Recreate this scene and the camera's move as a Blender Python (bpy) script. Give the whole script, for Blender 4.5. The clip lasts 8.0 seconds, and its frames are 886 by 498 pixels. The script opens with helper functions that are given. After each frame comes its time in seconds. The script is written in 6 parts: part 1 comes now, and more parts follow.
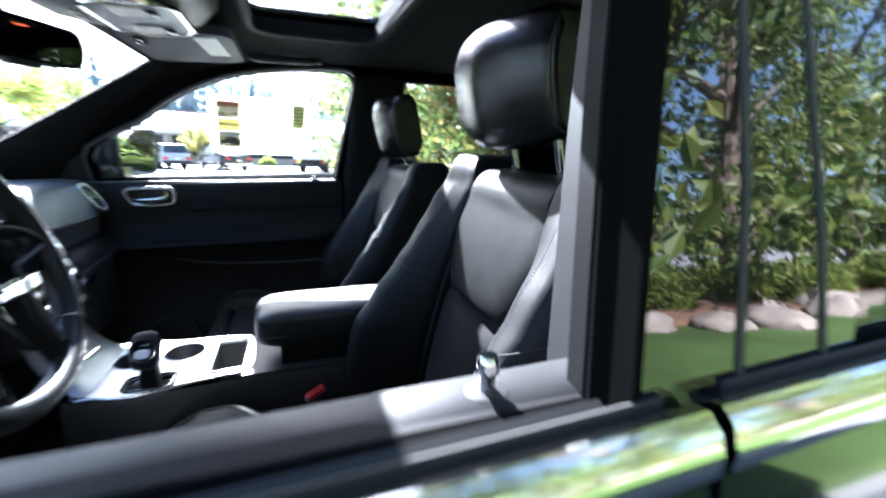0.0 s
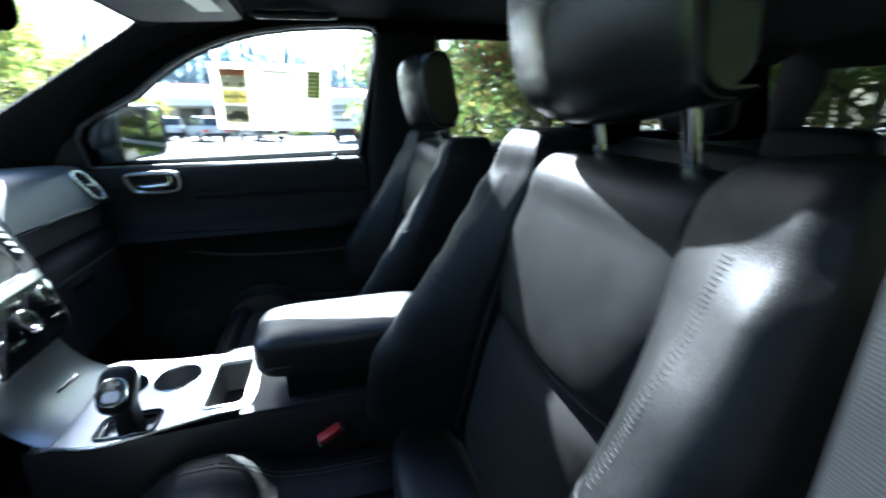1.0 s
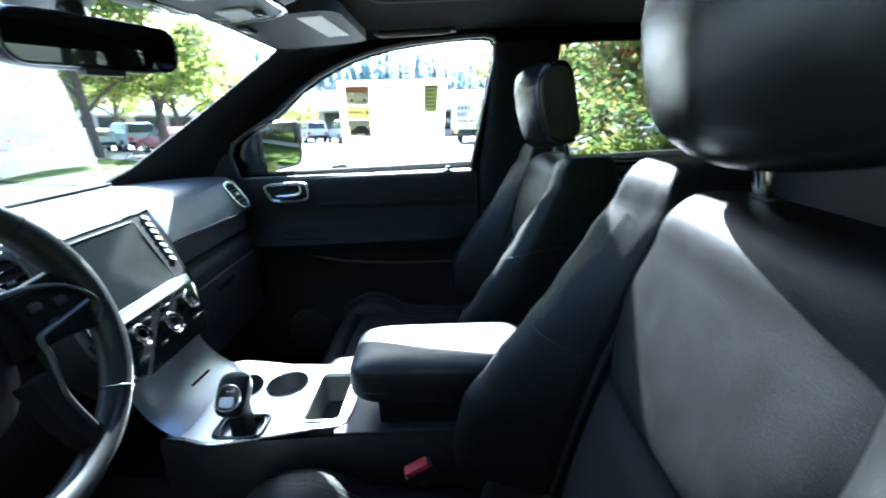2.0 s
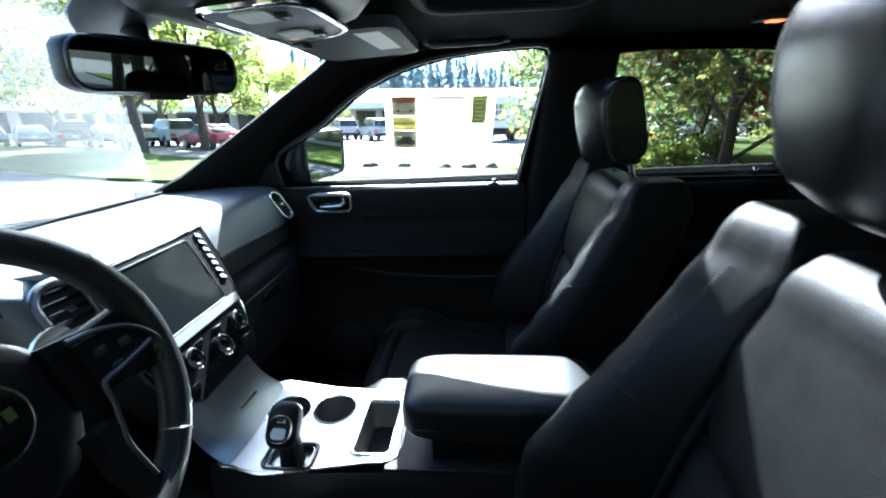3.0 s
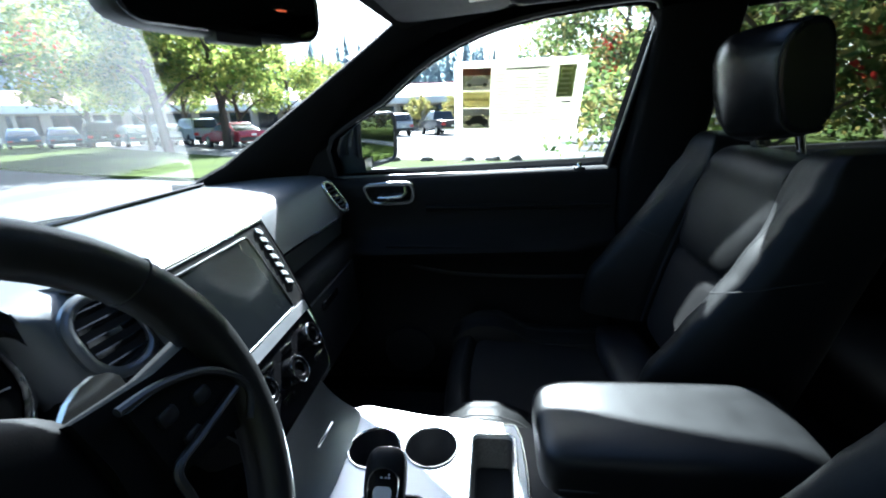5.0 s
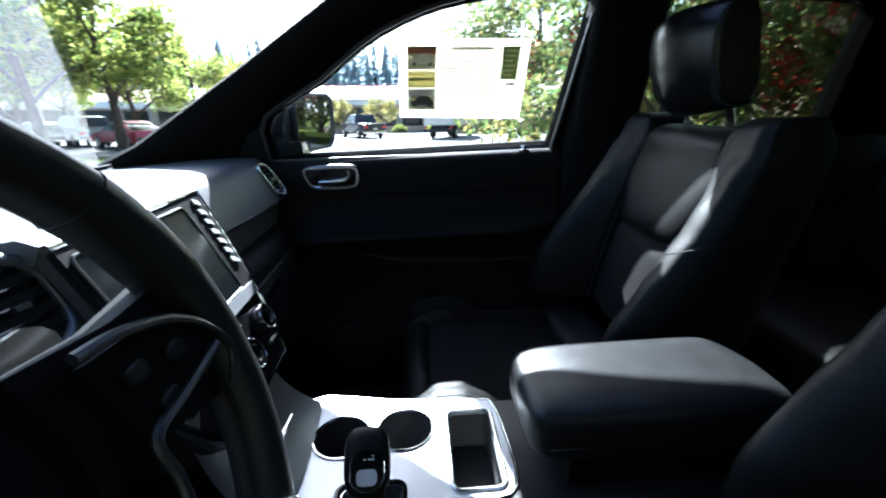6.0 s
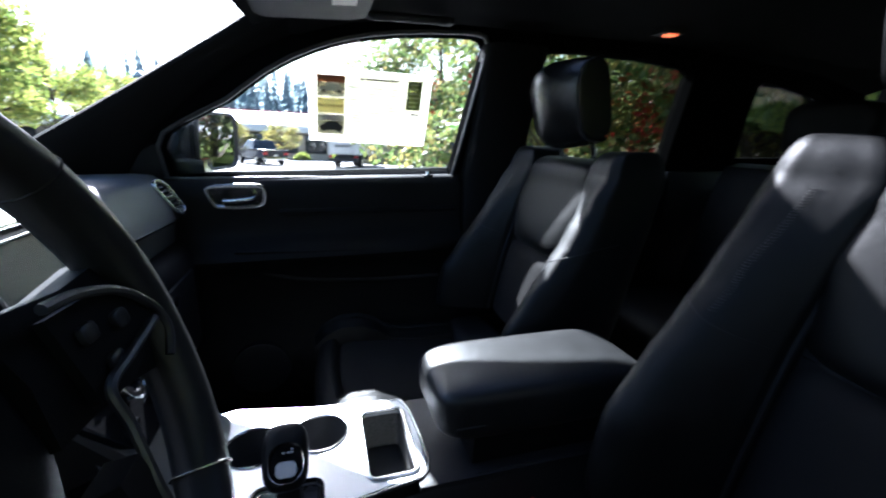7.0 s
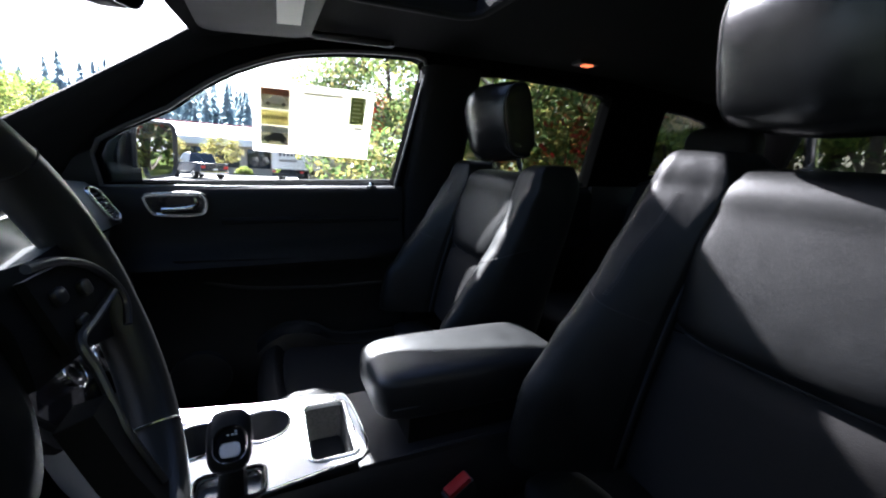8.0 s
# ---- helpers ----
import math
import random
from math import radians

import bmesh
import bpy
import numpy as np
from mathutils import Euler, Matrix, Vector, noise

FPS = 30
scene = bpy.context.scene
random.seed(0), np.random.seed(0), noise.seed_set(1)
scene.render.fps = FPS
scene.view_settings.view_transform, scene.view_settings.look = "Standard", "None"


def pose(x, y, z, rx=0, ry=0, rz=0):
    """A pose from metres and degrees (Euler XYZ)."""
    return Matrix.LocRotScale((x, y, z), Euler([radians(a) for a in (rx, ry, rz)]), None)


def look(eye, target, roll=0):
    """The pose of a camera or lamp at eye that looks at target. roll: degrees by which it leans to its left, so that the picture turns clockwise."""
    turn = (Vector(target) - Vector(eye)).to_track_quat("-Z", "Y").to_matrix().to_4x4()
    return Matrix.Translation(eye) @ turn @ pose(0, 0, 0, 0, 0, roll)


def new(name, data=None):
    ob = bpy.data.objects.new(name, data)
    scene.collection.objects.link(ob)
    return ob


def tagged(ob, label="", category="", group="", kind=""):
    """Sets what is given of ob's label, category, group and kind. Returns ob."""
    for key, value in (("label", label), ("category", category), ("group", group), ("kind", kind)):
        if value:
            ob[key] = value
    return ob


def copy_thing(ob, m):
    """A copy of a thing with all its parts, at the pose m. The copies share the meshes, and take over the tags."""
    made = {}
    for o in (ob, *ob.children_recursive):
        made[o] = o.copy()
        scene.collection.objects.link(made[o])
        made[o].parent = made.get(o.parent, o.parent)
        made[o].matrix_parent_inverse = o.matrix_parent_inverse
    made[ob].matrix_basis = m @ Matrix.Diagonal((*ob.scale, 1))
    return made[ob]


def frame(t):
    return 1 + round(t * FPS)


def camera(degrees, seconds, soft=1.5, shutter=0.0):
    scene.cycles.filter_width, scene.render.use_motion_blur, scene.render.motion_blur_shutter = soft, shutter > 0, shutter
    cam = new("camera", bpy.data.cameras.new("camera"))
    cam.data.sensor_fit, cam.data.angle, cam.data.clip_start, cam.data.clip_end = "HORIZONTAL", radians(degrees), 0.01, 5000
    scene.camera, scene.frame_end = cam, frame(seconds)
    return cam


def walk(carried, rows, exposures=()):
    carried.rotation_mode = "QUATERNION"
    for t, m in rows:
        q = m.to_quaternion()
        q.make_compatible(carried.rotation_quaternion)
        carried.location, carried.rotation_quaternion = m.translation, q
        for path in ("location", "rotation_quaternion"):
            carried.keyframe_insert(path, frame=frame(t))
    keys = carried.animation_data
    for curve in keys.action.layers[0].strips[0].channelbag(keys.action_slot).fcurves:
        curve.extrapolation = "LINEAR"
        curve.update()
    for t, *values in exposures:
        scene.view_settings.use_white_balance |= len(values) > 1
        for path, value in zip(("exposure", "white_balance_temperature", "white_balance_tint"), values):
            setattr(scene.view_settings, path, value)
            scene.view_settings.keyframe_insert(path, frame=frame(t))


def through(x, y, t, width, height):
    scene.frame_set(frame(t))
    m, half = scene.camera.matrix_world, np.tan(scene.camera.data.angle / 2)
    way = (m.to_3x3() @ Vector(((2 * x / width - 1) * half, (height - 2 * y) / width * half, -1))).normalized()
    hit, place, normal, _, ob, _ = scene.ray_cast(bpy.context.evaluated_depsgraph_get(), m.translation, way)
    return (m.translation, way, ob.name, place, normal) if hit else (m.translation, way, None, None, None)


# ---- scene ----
cam = camera(92.8, 8.0, 1.9, 0.7)
PATH = [
    (0, (0.275, -1.008, 1.338), (0.943, 0.81, 0.841), 1.5),
    (0.5, (0.305, -0.858, 1.345), (1.087, 0.872, 0.717), -0.5),
    (1, (0.342, -0.774, 1.347), (0.838, 1.052, 0.7), -0.4),
    (1.5, (0.367, -0.727, 1.362), (0.56, 1.158, 0.721), -1.8),
    (2, (0.376, -0.704, 1.383), (0.338, 1.191, 0.746), -2.2),
    (3.5, (0.269, -0.613, 1.434), (0.038, 1.267, 0.791), -2.0),
    (4, (0.226, -0.573, 1.431), (-0.113, 1.293, 0.796), -2.2),
    (5.5, (0.086, -0.472, 1.34), (-0.022, 1.408, 0.667), -3.2),
    (6, (0.057, -0.475, 1.313), (0.159, 1.412, 0.658), -1.7),
    (6.5, (0.043, -0.508, 1.304), (0.339, 1.376, 0.7), -0.3),
    (7, (0.04, -0.548, 1.3), (0.581, 1.305, 0.778), 1.3),
    (7.5, (0.038, -0.589, 1.297), (0.728, 1.227, 0.821), 1.1),
    (8, (0.037, -0.628, 1.29), (0.809, 1.164, 0.852), 2.5),
]
walk(cam, [(t, look(eye, target, roll)) for t, eye, target, roll in PATH],
     exposures=[(0.0, 4.46, 5350, 15), (0.6, 3.92, 5250, 7), (1.0, 4.14, 5200, 7), (1.5, 4.62, 5150, 7), (2.0, 4.60, 5150, 7), (3.5, 3.60, 5250, 7), (4.2, 3.45, 5250, 7), (5.3, 3.22, 5350, 9), (6.5, 3.25, 5300, 15), (8.0, 3.42, 5700, 19)])

# ---- light ----
# The car is the frame of reference: -x is its front, +y its passenger side. The land outside leans a little against it.
LAND = pose(0, 0, 0, -2.09, 1.2, 0)
SUN_WAY = Vector((0.175, -1.0, -0.75))          # the way the sunlight goes
world = bpy.data.worlds.new("sky")
scene.world = world
world.use_nodes = True
wn, wl = world.node_tree.nodes, world.node_tree.links
sky = wn.new("ShaderNodeTexSky")
sky.sky_type, sky.sun_disc = "NISHITA", False
sky.sun_elevation = math.asin(-SUN_WAY.normalized().z)
sky.sun_rotation = math.atan2(-SUN_WAY.x, -SUN_WAY.y)
sky.dust_density = 2.0
wn["Background"].inputs["Strength"].default_value = 0.050
wl.new(sky.outputs[0], wn["Background"].inputs["Color"])
sun = new("sun", bpy.data.lights.new("sun", "SUN"))
sun.data.energy, sun.data.angle, sun.data.color = 5.0, radians(0.6), (1.0, 0.94, 0.85)
sun.matrix_world = look((0, 0, 30), Vector((0, 0, 30)) + SUN_WAY)


# ---- materials ----
def shader(name, color, rough=0.5, metal=0.0, var=0.15, scale=8.0, bump=0.0, bump_scale=60.0, spec=0.5, fine=None, coat=0.0, var2=None, wrinkle=0.0):
    m = bpy.data.materials.new(name)
    m.use_nodes = True
    n, l = m.node_tree.nodes, m.node_tree.links
    b = n["Principled BSDF"]
    b.inputs["Metallic"].default_value = metal
    b.inputs["Specular IOR Level"].default_value = spec
    b.inputs["Coat Weight"].default_value = coat
    b.inputs["Coat Roughness"].default_value = 0.05
    geo = n.new("ShaderNodeTexCoord")
    n1 = n.new("ShaderNodeTexNoise")
    n1.inputs["Scale"].default_value, n1.inputs["Detail"].default_value = scale, 5
    l.new(geo.outputs["Object"], n1.inputs["Vector"])
    n2 = n.new("ShaderNodeTexNoise")
    n2.inputs["Scale"].default_value, n2.inputs["Detail"].default_value = bump_scale, 3
    l.new(geo.outputs["Object"], n2.inputs["Vector"])
    mix = n.new("ShaderNodeMath")
    mix.operation = "MULTIPLY_ADD"
    mix.inputs[1].default_value = 0.7
    l.new(n1.outputs["Fac"], mix.inputs[0])
    add = n.new("ShaderNodeMath")
    add.operation = "MULTIPLY"
    add.inputs[1].default_value = 0.3
    l.new(n2.outputs["Fac"], add.inputs[0])
    l.new(add.outputs[0], mix.inputs[2])
    ramp = n.new("ShaderNodeValToRGB")
    c = Vector(color[:3])
    c2 = Vector(var2) if var2 else c * (1 + var)
    c1 = c * (1 - var)
    ramp.color_ramp.elements[0].position, ramp.color_ramp.elements[1].position = 0.32, 0.68
    ramp.color_ramp.elements[0].color = (*c1, 1)
    ramp.color_ramp.elements[1].color = (*c2, 1)
    l.new(mix.outputs[0], ramp.inputs[0])
    l.new(ramp.outputs[0], b.inputs["Base Color"])
    rr = n.new("ShaderNodeMapRange")
    rr.inputs["To Min"].default_value, rr.inputs["To Max"].default_value = max(0.015, rough * 0.85), min(1, rough * 1.15 + 0.005)
    l.new(n1.outputs["Fac"], rr.inputs["Value"])
    l.new(rr.outputs[0], b.inputs["Roughness"])
    if bump:
        bp = n.new("ShaderNodeBump")
        bp.inputs["Strength"].default_value, bp.inputs["Distance"].default_value = bump, 0.002
        src = n2
        if fine == "leather":
            v = n.new("ShaderNodeTexVoronoi")
            v.inputs["Scale"].default_value = bump_scale
            v.feature = "DISTANCE_TO_EDGE"
            l.new(geo.outputs["Object"], v.inputs["Vector"])
            l.new(v.outputs["Distance"], bp.inputs["Height"])
        else:
            l.new(src.outputs["Fac"], bp.inputs["Height"])
        if wrinkle:
            n3 = n.new("ShaderNodeTexNoise")
            n3.inputs["Scale"].default_value, n3.inputs["Detail"].default_value = 26.0, 4
            n3.inputs["Distortion"].default_value = 0.6
            l.new(geo.outputs["Object"], n3.inputs["Vector"])
            b2 = n.new("ShaderNodeBump")
            b2.inputs["Strength"].default_value, b2.inputs["Distance"].default_value = wrinkle, 0.006
            l.new(n3.outputs["Fac"], b2.inputs["Height"])
            l.new(b2.outputs[0], bp.inputs["Normal"])
        l.new(bp.outputs[0], b.inputs["Normal"])
    return m


def leaf_shader(name, cols, rough=0.5, through=0.45):
    """Leaves: a colour for each leaf or clump, and light that comes through."""
    m = bpy.data.materials.new(name)
    m.use_nodes = True
    n, l = m.node_tree.nodes, m.node_tree.links
    b = n["Principled BSDF"]
    b.inputs["Roughness"].default_value = rough
    b.inputs["Specular IOR Level"].default_value = 0.3
    g = n.new("ShaderNodeNewGeometry")
    ramp = n.new("ShaderNodeValToRGB")
    e = ramp.color_ramp.elements
    while len(e) < len(cols):
        e.new(0.5)
    for i, c in enumerate(cols):
        e[i].position = i / (len(cols) - 1)
        e[i].color = (*c, 1)
    l.new(g.outputs["Random Per Island"], ramp.inputs[0])
    l.new(ramp.outputs[0], b.inputs["Base Color"])
    t = n.new("ShaderNodeBsdfTranslucent")
    hs = n.new("ShaderNodeHueSaturation")
    hs.inputs["Value"].default_value = 1.6
    hs.inputs["Saturation"].default_value = 1.0
    l.new(ramp.outputs[0], hs.inputs["Color"])
    l.new(hs.outputs[0], t.inputs["Color"])
    mx = n.new("ShaderNodeMixShader")
    mx.inputs[0].default_value = through
    l.new(b.outputs[0], mx.inputs[1])
    l.new(t.outputs[0], mx.inputs[2])
    l.new(mx.outputs[0], n["Material Output"].inputs["Surface"])
    return m


def glass_shader(name, tint, rough=0.0, base=0.03, edge=0.75):
    m = bpy.data.materials.new(name)
    m.use_nodes = True
    n, l = m.node_tree.nodes, m.node_tree.links
    n.remove(n["Principled BSDF"])
    t = n.new("ShaderNodeBsdfTransparent")
    t.inputs["Color"].default_value = (*tint, 1)
    g = n.new("ShaderNodeBsdfGlossy")
    g.inputs["Roughness"].default_value = rough
    lw = n.new("ShaderNodeLayerWeight")
    lw.inputs["Blend"].default_value = 0.5
    pw = n.new("ShaderNodeMath")
    pw.operation = "POWER"
    pw.inputs[1].default_value = 4.5
    l.new(lw.outputs["Facing"], pw.inputs[0])
    f = n.new("ShaderNodeMath")
    f.operation = "MULTIPLY_ADD"
    f.inputs[1].default_value, f.inputs[2].default_value = edge, base
    l.new(pw.outputs[0], f.inputs[0])
    mx = n.new("ShaderNodeMixShader")
    l.new(f.outputs[0], mx.inputs[0])
    l.new(t.outputs[0], mx.inputs[1])
    l.new(g.outputs[0], mx.inputs[2])
    l.new(mx.outputs[0], n["Material Output"].inputs["Surface"])
    return m


M_LEATHER = shader("black_leather", (0.0056, 0.0059, 0.0060), 0.46, var=0.32, scale=26, bump=0.22, bump_scale=620, spec=0.20, fine="leather", wrinkle=0.07)
M_PADDED = shader("padded_leather", (0.0060, 0.0063, 0.0068), 0.25, var=0.30, scale=26, bump=0.10, bump_scale=700, spec=0.45, fine="leather", wrinkle=0.07)
M_RIM = shader("rim_leather", (0.017, 0.0175, 0.018), 0.36, var=0.25, scale=26, bump=0.12, bump_scale=800, spec=0.5, fine="leather")
M_ARM = shader("armrest_leather", (0.0125, 0.0130, 0.0135), 0.40, var=0.25, scale=26, bump=0.14, bump_scale=700, spec=0.45, fine="leather", wrinkle=0.08)
M_CUP = shader("cup_lining", (0.045, 0.046, 0.050), 0.5, var=0.2, scale=30)
M_SPECK = shader("speckled_lining", (0.070, 0.070, 0.068), 0.8, var=0.7, scale=420, bump=0.3, bump_scale=800)
M_SUEDE = shader("charcoal_suede", (0.0085, 0.0081, 0.0082), 0.9, var=0.25, scale=20, bump=0.3, bump_scale=700, spec=0.2)
M_THREAD = shader("grey_thread", (0.055, 0.055, 0.055), 0.7)
M_SEAM = shader("dark_seam", (0.008, 0.008, 0.009), 0.7)
# Lighter than the dark plastic itself: sunlight on the dash top is coloured in.
M_DASH = shader("sunlit_dash_plastic", (0.085, 0.089, 0.096), 0.42, spec=0.9, var=0.08, scale=5, bump=0.15, bump_scale=500, fine="leather")
M_PLASTIC = shader("black_plastic", (0.013, 0.013, 0.015), 0.48, var=0.1, scale=10, bump=0.12, bump_scale=600)
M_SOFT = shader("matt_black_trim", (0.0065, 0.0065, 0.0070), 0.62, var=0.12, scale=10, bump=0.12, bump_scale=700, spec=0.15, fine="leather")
M_SILLTRIM = shader("grey_sill_trim", (0.0085, 0.009, 0.0098), 0.45, var=0.08, scale=10, bump=0.12, bump_scale=600, spec=0.45)
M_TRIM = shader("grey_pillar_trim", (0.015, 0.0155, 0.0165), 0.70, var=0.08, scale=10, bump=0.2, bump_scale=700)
M_GLOSS = shader("gloss_black", (0.008, 0.008, 0.009), 0.12, var=0.1)
M_PIANO = shader("piano_black", (0.004, 0.004, 0.005), 0.0, var=0.1, spec=0.7, coat=0.4)
M_LINER = shader("headliner_cloth", (0.0075, 0.0075, 0.008), 0.95, var=0.12, scale=18, bump=0.3, bump_scale=900, spec=0.1)
M_CARPET = shader("black_carpet", (0.016, 0.016, 0.017), 1.0, var=0.3, scale=60, bump=0.6, bump_scale=900, spec=0.05)
M_SILVER = shader("satin_silver", (0.62, 0.64, 0.68), 0.38, metal=0.75, var=0.04, scale=6, bump=0.03, bump_scale=900)
M_CHROME = shader("chrome", (0.72, 0.72, 0.72), 0.08, metal=1.0, var=0.03)
M_SATIN = shader("satin_chrome", (0.62, 0.62, 0.60), 0.24, metal=1.0, var=0.05)
M_DARKMETAL = shader("dark_satin_metal", (0.11, 0.11, 0.115), 0.42, metal=0.9, var=0.05)
M_PAINT = shader("black_car_paint", (0.006, 0.007, 0.010), 0.07, var=0.05, spec=0.6, coat=0.4)
# Pillar trim of the passenger side, its shade put into a near-black colour.
M_PILLAR = shader("shaded_pillar_trim", (0.003, 0.003, 0.0033), 0.8, var=0.2, scale=18, bump=0.15, bump_scale=700, spec=0.0)
M_BENCH = shader("rear_leather", (0.0055, 0.0057, 0.0062), 0.60, var=0.30, scale=26, bump=0.12, bump_scale=800, spec=0.15, fine="leather", wrinkle=0.10)
M_CHANNEL = shader("black_channel", (0.004, 0.004, 0.004), 0.9, var=0.2, spec=0.0)
M_SEAL = shader("sheen_rubber", (0.016, 0.017, 0.019), 0.30, var=0.15, spec=0.6)
M_TEETH = shader("bright_silver", (0.70, 0.71, 0.73), 0.35, metal=0.2, var=0.03)
# Silver with the stack's shade put into its colour; also the grey gate floor.
M_DARKSILVER = shader("shaded_dark_silver", (0.27, 0.28, 0.30), 0.30, metal=0.85, var=0.04, scale=6, bump=0.02, bump_scale=900)
M_RUBBER = shader("rubber", (0.012, 0.012, 0.012), 0.75, var=0.2)
M_BELT = shader("seat_belt_webbing", (0.0185, 0.020, 0.021), 0.65, var=0.10, scale=30, bump=0.15, bump_scale=1200)


def ribbed(m, scale, strength):
    """Adds fine ribs across a strap: bands along its length."""
    n, l = m.node_tree.nodes, m.node_tree.links
    co = n.new("ShaderNodeTexCoord")
    w = n.new("ShaderNodeTexWave")
    w.bands_direction = "Z"
    w.inputs["Scale"].default_value, w.inputs["Distortion"].default_value, w.inputs["Detail"].default_value = scale, 7.0, 3
    w.inputs["Detail Scale"].default_value = 0.35
    l.new(co.outputs["Object"], w.inputs["Vector"])
    bp = n.new("ShaderNodeBump")
    bp.inputs["Strength"].default_value, bp.inputs["Distance"].default_value = strength, 0.0015
    l.new(w.outputs["Fac"], bp.inputs["Height"])
    l.new(bp.outputs[0], n["Principled BSDF"].inputs["Normal"])


ribbed(M_BELT, 170.0, 0.07)
M_RED = shader("red_button", (0.55, 0.02, 0.02), 0.4)
M_SCREEN = shader("screen_glass", (0.010, 0.012, 0.014), 0.10, var=0.1, spec=0.22)
M_LENS = shader("lamp_lens", (0.62, 0.64, 0.66), 0.3, var=0.05)
M_LABEL = shader("white_label", (0.78, 0.77, 0.72), 0.6, var=0.03)
M_MIRROR = shader("mirror_glass", (0.86, 0.88, 0.88), 0.01, metal=1.0, var=0.0)
M_GLASS = glass_shader("clear_glass", (0.93, 0.96, 0.95), base=0.05)
M_SCREENGLASS = glass_shader("windscreen_glass", (0.88, 0.94, 0.93), base=0.05, edge=0.5)
M_PRIVACY = glass_shader("privacy_glass", (0.64, 0.665, 0.63), base=0.03)
M_ROOFGLASS = glass_shader("roof_glass", (0.80, 0.81, 0.81))


def paper_shader(name, color, through=0.75):
    """Paper: lets half of the light through."""
    m = shader(name, color, 0.7, var=0.03)
    n, l = m.node_tree.nodes, m.node_tree.links
    t = n.new("ShaderNodeBsdfTranslucent")
    t.inputs["Color"].default_value = (*color, 1)
    mx = n.new("ShaderNodeMixShader")
    mx.inputs[0].default_value = through
    l.new(n["Principled BSDF"].outputs[0], mx.inputs[1])
    l.new(t.outputs[0], mx.inputs[2])
    l.new(mx.outputs[0], n["Material Output"].inputs["Surface"])
    return m


M_PAPER = paper_shader("cream_paper", (0.76, 0.75, 0.66))
M_PAPERWHITE = paper_shader("white_paper", (0.80, 0.80, 0.79))
M_INKGREEN = paper_shader("olive_ink", (0.33, 0.36, 0.21))
M_INKGOLD = paper_shader("gold_ink", (0.72, 0.67, 0.40))
M_INKGREY = paper_shader("grey_ink", (0.50, 0.485, 0.41))
M_INKDARK = paper_shader("dark_ink", (0.20, 0.20, 0.19))
M_INKOLIVE = paper_shader("dark_gold_ink", (0.36, 0.33, 0.18))
M_INKRED = paper_shader("rust_ink", (0.60, 0.32, 0.22))

M_ROAD = shader("road_asphalt", (0.046, 0.047, 0.049), 0.9, var=0.18, scale=0.6, bump=0.5, bump_scale=40)
M_ASPHALT = shader("asphalt", (0.16, 0.155, 0.15), 0.9, var=0.18, scale=0.6, bump=0.5, bump_scale=40)
M_CONCRETE = shader("concrete", (0.42, 0.40, 0.37), 0.85, var=0.12, scale=1.0, bump=0.3, bump_scale=30)
M_GRASS = shader("lawn", (0.045, 0.072, 0.012), 0.95, var=0.35, scale=0.8, bump=0.8, bump_scale=30, var2=(0.072, 0.098, 0.017), spec=0.05)
M_GARDENGRASS = shader("garden_grass", (0.035, 0.058, 0.014), 0.9, var=0.35, scale=0.8, bump=0.8, bump_scale=30, spec=0.15)
M_MULCH = shader("bark_mulch", (0.11, 0.055, 0.032), 0.95, var=0.4, scale=5, bump=1.0, bump_scale=30)
M_ROCK = shader("grey_rock", (0.15, 0.125, 0.105), 0.85, var=0.4, scale=3, bump=0.8, bump_scale=14)
M_BARK = shader("bark", (0.075, 0.055, 0.040), 0.95, var=0.4, scale=9, bump=1.0, bump_scale=30)
M_LEAVES = leaf_shader("green_leaves", [(0.06, 0.095, 0.022), (0.12, 0.16, 0.035), (0.19, 0.225, 0.05), (0.28, 0.26, 0.07)], through=0.6)
M_GARDEN = leaf_shader("garden_leaves", [(0.018, 0.036, 0.008), (0.04, 0.068, 0.012), (0.075, 0.10, 0.02), (0.12, 0.13, 0.03)], through=0.3)
M_MAPLE = leaf_shader("maple_leaves", [(0.05, 0.09, 0.028), (0.085, 0.125, 0.04), (0.125, 0.155, 0.05), (0.23, 0.18, 0.06)])
M_REDLEAF = leaf_shader("red_leaves", [(0.22, 0.02, 0.015), (0.34, 0.035, 0.025), (0.30, 0.09, 0.03)], through=0.25)
M_YELLOW = leaf_shader("yellow_green_leaves", [(0.15, 0.17, 0.05), (0.23, 0.22, 0.07), (0.30, 0.22, 0.07)])
# The haze of the distance is put into this pale blue-grey.
M_FIR = leaf_shader("hazed_fir_needles", [(0.21, 0.27, 0.29), (0.25, 0.31, 0.33), (0.29, 0.35, 0.37)], through=0.5)
M_SHRUB = leaf_shader("shrub_leaves", [(0.05, 0.08, 0.02), (0.12, 0.16, 0.03), (0.20, 0.20, 0.05)])
M_WALL = shader("buff_stucco", (0.50, 0.44, 0.36), 0.9, var=0.08, scale=1.5)
M_FASCIA = shader("white_fascia", (0.80, 0.79, 0.76), 0.6, var=0.04, scale=1.0)
M_REDTRIM = shader("red_roof_edge", (0.42, 0.08, 0.06), 0.6, var=0.1)
M_TILE = shader("brown_roof_tile", (0.30, 0.17, 0.13), 0.8, var=0.2, scale=2.0, bump=0.6, bump_scale=12)
M_DARKWIN = shader("dark_window_glass", (0.02, 0.025, 0.03), 0.08, var=0.1)
M_HEDGEWALL = shader("olive_fence", (0.20, 0.19, 0.12), 0.85, var=0.15, scale=3)


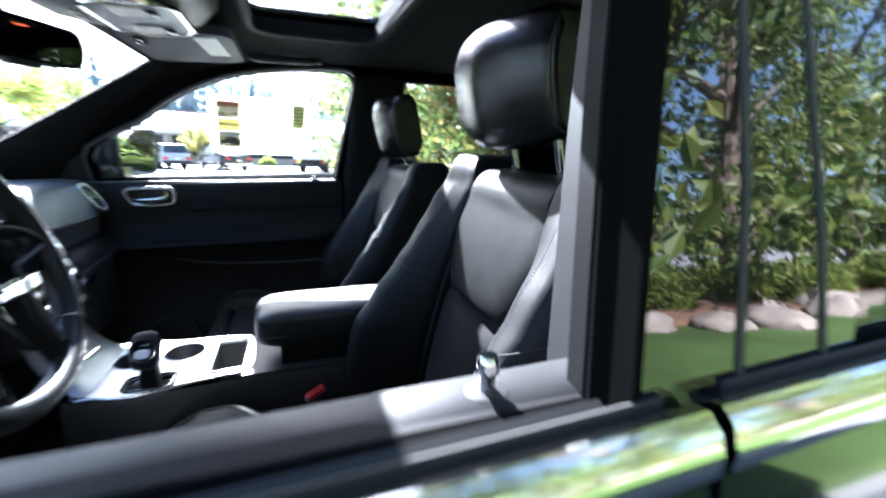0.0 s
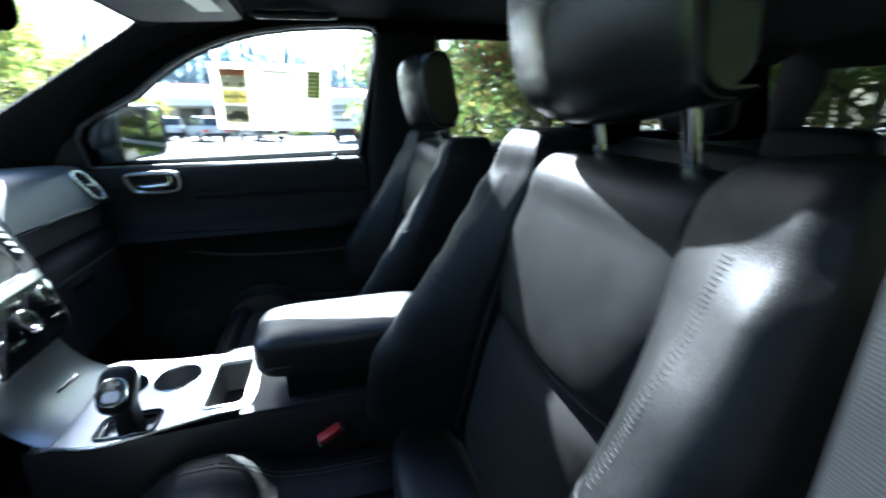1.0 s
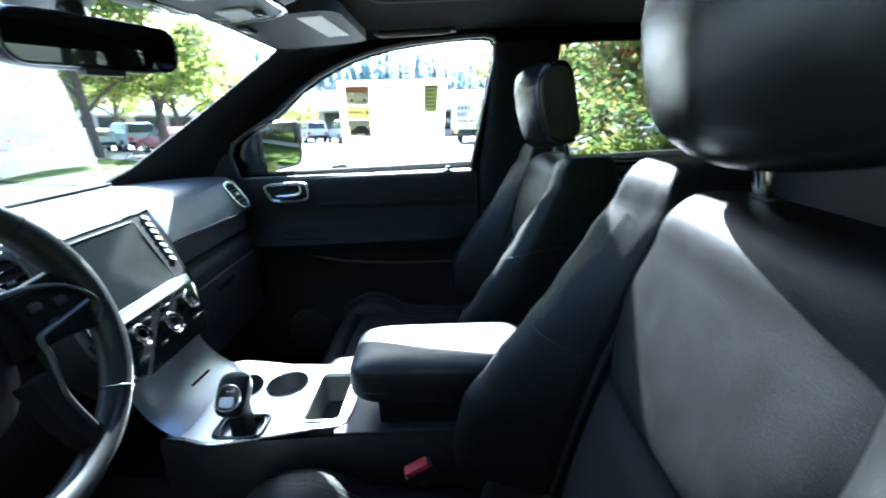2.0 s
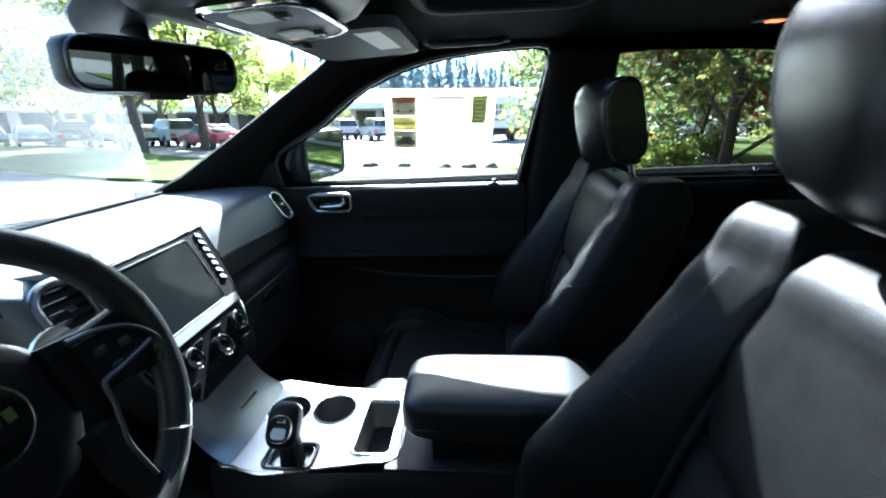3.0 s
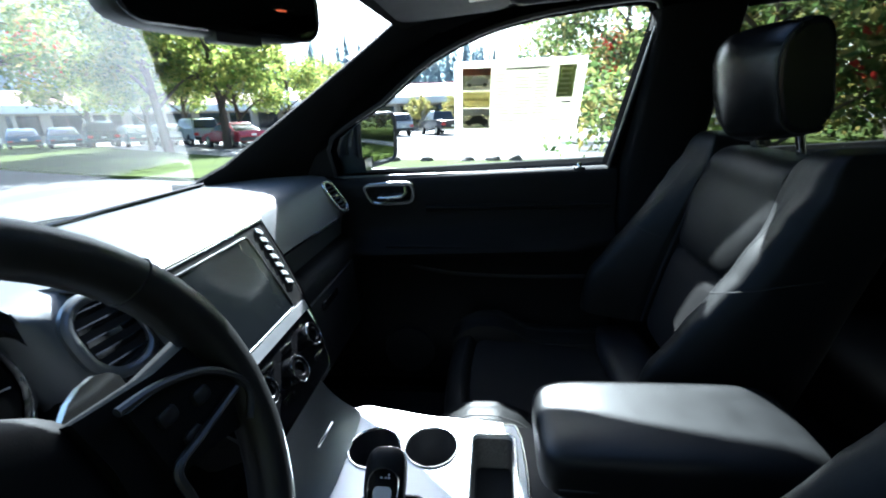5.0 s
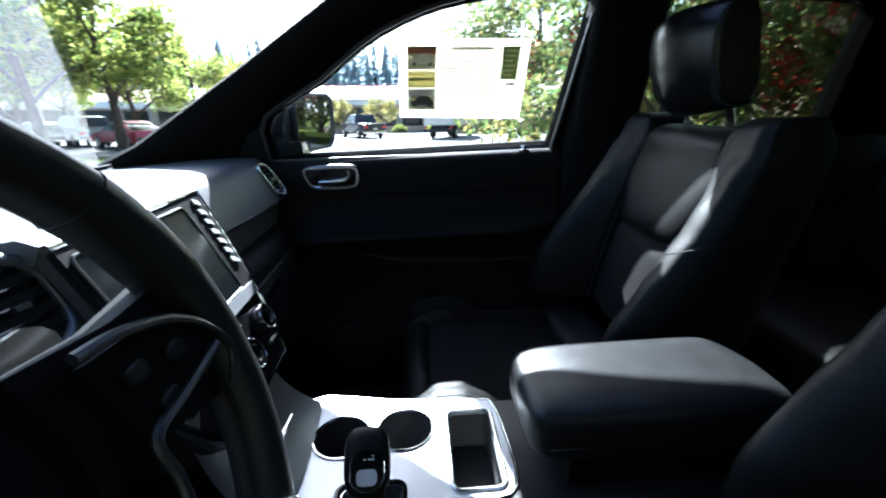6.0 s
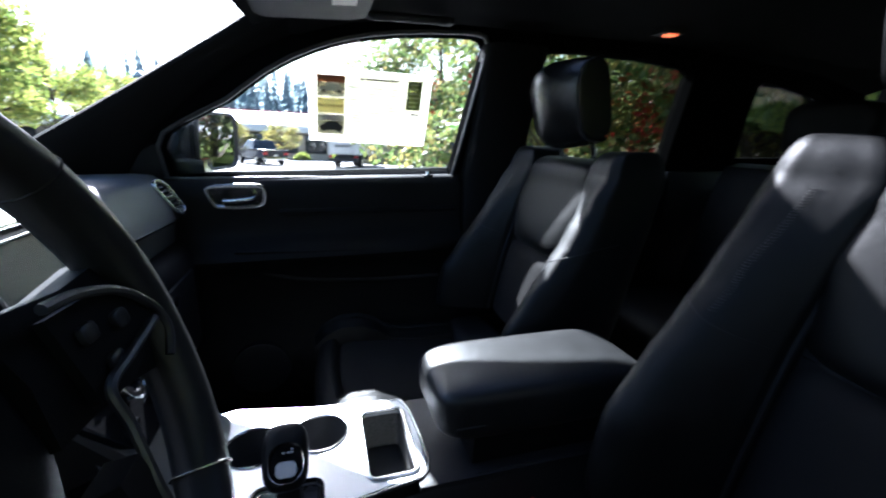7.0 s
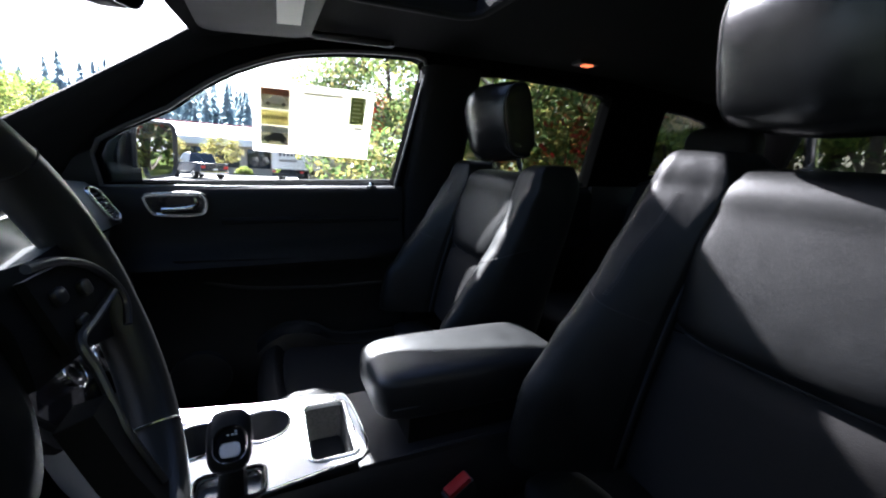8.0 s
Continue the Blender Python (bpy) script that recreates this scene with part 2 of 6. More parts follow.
# ---- mesh tools ----
def ob_mesh(name, me, mat, parent=None, label="", angle=38):
    me.materials.append(mat)
    me.shade_smooth()
    me.set_sharp_from_angle(angle=radians(angle))
    ob = new(name, me)
    if parent:
        ob.parent = parent
    if label:
        ob["label"] = label
    return ob


def part(name, bm, mat, parent=None, label="", angle=38):
    bmesh.ops.recalc_face_normals(bm, faces=bm.faces)
    me = bpy.data.meshes.new(name)
    bm.to_mesh(me)
    bm.free()
    return ob_mesh(name, me, mat, parent, label, angle)


def thing(name, label, category, group="", kind="", m=None):
    ob = new(name)
    ob.empty_display_size = 0.05
    if m is not None:
        ob.matrix_world = m
    return tagged(ob, label, category, group, kind)


def bm_box(bm, lo, hi, bevel=0.0, seg=2, m=None):
    r = bmesh.ops.create_cube(bm, size=1.0)
    lo, hi = Vector(lo), Vector(hi)
    for v in r["verts"]:
        v.co = Vector(((v.co[i] + 0.5) * (hi[i] - lo[i]) + lo[i]) for i in range(3))
        if m is not None:
            v.co = m @ v.co
    if bevel:
        es = list({e for v in r["verts"] for e in v.link_edges})
        bmesh.ops.bevel(bm, geom=es, offset=bevel, segments=seg, profile=0.7, affect="EDGES", clamp_overlap=True)
    return bm


def box(lo, hi, bevel=0.0, seg=2, m=None):
    return bm_box(bmesh.new(), lo, hi, bevel, seg, m)


def bm_loft(bm, rings, closed=True, caps=True):
    """Skin between rings of equal length."""
    vs = [[bm.verts.new(p) for p in r] for r in rings]
    k = len(rings[0])
    for a, b in zip(vs, vs[1:]):
        for i in range(k if closed else k - 1):
            j = (i + 1) % k
            bm.faces.new((a[i], a[j], b[j], b[i]))
    if caps and closed:
        bm.faces.new(vs[0][::-1])
        bm.faces.new(vs[-1])
    return bm


def loft(rings, closed=True, caps=True):
    return bm_loft(bmesh.new(), rings, closed, caps)


def bm_tube(bm, pts, radius, sides=8, cap=True):
    pts = [Vector(p) for p in pts]
    rad = radius if isinstance(radius, (list, tuple)) else [radius] * len(pts)
    rings = []
    ref = None
    for i, p in enumerate(pts):
        d = (pts[min(i + 1, len(pts) - 1)] - pts[max(i - 1, 0)]).normalized()
        if ref is None:
            ref = d.orthogonal().normalized()
        ref = (ref - d * ref.dot(d)).normalized()
        o = d.cross(ref)
        rings.append([p + rad[i] * (math.cos(a) * ref + math.sin(a) * o) for a in (2 * math.pi * k / sides for k in range(sides))])
    return bm_loft(bm, rings, True, cap)


def tube(pts, radius, sides=8):
    return bm_tube(bmesh.new(), pts, radius, sides)


def spline(pts, n=8, closed=False):
    """Points of a smooth line through pts."""
    pts = [Vector(p) for p in pts]
    k = len(pts)
    out = []
    for i in range(k if closed else k - 1):
        if closed:
            a, b, c, d = (pts[(i + j) % k] for j in (-1, 0, 1, 2))
        else:
            a, b, c, d = pts[max(i - 1, 0)], pts[i], pts[i + 1], pts[min(i + 2, k - 1)]
        for s in range(n):
            t = s / n
            out.append(0.5 * ((2 * b) + (c - a) * t + (2 * a - 5 * b + 4 * c - d) * t * t + (3 * b - a - 3 * c + d) * t ** 3))
    if not closed:
        out.append(pts[-1])
    return out


def slab(outline, holes, place, t0, t1, bevel=0.0):
    """A plate from a flat outline with holes. place(u, v, w) gives the point; w runs from t0 to t1."""
    flat = bmesh.new()
    edges = []
    for loop in (outline, *holes):
        vs = [flat.verts.new((u, v, 0)) for u, v in loop]
        edges += [flat.edges.new((vs[i], vs[(i + 1) % len(vs)])) for i in range(len(vs))]
    bmesh.ops.triangle_fill(flat, use_beauty=True, use_dissolve=False, edges=edges)
    flat.verts.index_update()
    uv = [(v.co.x, v.co.y) for v in flat.verts]
    tris = [[v.index for v in f.verts] for f in flat.faces]
    rim = [[v.index for v in e.verts] for e in flat.edges if len(e.link_faces) == 1]
    flat.free()
    bm = bmesh.new()
    a = [bm.verts.new(place(u, v, t0)) for u, v in uv]
    b = [bm.verts.new(place(u, v, t1)) for u, v in uv]
    for t in tris:
        bm.faces.new([a[i] for i in t])
        bm.faces.new([b[i] for i in reversed(t)])
    for i, j in rim:
        bm.faces.new((a[i], a[j], b[j], b[i]))
    return bm


def ellipsoid(c, r, e1=1.0, e2=1.0, nu=32, nv=18, m=None, bm=None):
    """A superellipsoid: e near 0.3 is a soft box, 1 is round."""
    def f(v, e):
        return math.copysign(abs(v) ** e, v)
    rings = []
    for i in range(1, nv):
        a = -math.pi / 2 + math.pi * i / nv
        rings.append([Vector((r[0] * f(math.cos(a), e1) * f(math.cos(b), e2), r[1] * f(math.cos(a), e1) * f(math.sin(b), e2), r[2] * f(math.sin(a), e1)))
                      for b in (2 * math.pi * k / nu for k in range(nu))])
    rings = [[(m @ p if m is not None else p) + Vector(c) for p in q] for q in rings]
    return bm_loft(bm or bmesh.new(), rings)


def ring_xy(cx, cy, r, n=24, ry=None):
    return [(cx + r * math.cos(2 * math.pi * i / n), cy + (ry or r) * math.sin(2 * math.pi * i / n)) for i in range(n)]


def round_rect(x0, y0, x1, y1, r, n=5):
    pts = []
    for cx, cy, a0 in ((x1 - r, y1 - r, 0), (x0 + r, y1 - r, 90), (x0 + r, y0 + r, 180), (x1 - r, y0 + r, 270)):
        for i in range(n + 1):
            a = radians(a0 + 90 * i / n)
            pts.append((cx + r * math.cos(a), cy + r * math.sin(a)))
    return pts


def frame_loft(loop, place, w, h):
    """A raised frame along a flat closed loop: w wide, h high."""
    k = len(loop)
    cx, cy = sum(p[0] for p in loop) / k, sum(p[1] for p in loop) / k
    rings = []
    for i in range(k + 1):
        p, q, s = loop[i % k], loop[(i + 1) % k], loop[i - 1]
        d = Vector((q[0] - s[0], q[1] - s[1])).normalized()
        nx, ny = d.y, -d.x
        if (p[0] - cx) * nx + (p[1] - cy) * ny < 0:
            nx, ny = -nx, -ny
        sec = ((0, 0), (0.05, 0.7), (0.3, 1), (0.7, 1), (0.95, 0.7), (1, 0))
        rings.append([place(p[0] + nx * w * a, p[1] + ny * w * a, h * b) for a, b in sec])
    bm = loft(rings, True, False)
    bmesh.ops.remove_doubles(bm, verts=bm.verts, dist=1e-5)
    return bm


def smooth01(t):
    t = min(1, max(0, t))
    return t * t * (3 - 2 * t)

# ---- the car: shell ----
def side_y(z):
    return 0.825 - max(0.0, z - 1.17) * 0.17


WIN_F = [(-0.360, 1.172), (-0.368, 1.25), (-0.350, 1.285), (-0.30, 1.316), (-0.245, 1.345), (-0.185, 1.376), (-0.13, 1.417), (-0.08, 1.452), (-0.02, 1.486), (0.04, 1.512), (0.09, 1.530), (0.14, 1.544),
         (0.20, 1.556), (0.27, 1.566), (0.36, 1.574), (0.45, 1.579), (0.50, 1.579), (0.522, 1.573), (0.531, 1.555), (0.49, 1.36), (0.45, 1.172)]
WIN_D = WIN_F[:-5] + [(0.476, 1.577), (0.490, 1.560), (0.470, 1.36), (0.455, 1.172)]
WIN_R = [(0.66, 1.182), (0.685, 1.40), (0.70, 1.505), (0.715, 1.54), (0.745, 1.558), (0.88, 1.563), (1.1, 1.558), (1.29, 1.540), (1.312, 1.525), (1.30, 1.36), (1.29, 1.182)]
WIN_Q = [(1.62, 1.236), (1.61, 1.40), (1.615, 1.50), (1.64, 1.512), (1.80, 1.502), (1.95, 1.475), (2.03, 1.42), (2.06, 1.24)]
SIDE = [(-0.46, 1.172), (-0.42, 1.235), (-0.34, 1.325), (-0.25, 1.405), (-0.13, 1.487), (0.0, 1.552), (0.14, 1.590), (0.27, 1.607), (0.5, 1.617), (1.0, 1.615),
        (1.4, 1.60), (1.9, 1.56), (2.2, 1.50), (2.35, 1.172)]


def side_place(sign, off):
    return lambda u, v, w: Vector((u, sign * (side_y(v) + off + w), v))


def dense(loop, step=0.06):
    out = []
    for i, p in enumerate(loop):
        q = loop[(i + 1) % len(loop)]
        k = max(1, int(math.dist(p, q) / step))
        out += [(p[0] + (q[0] - p[0]) * j / k, p[1] + (q[1] - p[1]) * j / k) for j in range(k)]
    return out


def cabin_side(sign, name, label):
    w = thing(name, label, "car wall", kind="structure")
    holes = [dense(WIN_F if sign > 0 else WIN_D), dense(WIN_R), dense(WIN_Q)]
    # Same trim on both sides; the passenger one is coloured darker for shade.
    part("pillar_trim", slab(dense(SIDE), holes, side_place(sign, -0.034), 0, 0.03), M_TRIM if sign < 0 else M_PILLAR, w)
    part("outer_frame", slab(dense(SIDE), holes, side_place(sign, -0.003), 0, 0.026), M_PIANO if sign < 0 else M_CHANNEL, w, "gloss black outer window surround")
    # rubber lips round the openings
    for i, h in enumerate((WIN_F if sign > 0 else WIN_D, WIN_R, WIN_Q)):
        part("window_seal", frame_loft(dense(h, 0.04), lambda u, v, ww, s=sign: Vector((u, s * (side_y(v) - 0.034 - ww), v)), 0.012, 0.008), M_CHANNEL if sign < 0 or i else M_SEAL, w)
    if sign < 0:
        chan = dense(WIN_D, 0.04)
        cu, cv = sum(p[0] for p in chan) / len(chan), sum(p[1] for p in chan) / len(chan)
        for prof, mat, lab in ((((-0.002, -0.036), (0.004, -0.036), (0.004, -0.019), (-0.002, -0.017)), M_SOFT, "matt grey edge of the pillar trim"),
                               (((-0.003, -0.018), (0.003, -0.017), (0.004, -0.012), (0.008, -0.008), (0.004, -0.004), (0.004, 0.0245), (-0.003, 0.0245)), M_CHANNEL, "matt black rubber glass channel")):
            rings = []
            for u, v in chan + chan[:1]:
                d = Vector((cu - u, cv - v)).normalized()
                rings.append([Vector((u + d.x * e, -(side_y(v) + o), v + d.y * e)) for e, o in prof])
            part("glass_channel", loft(rings, True, False), mat, w, lab)
        for gap in (((0.518, 1.60), (0.534, 1.426), (0.543, 1.321), (0.542, 1.183)), ((0.545, 1.60), (0.591, 1.434), (0.620, 1.28), (0.627, 1.193))):
            part("door_gap", loft([[Vector((x + q, -(side_y(z) + o), z)) for q, o in ((-0.003, 0.02), (-0.003, 0.0245), (0.003, 0.0245), (0.003, 0.02))] for x, z in gap]), M_RUBBER, w)
    # front pillar cover, from the door glass to the windscreen
    low = [Vector((x, sign * (side_y(z) - 0.02), z)) for x, z in SIDE[:7]]
    up = [Vector(p) for p in ((-0.80, 0.70, 1.17), (-0.662, 0.68, 1.227), (-0.505, 0.68, 1.323), (-0.38, 0.68, 1.40), (-0.27, 0.68, 1.47), (-0.16, 0.68, 1.54), (-0.085, 0.66, 1.585))]
    rings = []
    for a, b in zip(low, up):
        b = Vector((b.x, sign * b.y, b.z))
        out = Vector((0, sign, 0.25)).normalized()
        r = [a, a.lerp(b, 0.25) - out * 0.012, a.lerp(b, 0.5) - out * 0.018, a.lerp(b, 0.75) - out * 0.014, b, b + out * 0.05, a.lerp(b, 0.5) + out * 0.06, a + out * 0.035]
        rings.append(r)
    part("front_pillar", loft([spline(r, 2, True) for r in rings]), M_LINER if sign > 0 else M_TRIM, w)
    # rail between the door frames and the roof lining
    rings = []
    for x, z in [(-0.10, 1.56)] + SIDE[5:13]:
        a = Vector((x, sign * (side_y(z) - 0.02), z - 0.012))
        rings.append([a, Vector((x, sign * 0.70, z + 0.004)), Vector((x, sign * 0.64, z + 0.032)), Vector((x, sign * 0.64, z + 0.075)), Vector((x, sign * 0.73, z + 0.055)), a + Vector((0, sign * 0.05, 0.0))])
    part("roof_rail", loft(rings), M_LINER, w)
    return w


cabin_side(1, "wall_passenger_side", "dark cloth and trim of the passenger side, shade put into the trim's colour")
cabin_side(-1, "wall_driver_side", "grey trimmed pillars of the driver side")


def pane(name, loop, sign, mat, parent, off=0.0):
    ob = part(name, slab(dense(loop, 0.08), [], side_place(sign, off), 0, 0.004), mat, parent)
    return ob


win1 = thing("window_1", "closed clear glass of the passenger front door", "car window", kind="structure")
pane("pane", WIN_F, 1, M_GLASS, win1)
for nm, loop, sgn, lab in (("window_2", WIN_R, 1, "dark tinted glass of a rear door"), ("window_3", WIN_Q, 1, "dark tinted rear quarter glass"),
                           ("window_4", WIN_R, -1, "dark tinted glass of a rear door"), ("window_5", WIN_Q, -1, "dark tinted rear quarter glass")):
    w = thing(nm, lab, "car window", kind="structure")
    pane("pane", loop, sgn, M_PRIVACY, w, 0.010 if sgn < 0 else 0.0)


def ws_point(s, t):
    """Windscreen: s from -1 to 1 across, t from the scuttle to the roof."""
    bow = 1 - s * s
    a = Vector((-0.74 - 0.13 * bow, 0.74 * s, 1.175 - 0.015 * bow))
    b = Vector((-0.10 - 0.075 * bow, 0.665 * s, 1.578 + 0.030 * bow))
    return a.lerp(b, t) + Vector((-0.012, 0, 0.02)) * math.sin(math.pi * t)


ws = thing("window_6", "raked clear windscreen above the dashboard", "windscreen", kind="structure")
rows_o = [[ws_point(-1 + 2 * i / 16, j / 10) for i in range(17)] for j in range(11)]
bm = bm_loft(bmesh.new(), rows_o, False, False)
part("pane", bm, M_SCREENGLASS, ws)
band = [[ws_point(-1 + 2 * i / 16, t) + Vector((0.004, 0, -0.006)) for i in range(17)] for t in (0.988, 1.0)]
part("ceramic_band", loft(band, False, False), M_GLOSS, ws)

# headlining with the open blind of the front roof pane
RX0, RX1, RY, RV = 0.205, 0.556, 0.355, 0.43    # the opening runs from -RY to RV across
RW = 0.44                                       # half width of the cut in the outer roof


def liner_z(x, y):
    return 1.655 - 0.055 * (y / 0.7) ** 2 - 0.055 * smooth01((0.12 - x) / 0.25) - 0.06 * smooth01((x - 1.6) / 0.6)


ceil = thing("ceiling", "black cloth headlining with an open roof blind", "ceiling", kind="structure")
xs = [-0.17, -0.12, -0.06, 0.0, 0.06, 0.13, RX0, 0.25, 0.34, 0.43, 0.50, 0.55, RX1, 0.8, 1.0, 1.2, 1.5, 1.8, 2.2]
ys = [-0.70, -0.6, -0.5, -RY, -0.25, -0.1, 0, 0.1, 0.25, RV, 0.5, 0.6, 0.70]
bm = bmesh.new()
gv = {}
for i, x in enumerate(xs):
    for j, y in enumerate(ys):
        xx = x + (0.075 * (y / 0.7) ** 2 if i < 2 else 0)
        gv[i, j] = (bm.verts.new((xx, y, liner_z(xx, y))), bm.verts.new((xx, y, liner_z(xx, y) + 0.035)))
for i in range(len(xs) - 1):
    for j in range(len(ys) - 1):
        if RX0 <= xs[i] < RX1 and -RY <= ys[j] < RV:
            continue
        for k in (0, 1):
            bm.faces.new((gv[i, j][k], gv[i + 1, j][k], gv[i + 1, j + 1][k], gv[i, j + 1][k]))
hole = [(i, j) for i in range(len(xs)) for j in range(len(ys)) if RX0 <= xs[i] <= RX1 and -RY <= ys[j] <= RV]
for i, j in hole:
    for di, dj in ((1, 0), (0, 1)):
        p, q = (i, j), (i + di, j + dj)
        if q not in gv or q not in hole:
            continue
        edge_x = dj == 1 and xs[i] in (RX0, RX1)
        edge_y = di == 1 and ys[j] in (-RY, RV)
        if edge_x or edge_y:
            bm.faces.new((gv[p][0], gv[q][0], gv[q][1], gv[p][1]))
bm.normal_update()
me = bpy.data.meshes.new("ceiling_lining")
bm.to_mesh(me)
bm.free()
ob_mesh("lining", me, M_LINER, ceil)
part("blind_frame", frame_loft(round_rect(RX0, -RY, RX1, RV, 0.05), lambda u, v, w: Vector((u, v, liner_z(u, v) + 0.003 - w)), 0.025, 0.012), M_SOFT, ceil)
roofwin = thing("window_7", "tinted glass roof pane above the front seats", "roof window", kind="structure")
part("pane", slab(round_rect(RX0 - 0.06, -RW - 0.06, RX1 + 0.06, RW + 0.06, 0.04), [], lambda u, v, w: Vector((u, v, 1.73 - 0.06 * (v / 0.7) ** 2 + w)), 0, 0.004), M_ROOFGLASS, roofwin)
part("pane_frame", slab(round_rect(RX0 - 0.09, -RW - 0.09, RX1 + 0.09, RW + 0.09, 0.05), [round_rect(RX0 - 0.01, -RW - 0.01, RX1 + 0.01, RW + 0.01, 0.04)],
                        lambda u, v, w: Vector((u, v, 1.716 - 0.06 * (v / 0.7) ** 2 + w)), 0, 0.012), M_GLOSS, roofwin)

# outer skin: roof, bonnet, tail, underside, wheels
body = thing("car_body", "black painted outer body of the car", "car body", kind="structure")
bm = bmesh.new()
rxs = [-0.16, -0.05, 0.05, RX0 - 0.05, 0.3, 0.45, 0.55, RX1 + 0.05, 0.8, 0.9, 1.05, 1.2, 1.4, 1.6, 1.8, 2.0, 2.3]
rys = [-0.76, -0.72, -0.68, -0.58, -0.5, -RW - 0.03, -0.3, -0.2, -0.1, 0.0, 0.1, 0.2, 0.3, RW + 0.03, 0.5, 0.58, 0.68, 0.72, 0.76]


def roof_z(x, y):
    return 1.735 - 0.075 * (y / 0.7) ** 2 - 0.03 * smooth01((0.2 - x) / 0.35) - 0.06 * smooth01((x - 1.4) / 0.9) - 0.03 * max(0, (abs(y) - 0.64) / 0.1)


rv = {(i, j): bm.verts.new((x + (0.06 * (y / 0.7) ** 2 if i == 0 else 0), y, roof_z(x, y))) for i, x in enumerate(rxs) for j, y in enumerate(rys)}
for i in range(len(rxs) - 1):
    for j in range(len(rys) - 1):
        if RX0 - 0.06 < rxs[i] < RX1 and abs(rys[j] + rys[j + 1]) / 2 < RW:
            continue
        bm.faces.new((rv[i, j], rv[i + 1, j], rv[i + 1, j + 1], rv[i, j + 1]))
bmesh.ops.solidify(bm, geom=bm.faces[:], thickness=0.012)
part("roof_skin", bm, M_PAINT, body)
bm = bmesh.new()
hood = [[Vector((x, y, 1.15 - 0.13 * ((-0.86 - x) / 1.1) ** 1.5 - 0.05 * (y / 0.8) ** 2)) for y in (-0.8, -0.6, -0.3, 0, 0.3, 0.6, 0.8)] for x in (-0.86, -1.1, -1.4, -1.7, -1.96)]
bm_loft(bm, hood, False, False)
bmesh.ops.solidify(bm, geom=bm.faces[:], thickness=0.02)
part("bonnet", bm, M_PAINT, body)
part("nose", loft([[Vector((x, y, z)) for y, z in ((-w, 0.35), (-w, zt - 0.06), (-w * 0.9, zt), (w * 0.9, zt), (w, zt - 0.06), (w, 0.35))] for x, w, zt in ((-2.1, 0.72, 0.9), (-2.0, 0.86, 0.98), (-1.94, 0.9, 1.0))]), M_PAINT, body)
for sgn in (-1, 1):
    part("wing", loft([[Vector((x, sgn * y, z)) for y, z in ((0.80, 0.5), (0.80, zt), (0.86, zt - 0.02), (0.92, zt - 0.2), (0.92, 0.62), (0.88, 0.5))] for x, zt in ((-1.95, 0.99), (-1.4, 1.06), (-0.8, 1.11), (-0.50, 1.13))]), M_PAINT, body)
    part("rear_quarter", loft([[Vector((x, sgn * y, z)) for y, z in ((0.78, 0.4), (0.79, 1.17), (0.86, 1.17), (0.92, 1.0), (0.93, 0.7), (0.88, 0.4))] for x in (1.322, 1.8, 2.3, 2.36)]), M_PAINT, body)
part("tailgate", slab([(-0.86, 0.45), (0.86, 0.45), (0.86, 1.15), (0.72, 1.52), (0.6, 1.60), (-0.6, 1.60), (-0.72, 1.52), (-0.86, 1.15)],
                      [[(-0.66, 1.22), (0.66, 1.22), (0.56, 1.47), (-0.56, 1.47)]], lambda u, v, w: Vector((2.36 - 0.25 * max(0, v - 1.1) + w, u, v)), 0, 0.04), M_LINER, body)
part("rear_pane", slab([(-0.67, 1.21), (0.67, 1.21), (0.57, 1.48), (-0.57, 1.48)], [], lambda u, v, w: Vector((2.42 - 0.25 * max(0, v - 1.1) + w, u, v)), 0, 0.004), M_PRIVACY, body)
for x in (-1.4, 1.52):
    for sgn in (-1, 1):
        wheel = part("wheel", loft([[Vector((x + r * math.cos(a), sgn * y, 0.37 + r * math.sin(a))) for a in (2 * math.pi * i / 28 for i in range(28))] for y, r in ((0.66, 0.25), (0.66, 0.35), (0.69, 0.37), (0.86, 0.37), (0.885, 0.35), (0.885, 0.25))]), M_RUBBER, body)
        part("rim", loft([[Vector((x + r * math.cos(a), sgn * y, 0.37 + r * math.sin(a))) for a in (2 * math.pi * i / 20 for i in range(20))] for y, r in ((0.80, 0.25), (0.88, 0.25), (0.87, 0.2), (0.86, 0.05))]), M_SATIN, wheel)
flo = thing("floor", "black carpeted car floor", "floor", kind="structure")
part("carpet", box((-0.85, -0.80, 0.36), (2.36, 0.80, 0.42), 0.01), M_CARPET, flo)
part("tunnel", loft([[Vector((x, y, z)) for y, z in ((-0.16, 0.415), (-0.12, 0.52), (0.12, 0.52), (0.16, 0.415))] for x in (-0.8, 1.2)]), M_CARPET, flo)
for sgn in (-1, 1):
    part("kick_panel", box((-0.92, min(sgn * 0.765, sgn * 0.80), 0.37), (-0.42, max(sgn * 0.765, sgn * 0.80), 1.168), 0.01), M_PLASTIC, flo)
part("bulkhead", box((-0.92, -0.82, 0.36), (-0.86, 0.82, 1.14), 0.01), M_PLASTIC, flo)


# ---- doors ----
DOOR_IN = [(0.812, 1.158), (0.803, 1.166), (0.786, 1.166), (0.770, 1.157), (0.758, 1.138), (0.755, 1.10), (0.757, 1.06), (0.755, 1.02), (0.745, 0.995), (0.730, 0.975), (0.722, 0.962),
           (0.724, 0.945), (0.735, 0.92), (0.742, 0.88), (0.742, 0.70), (0.715, 0.66), (0.705, 0.52), (0.735, 0.47), (0.80, 0.45), (0.815, 0.46)]


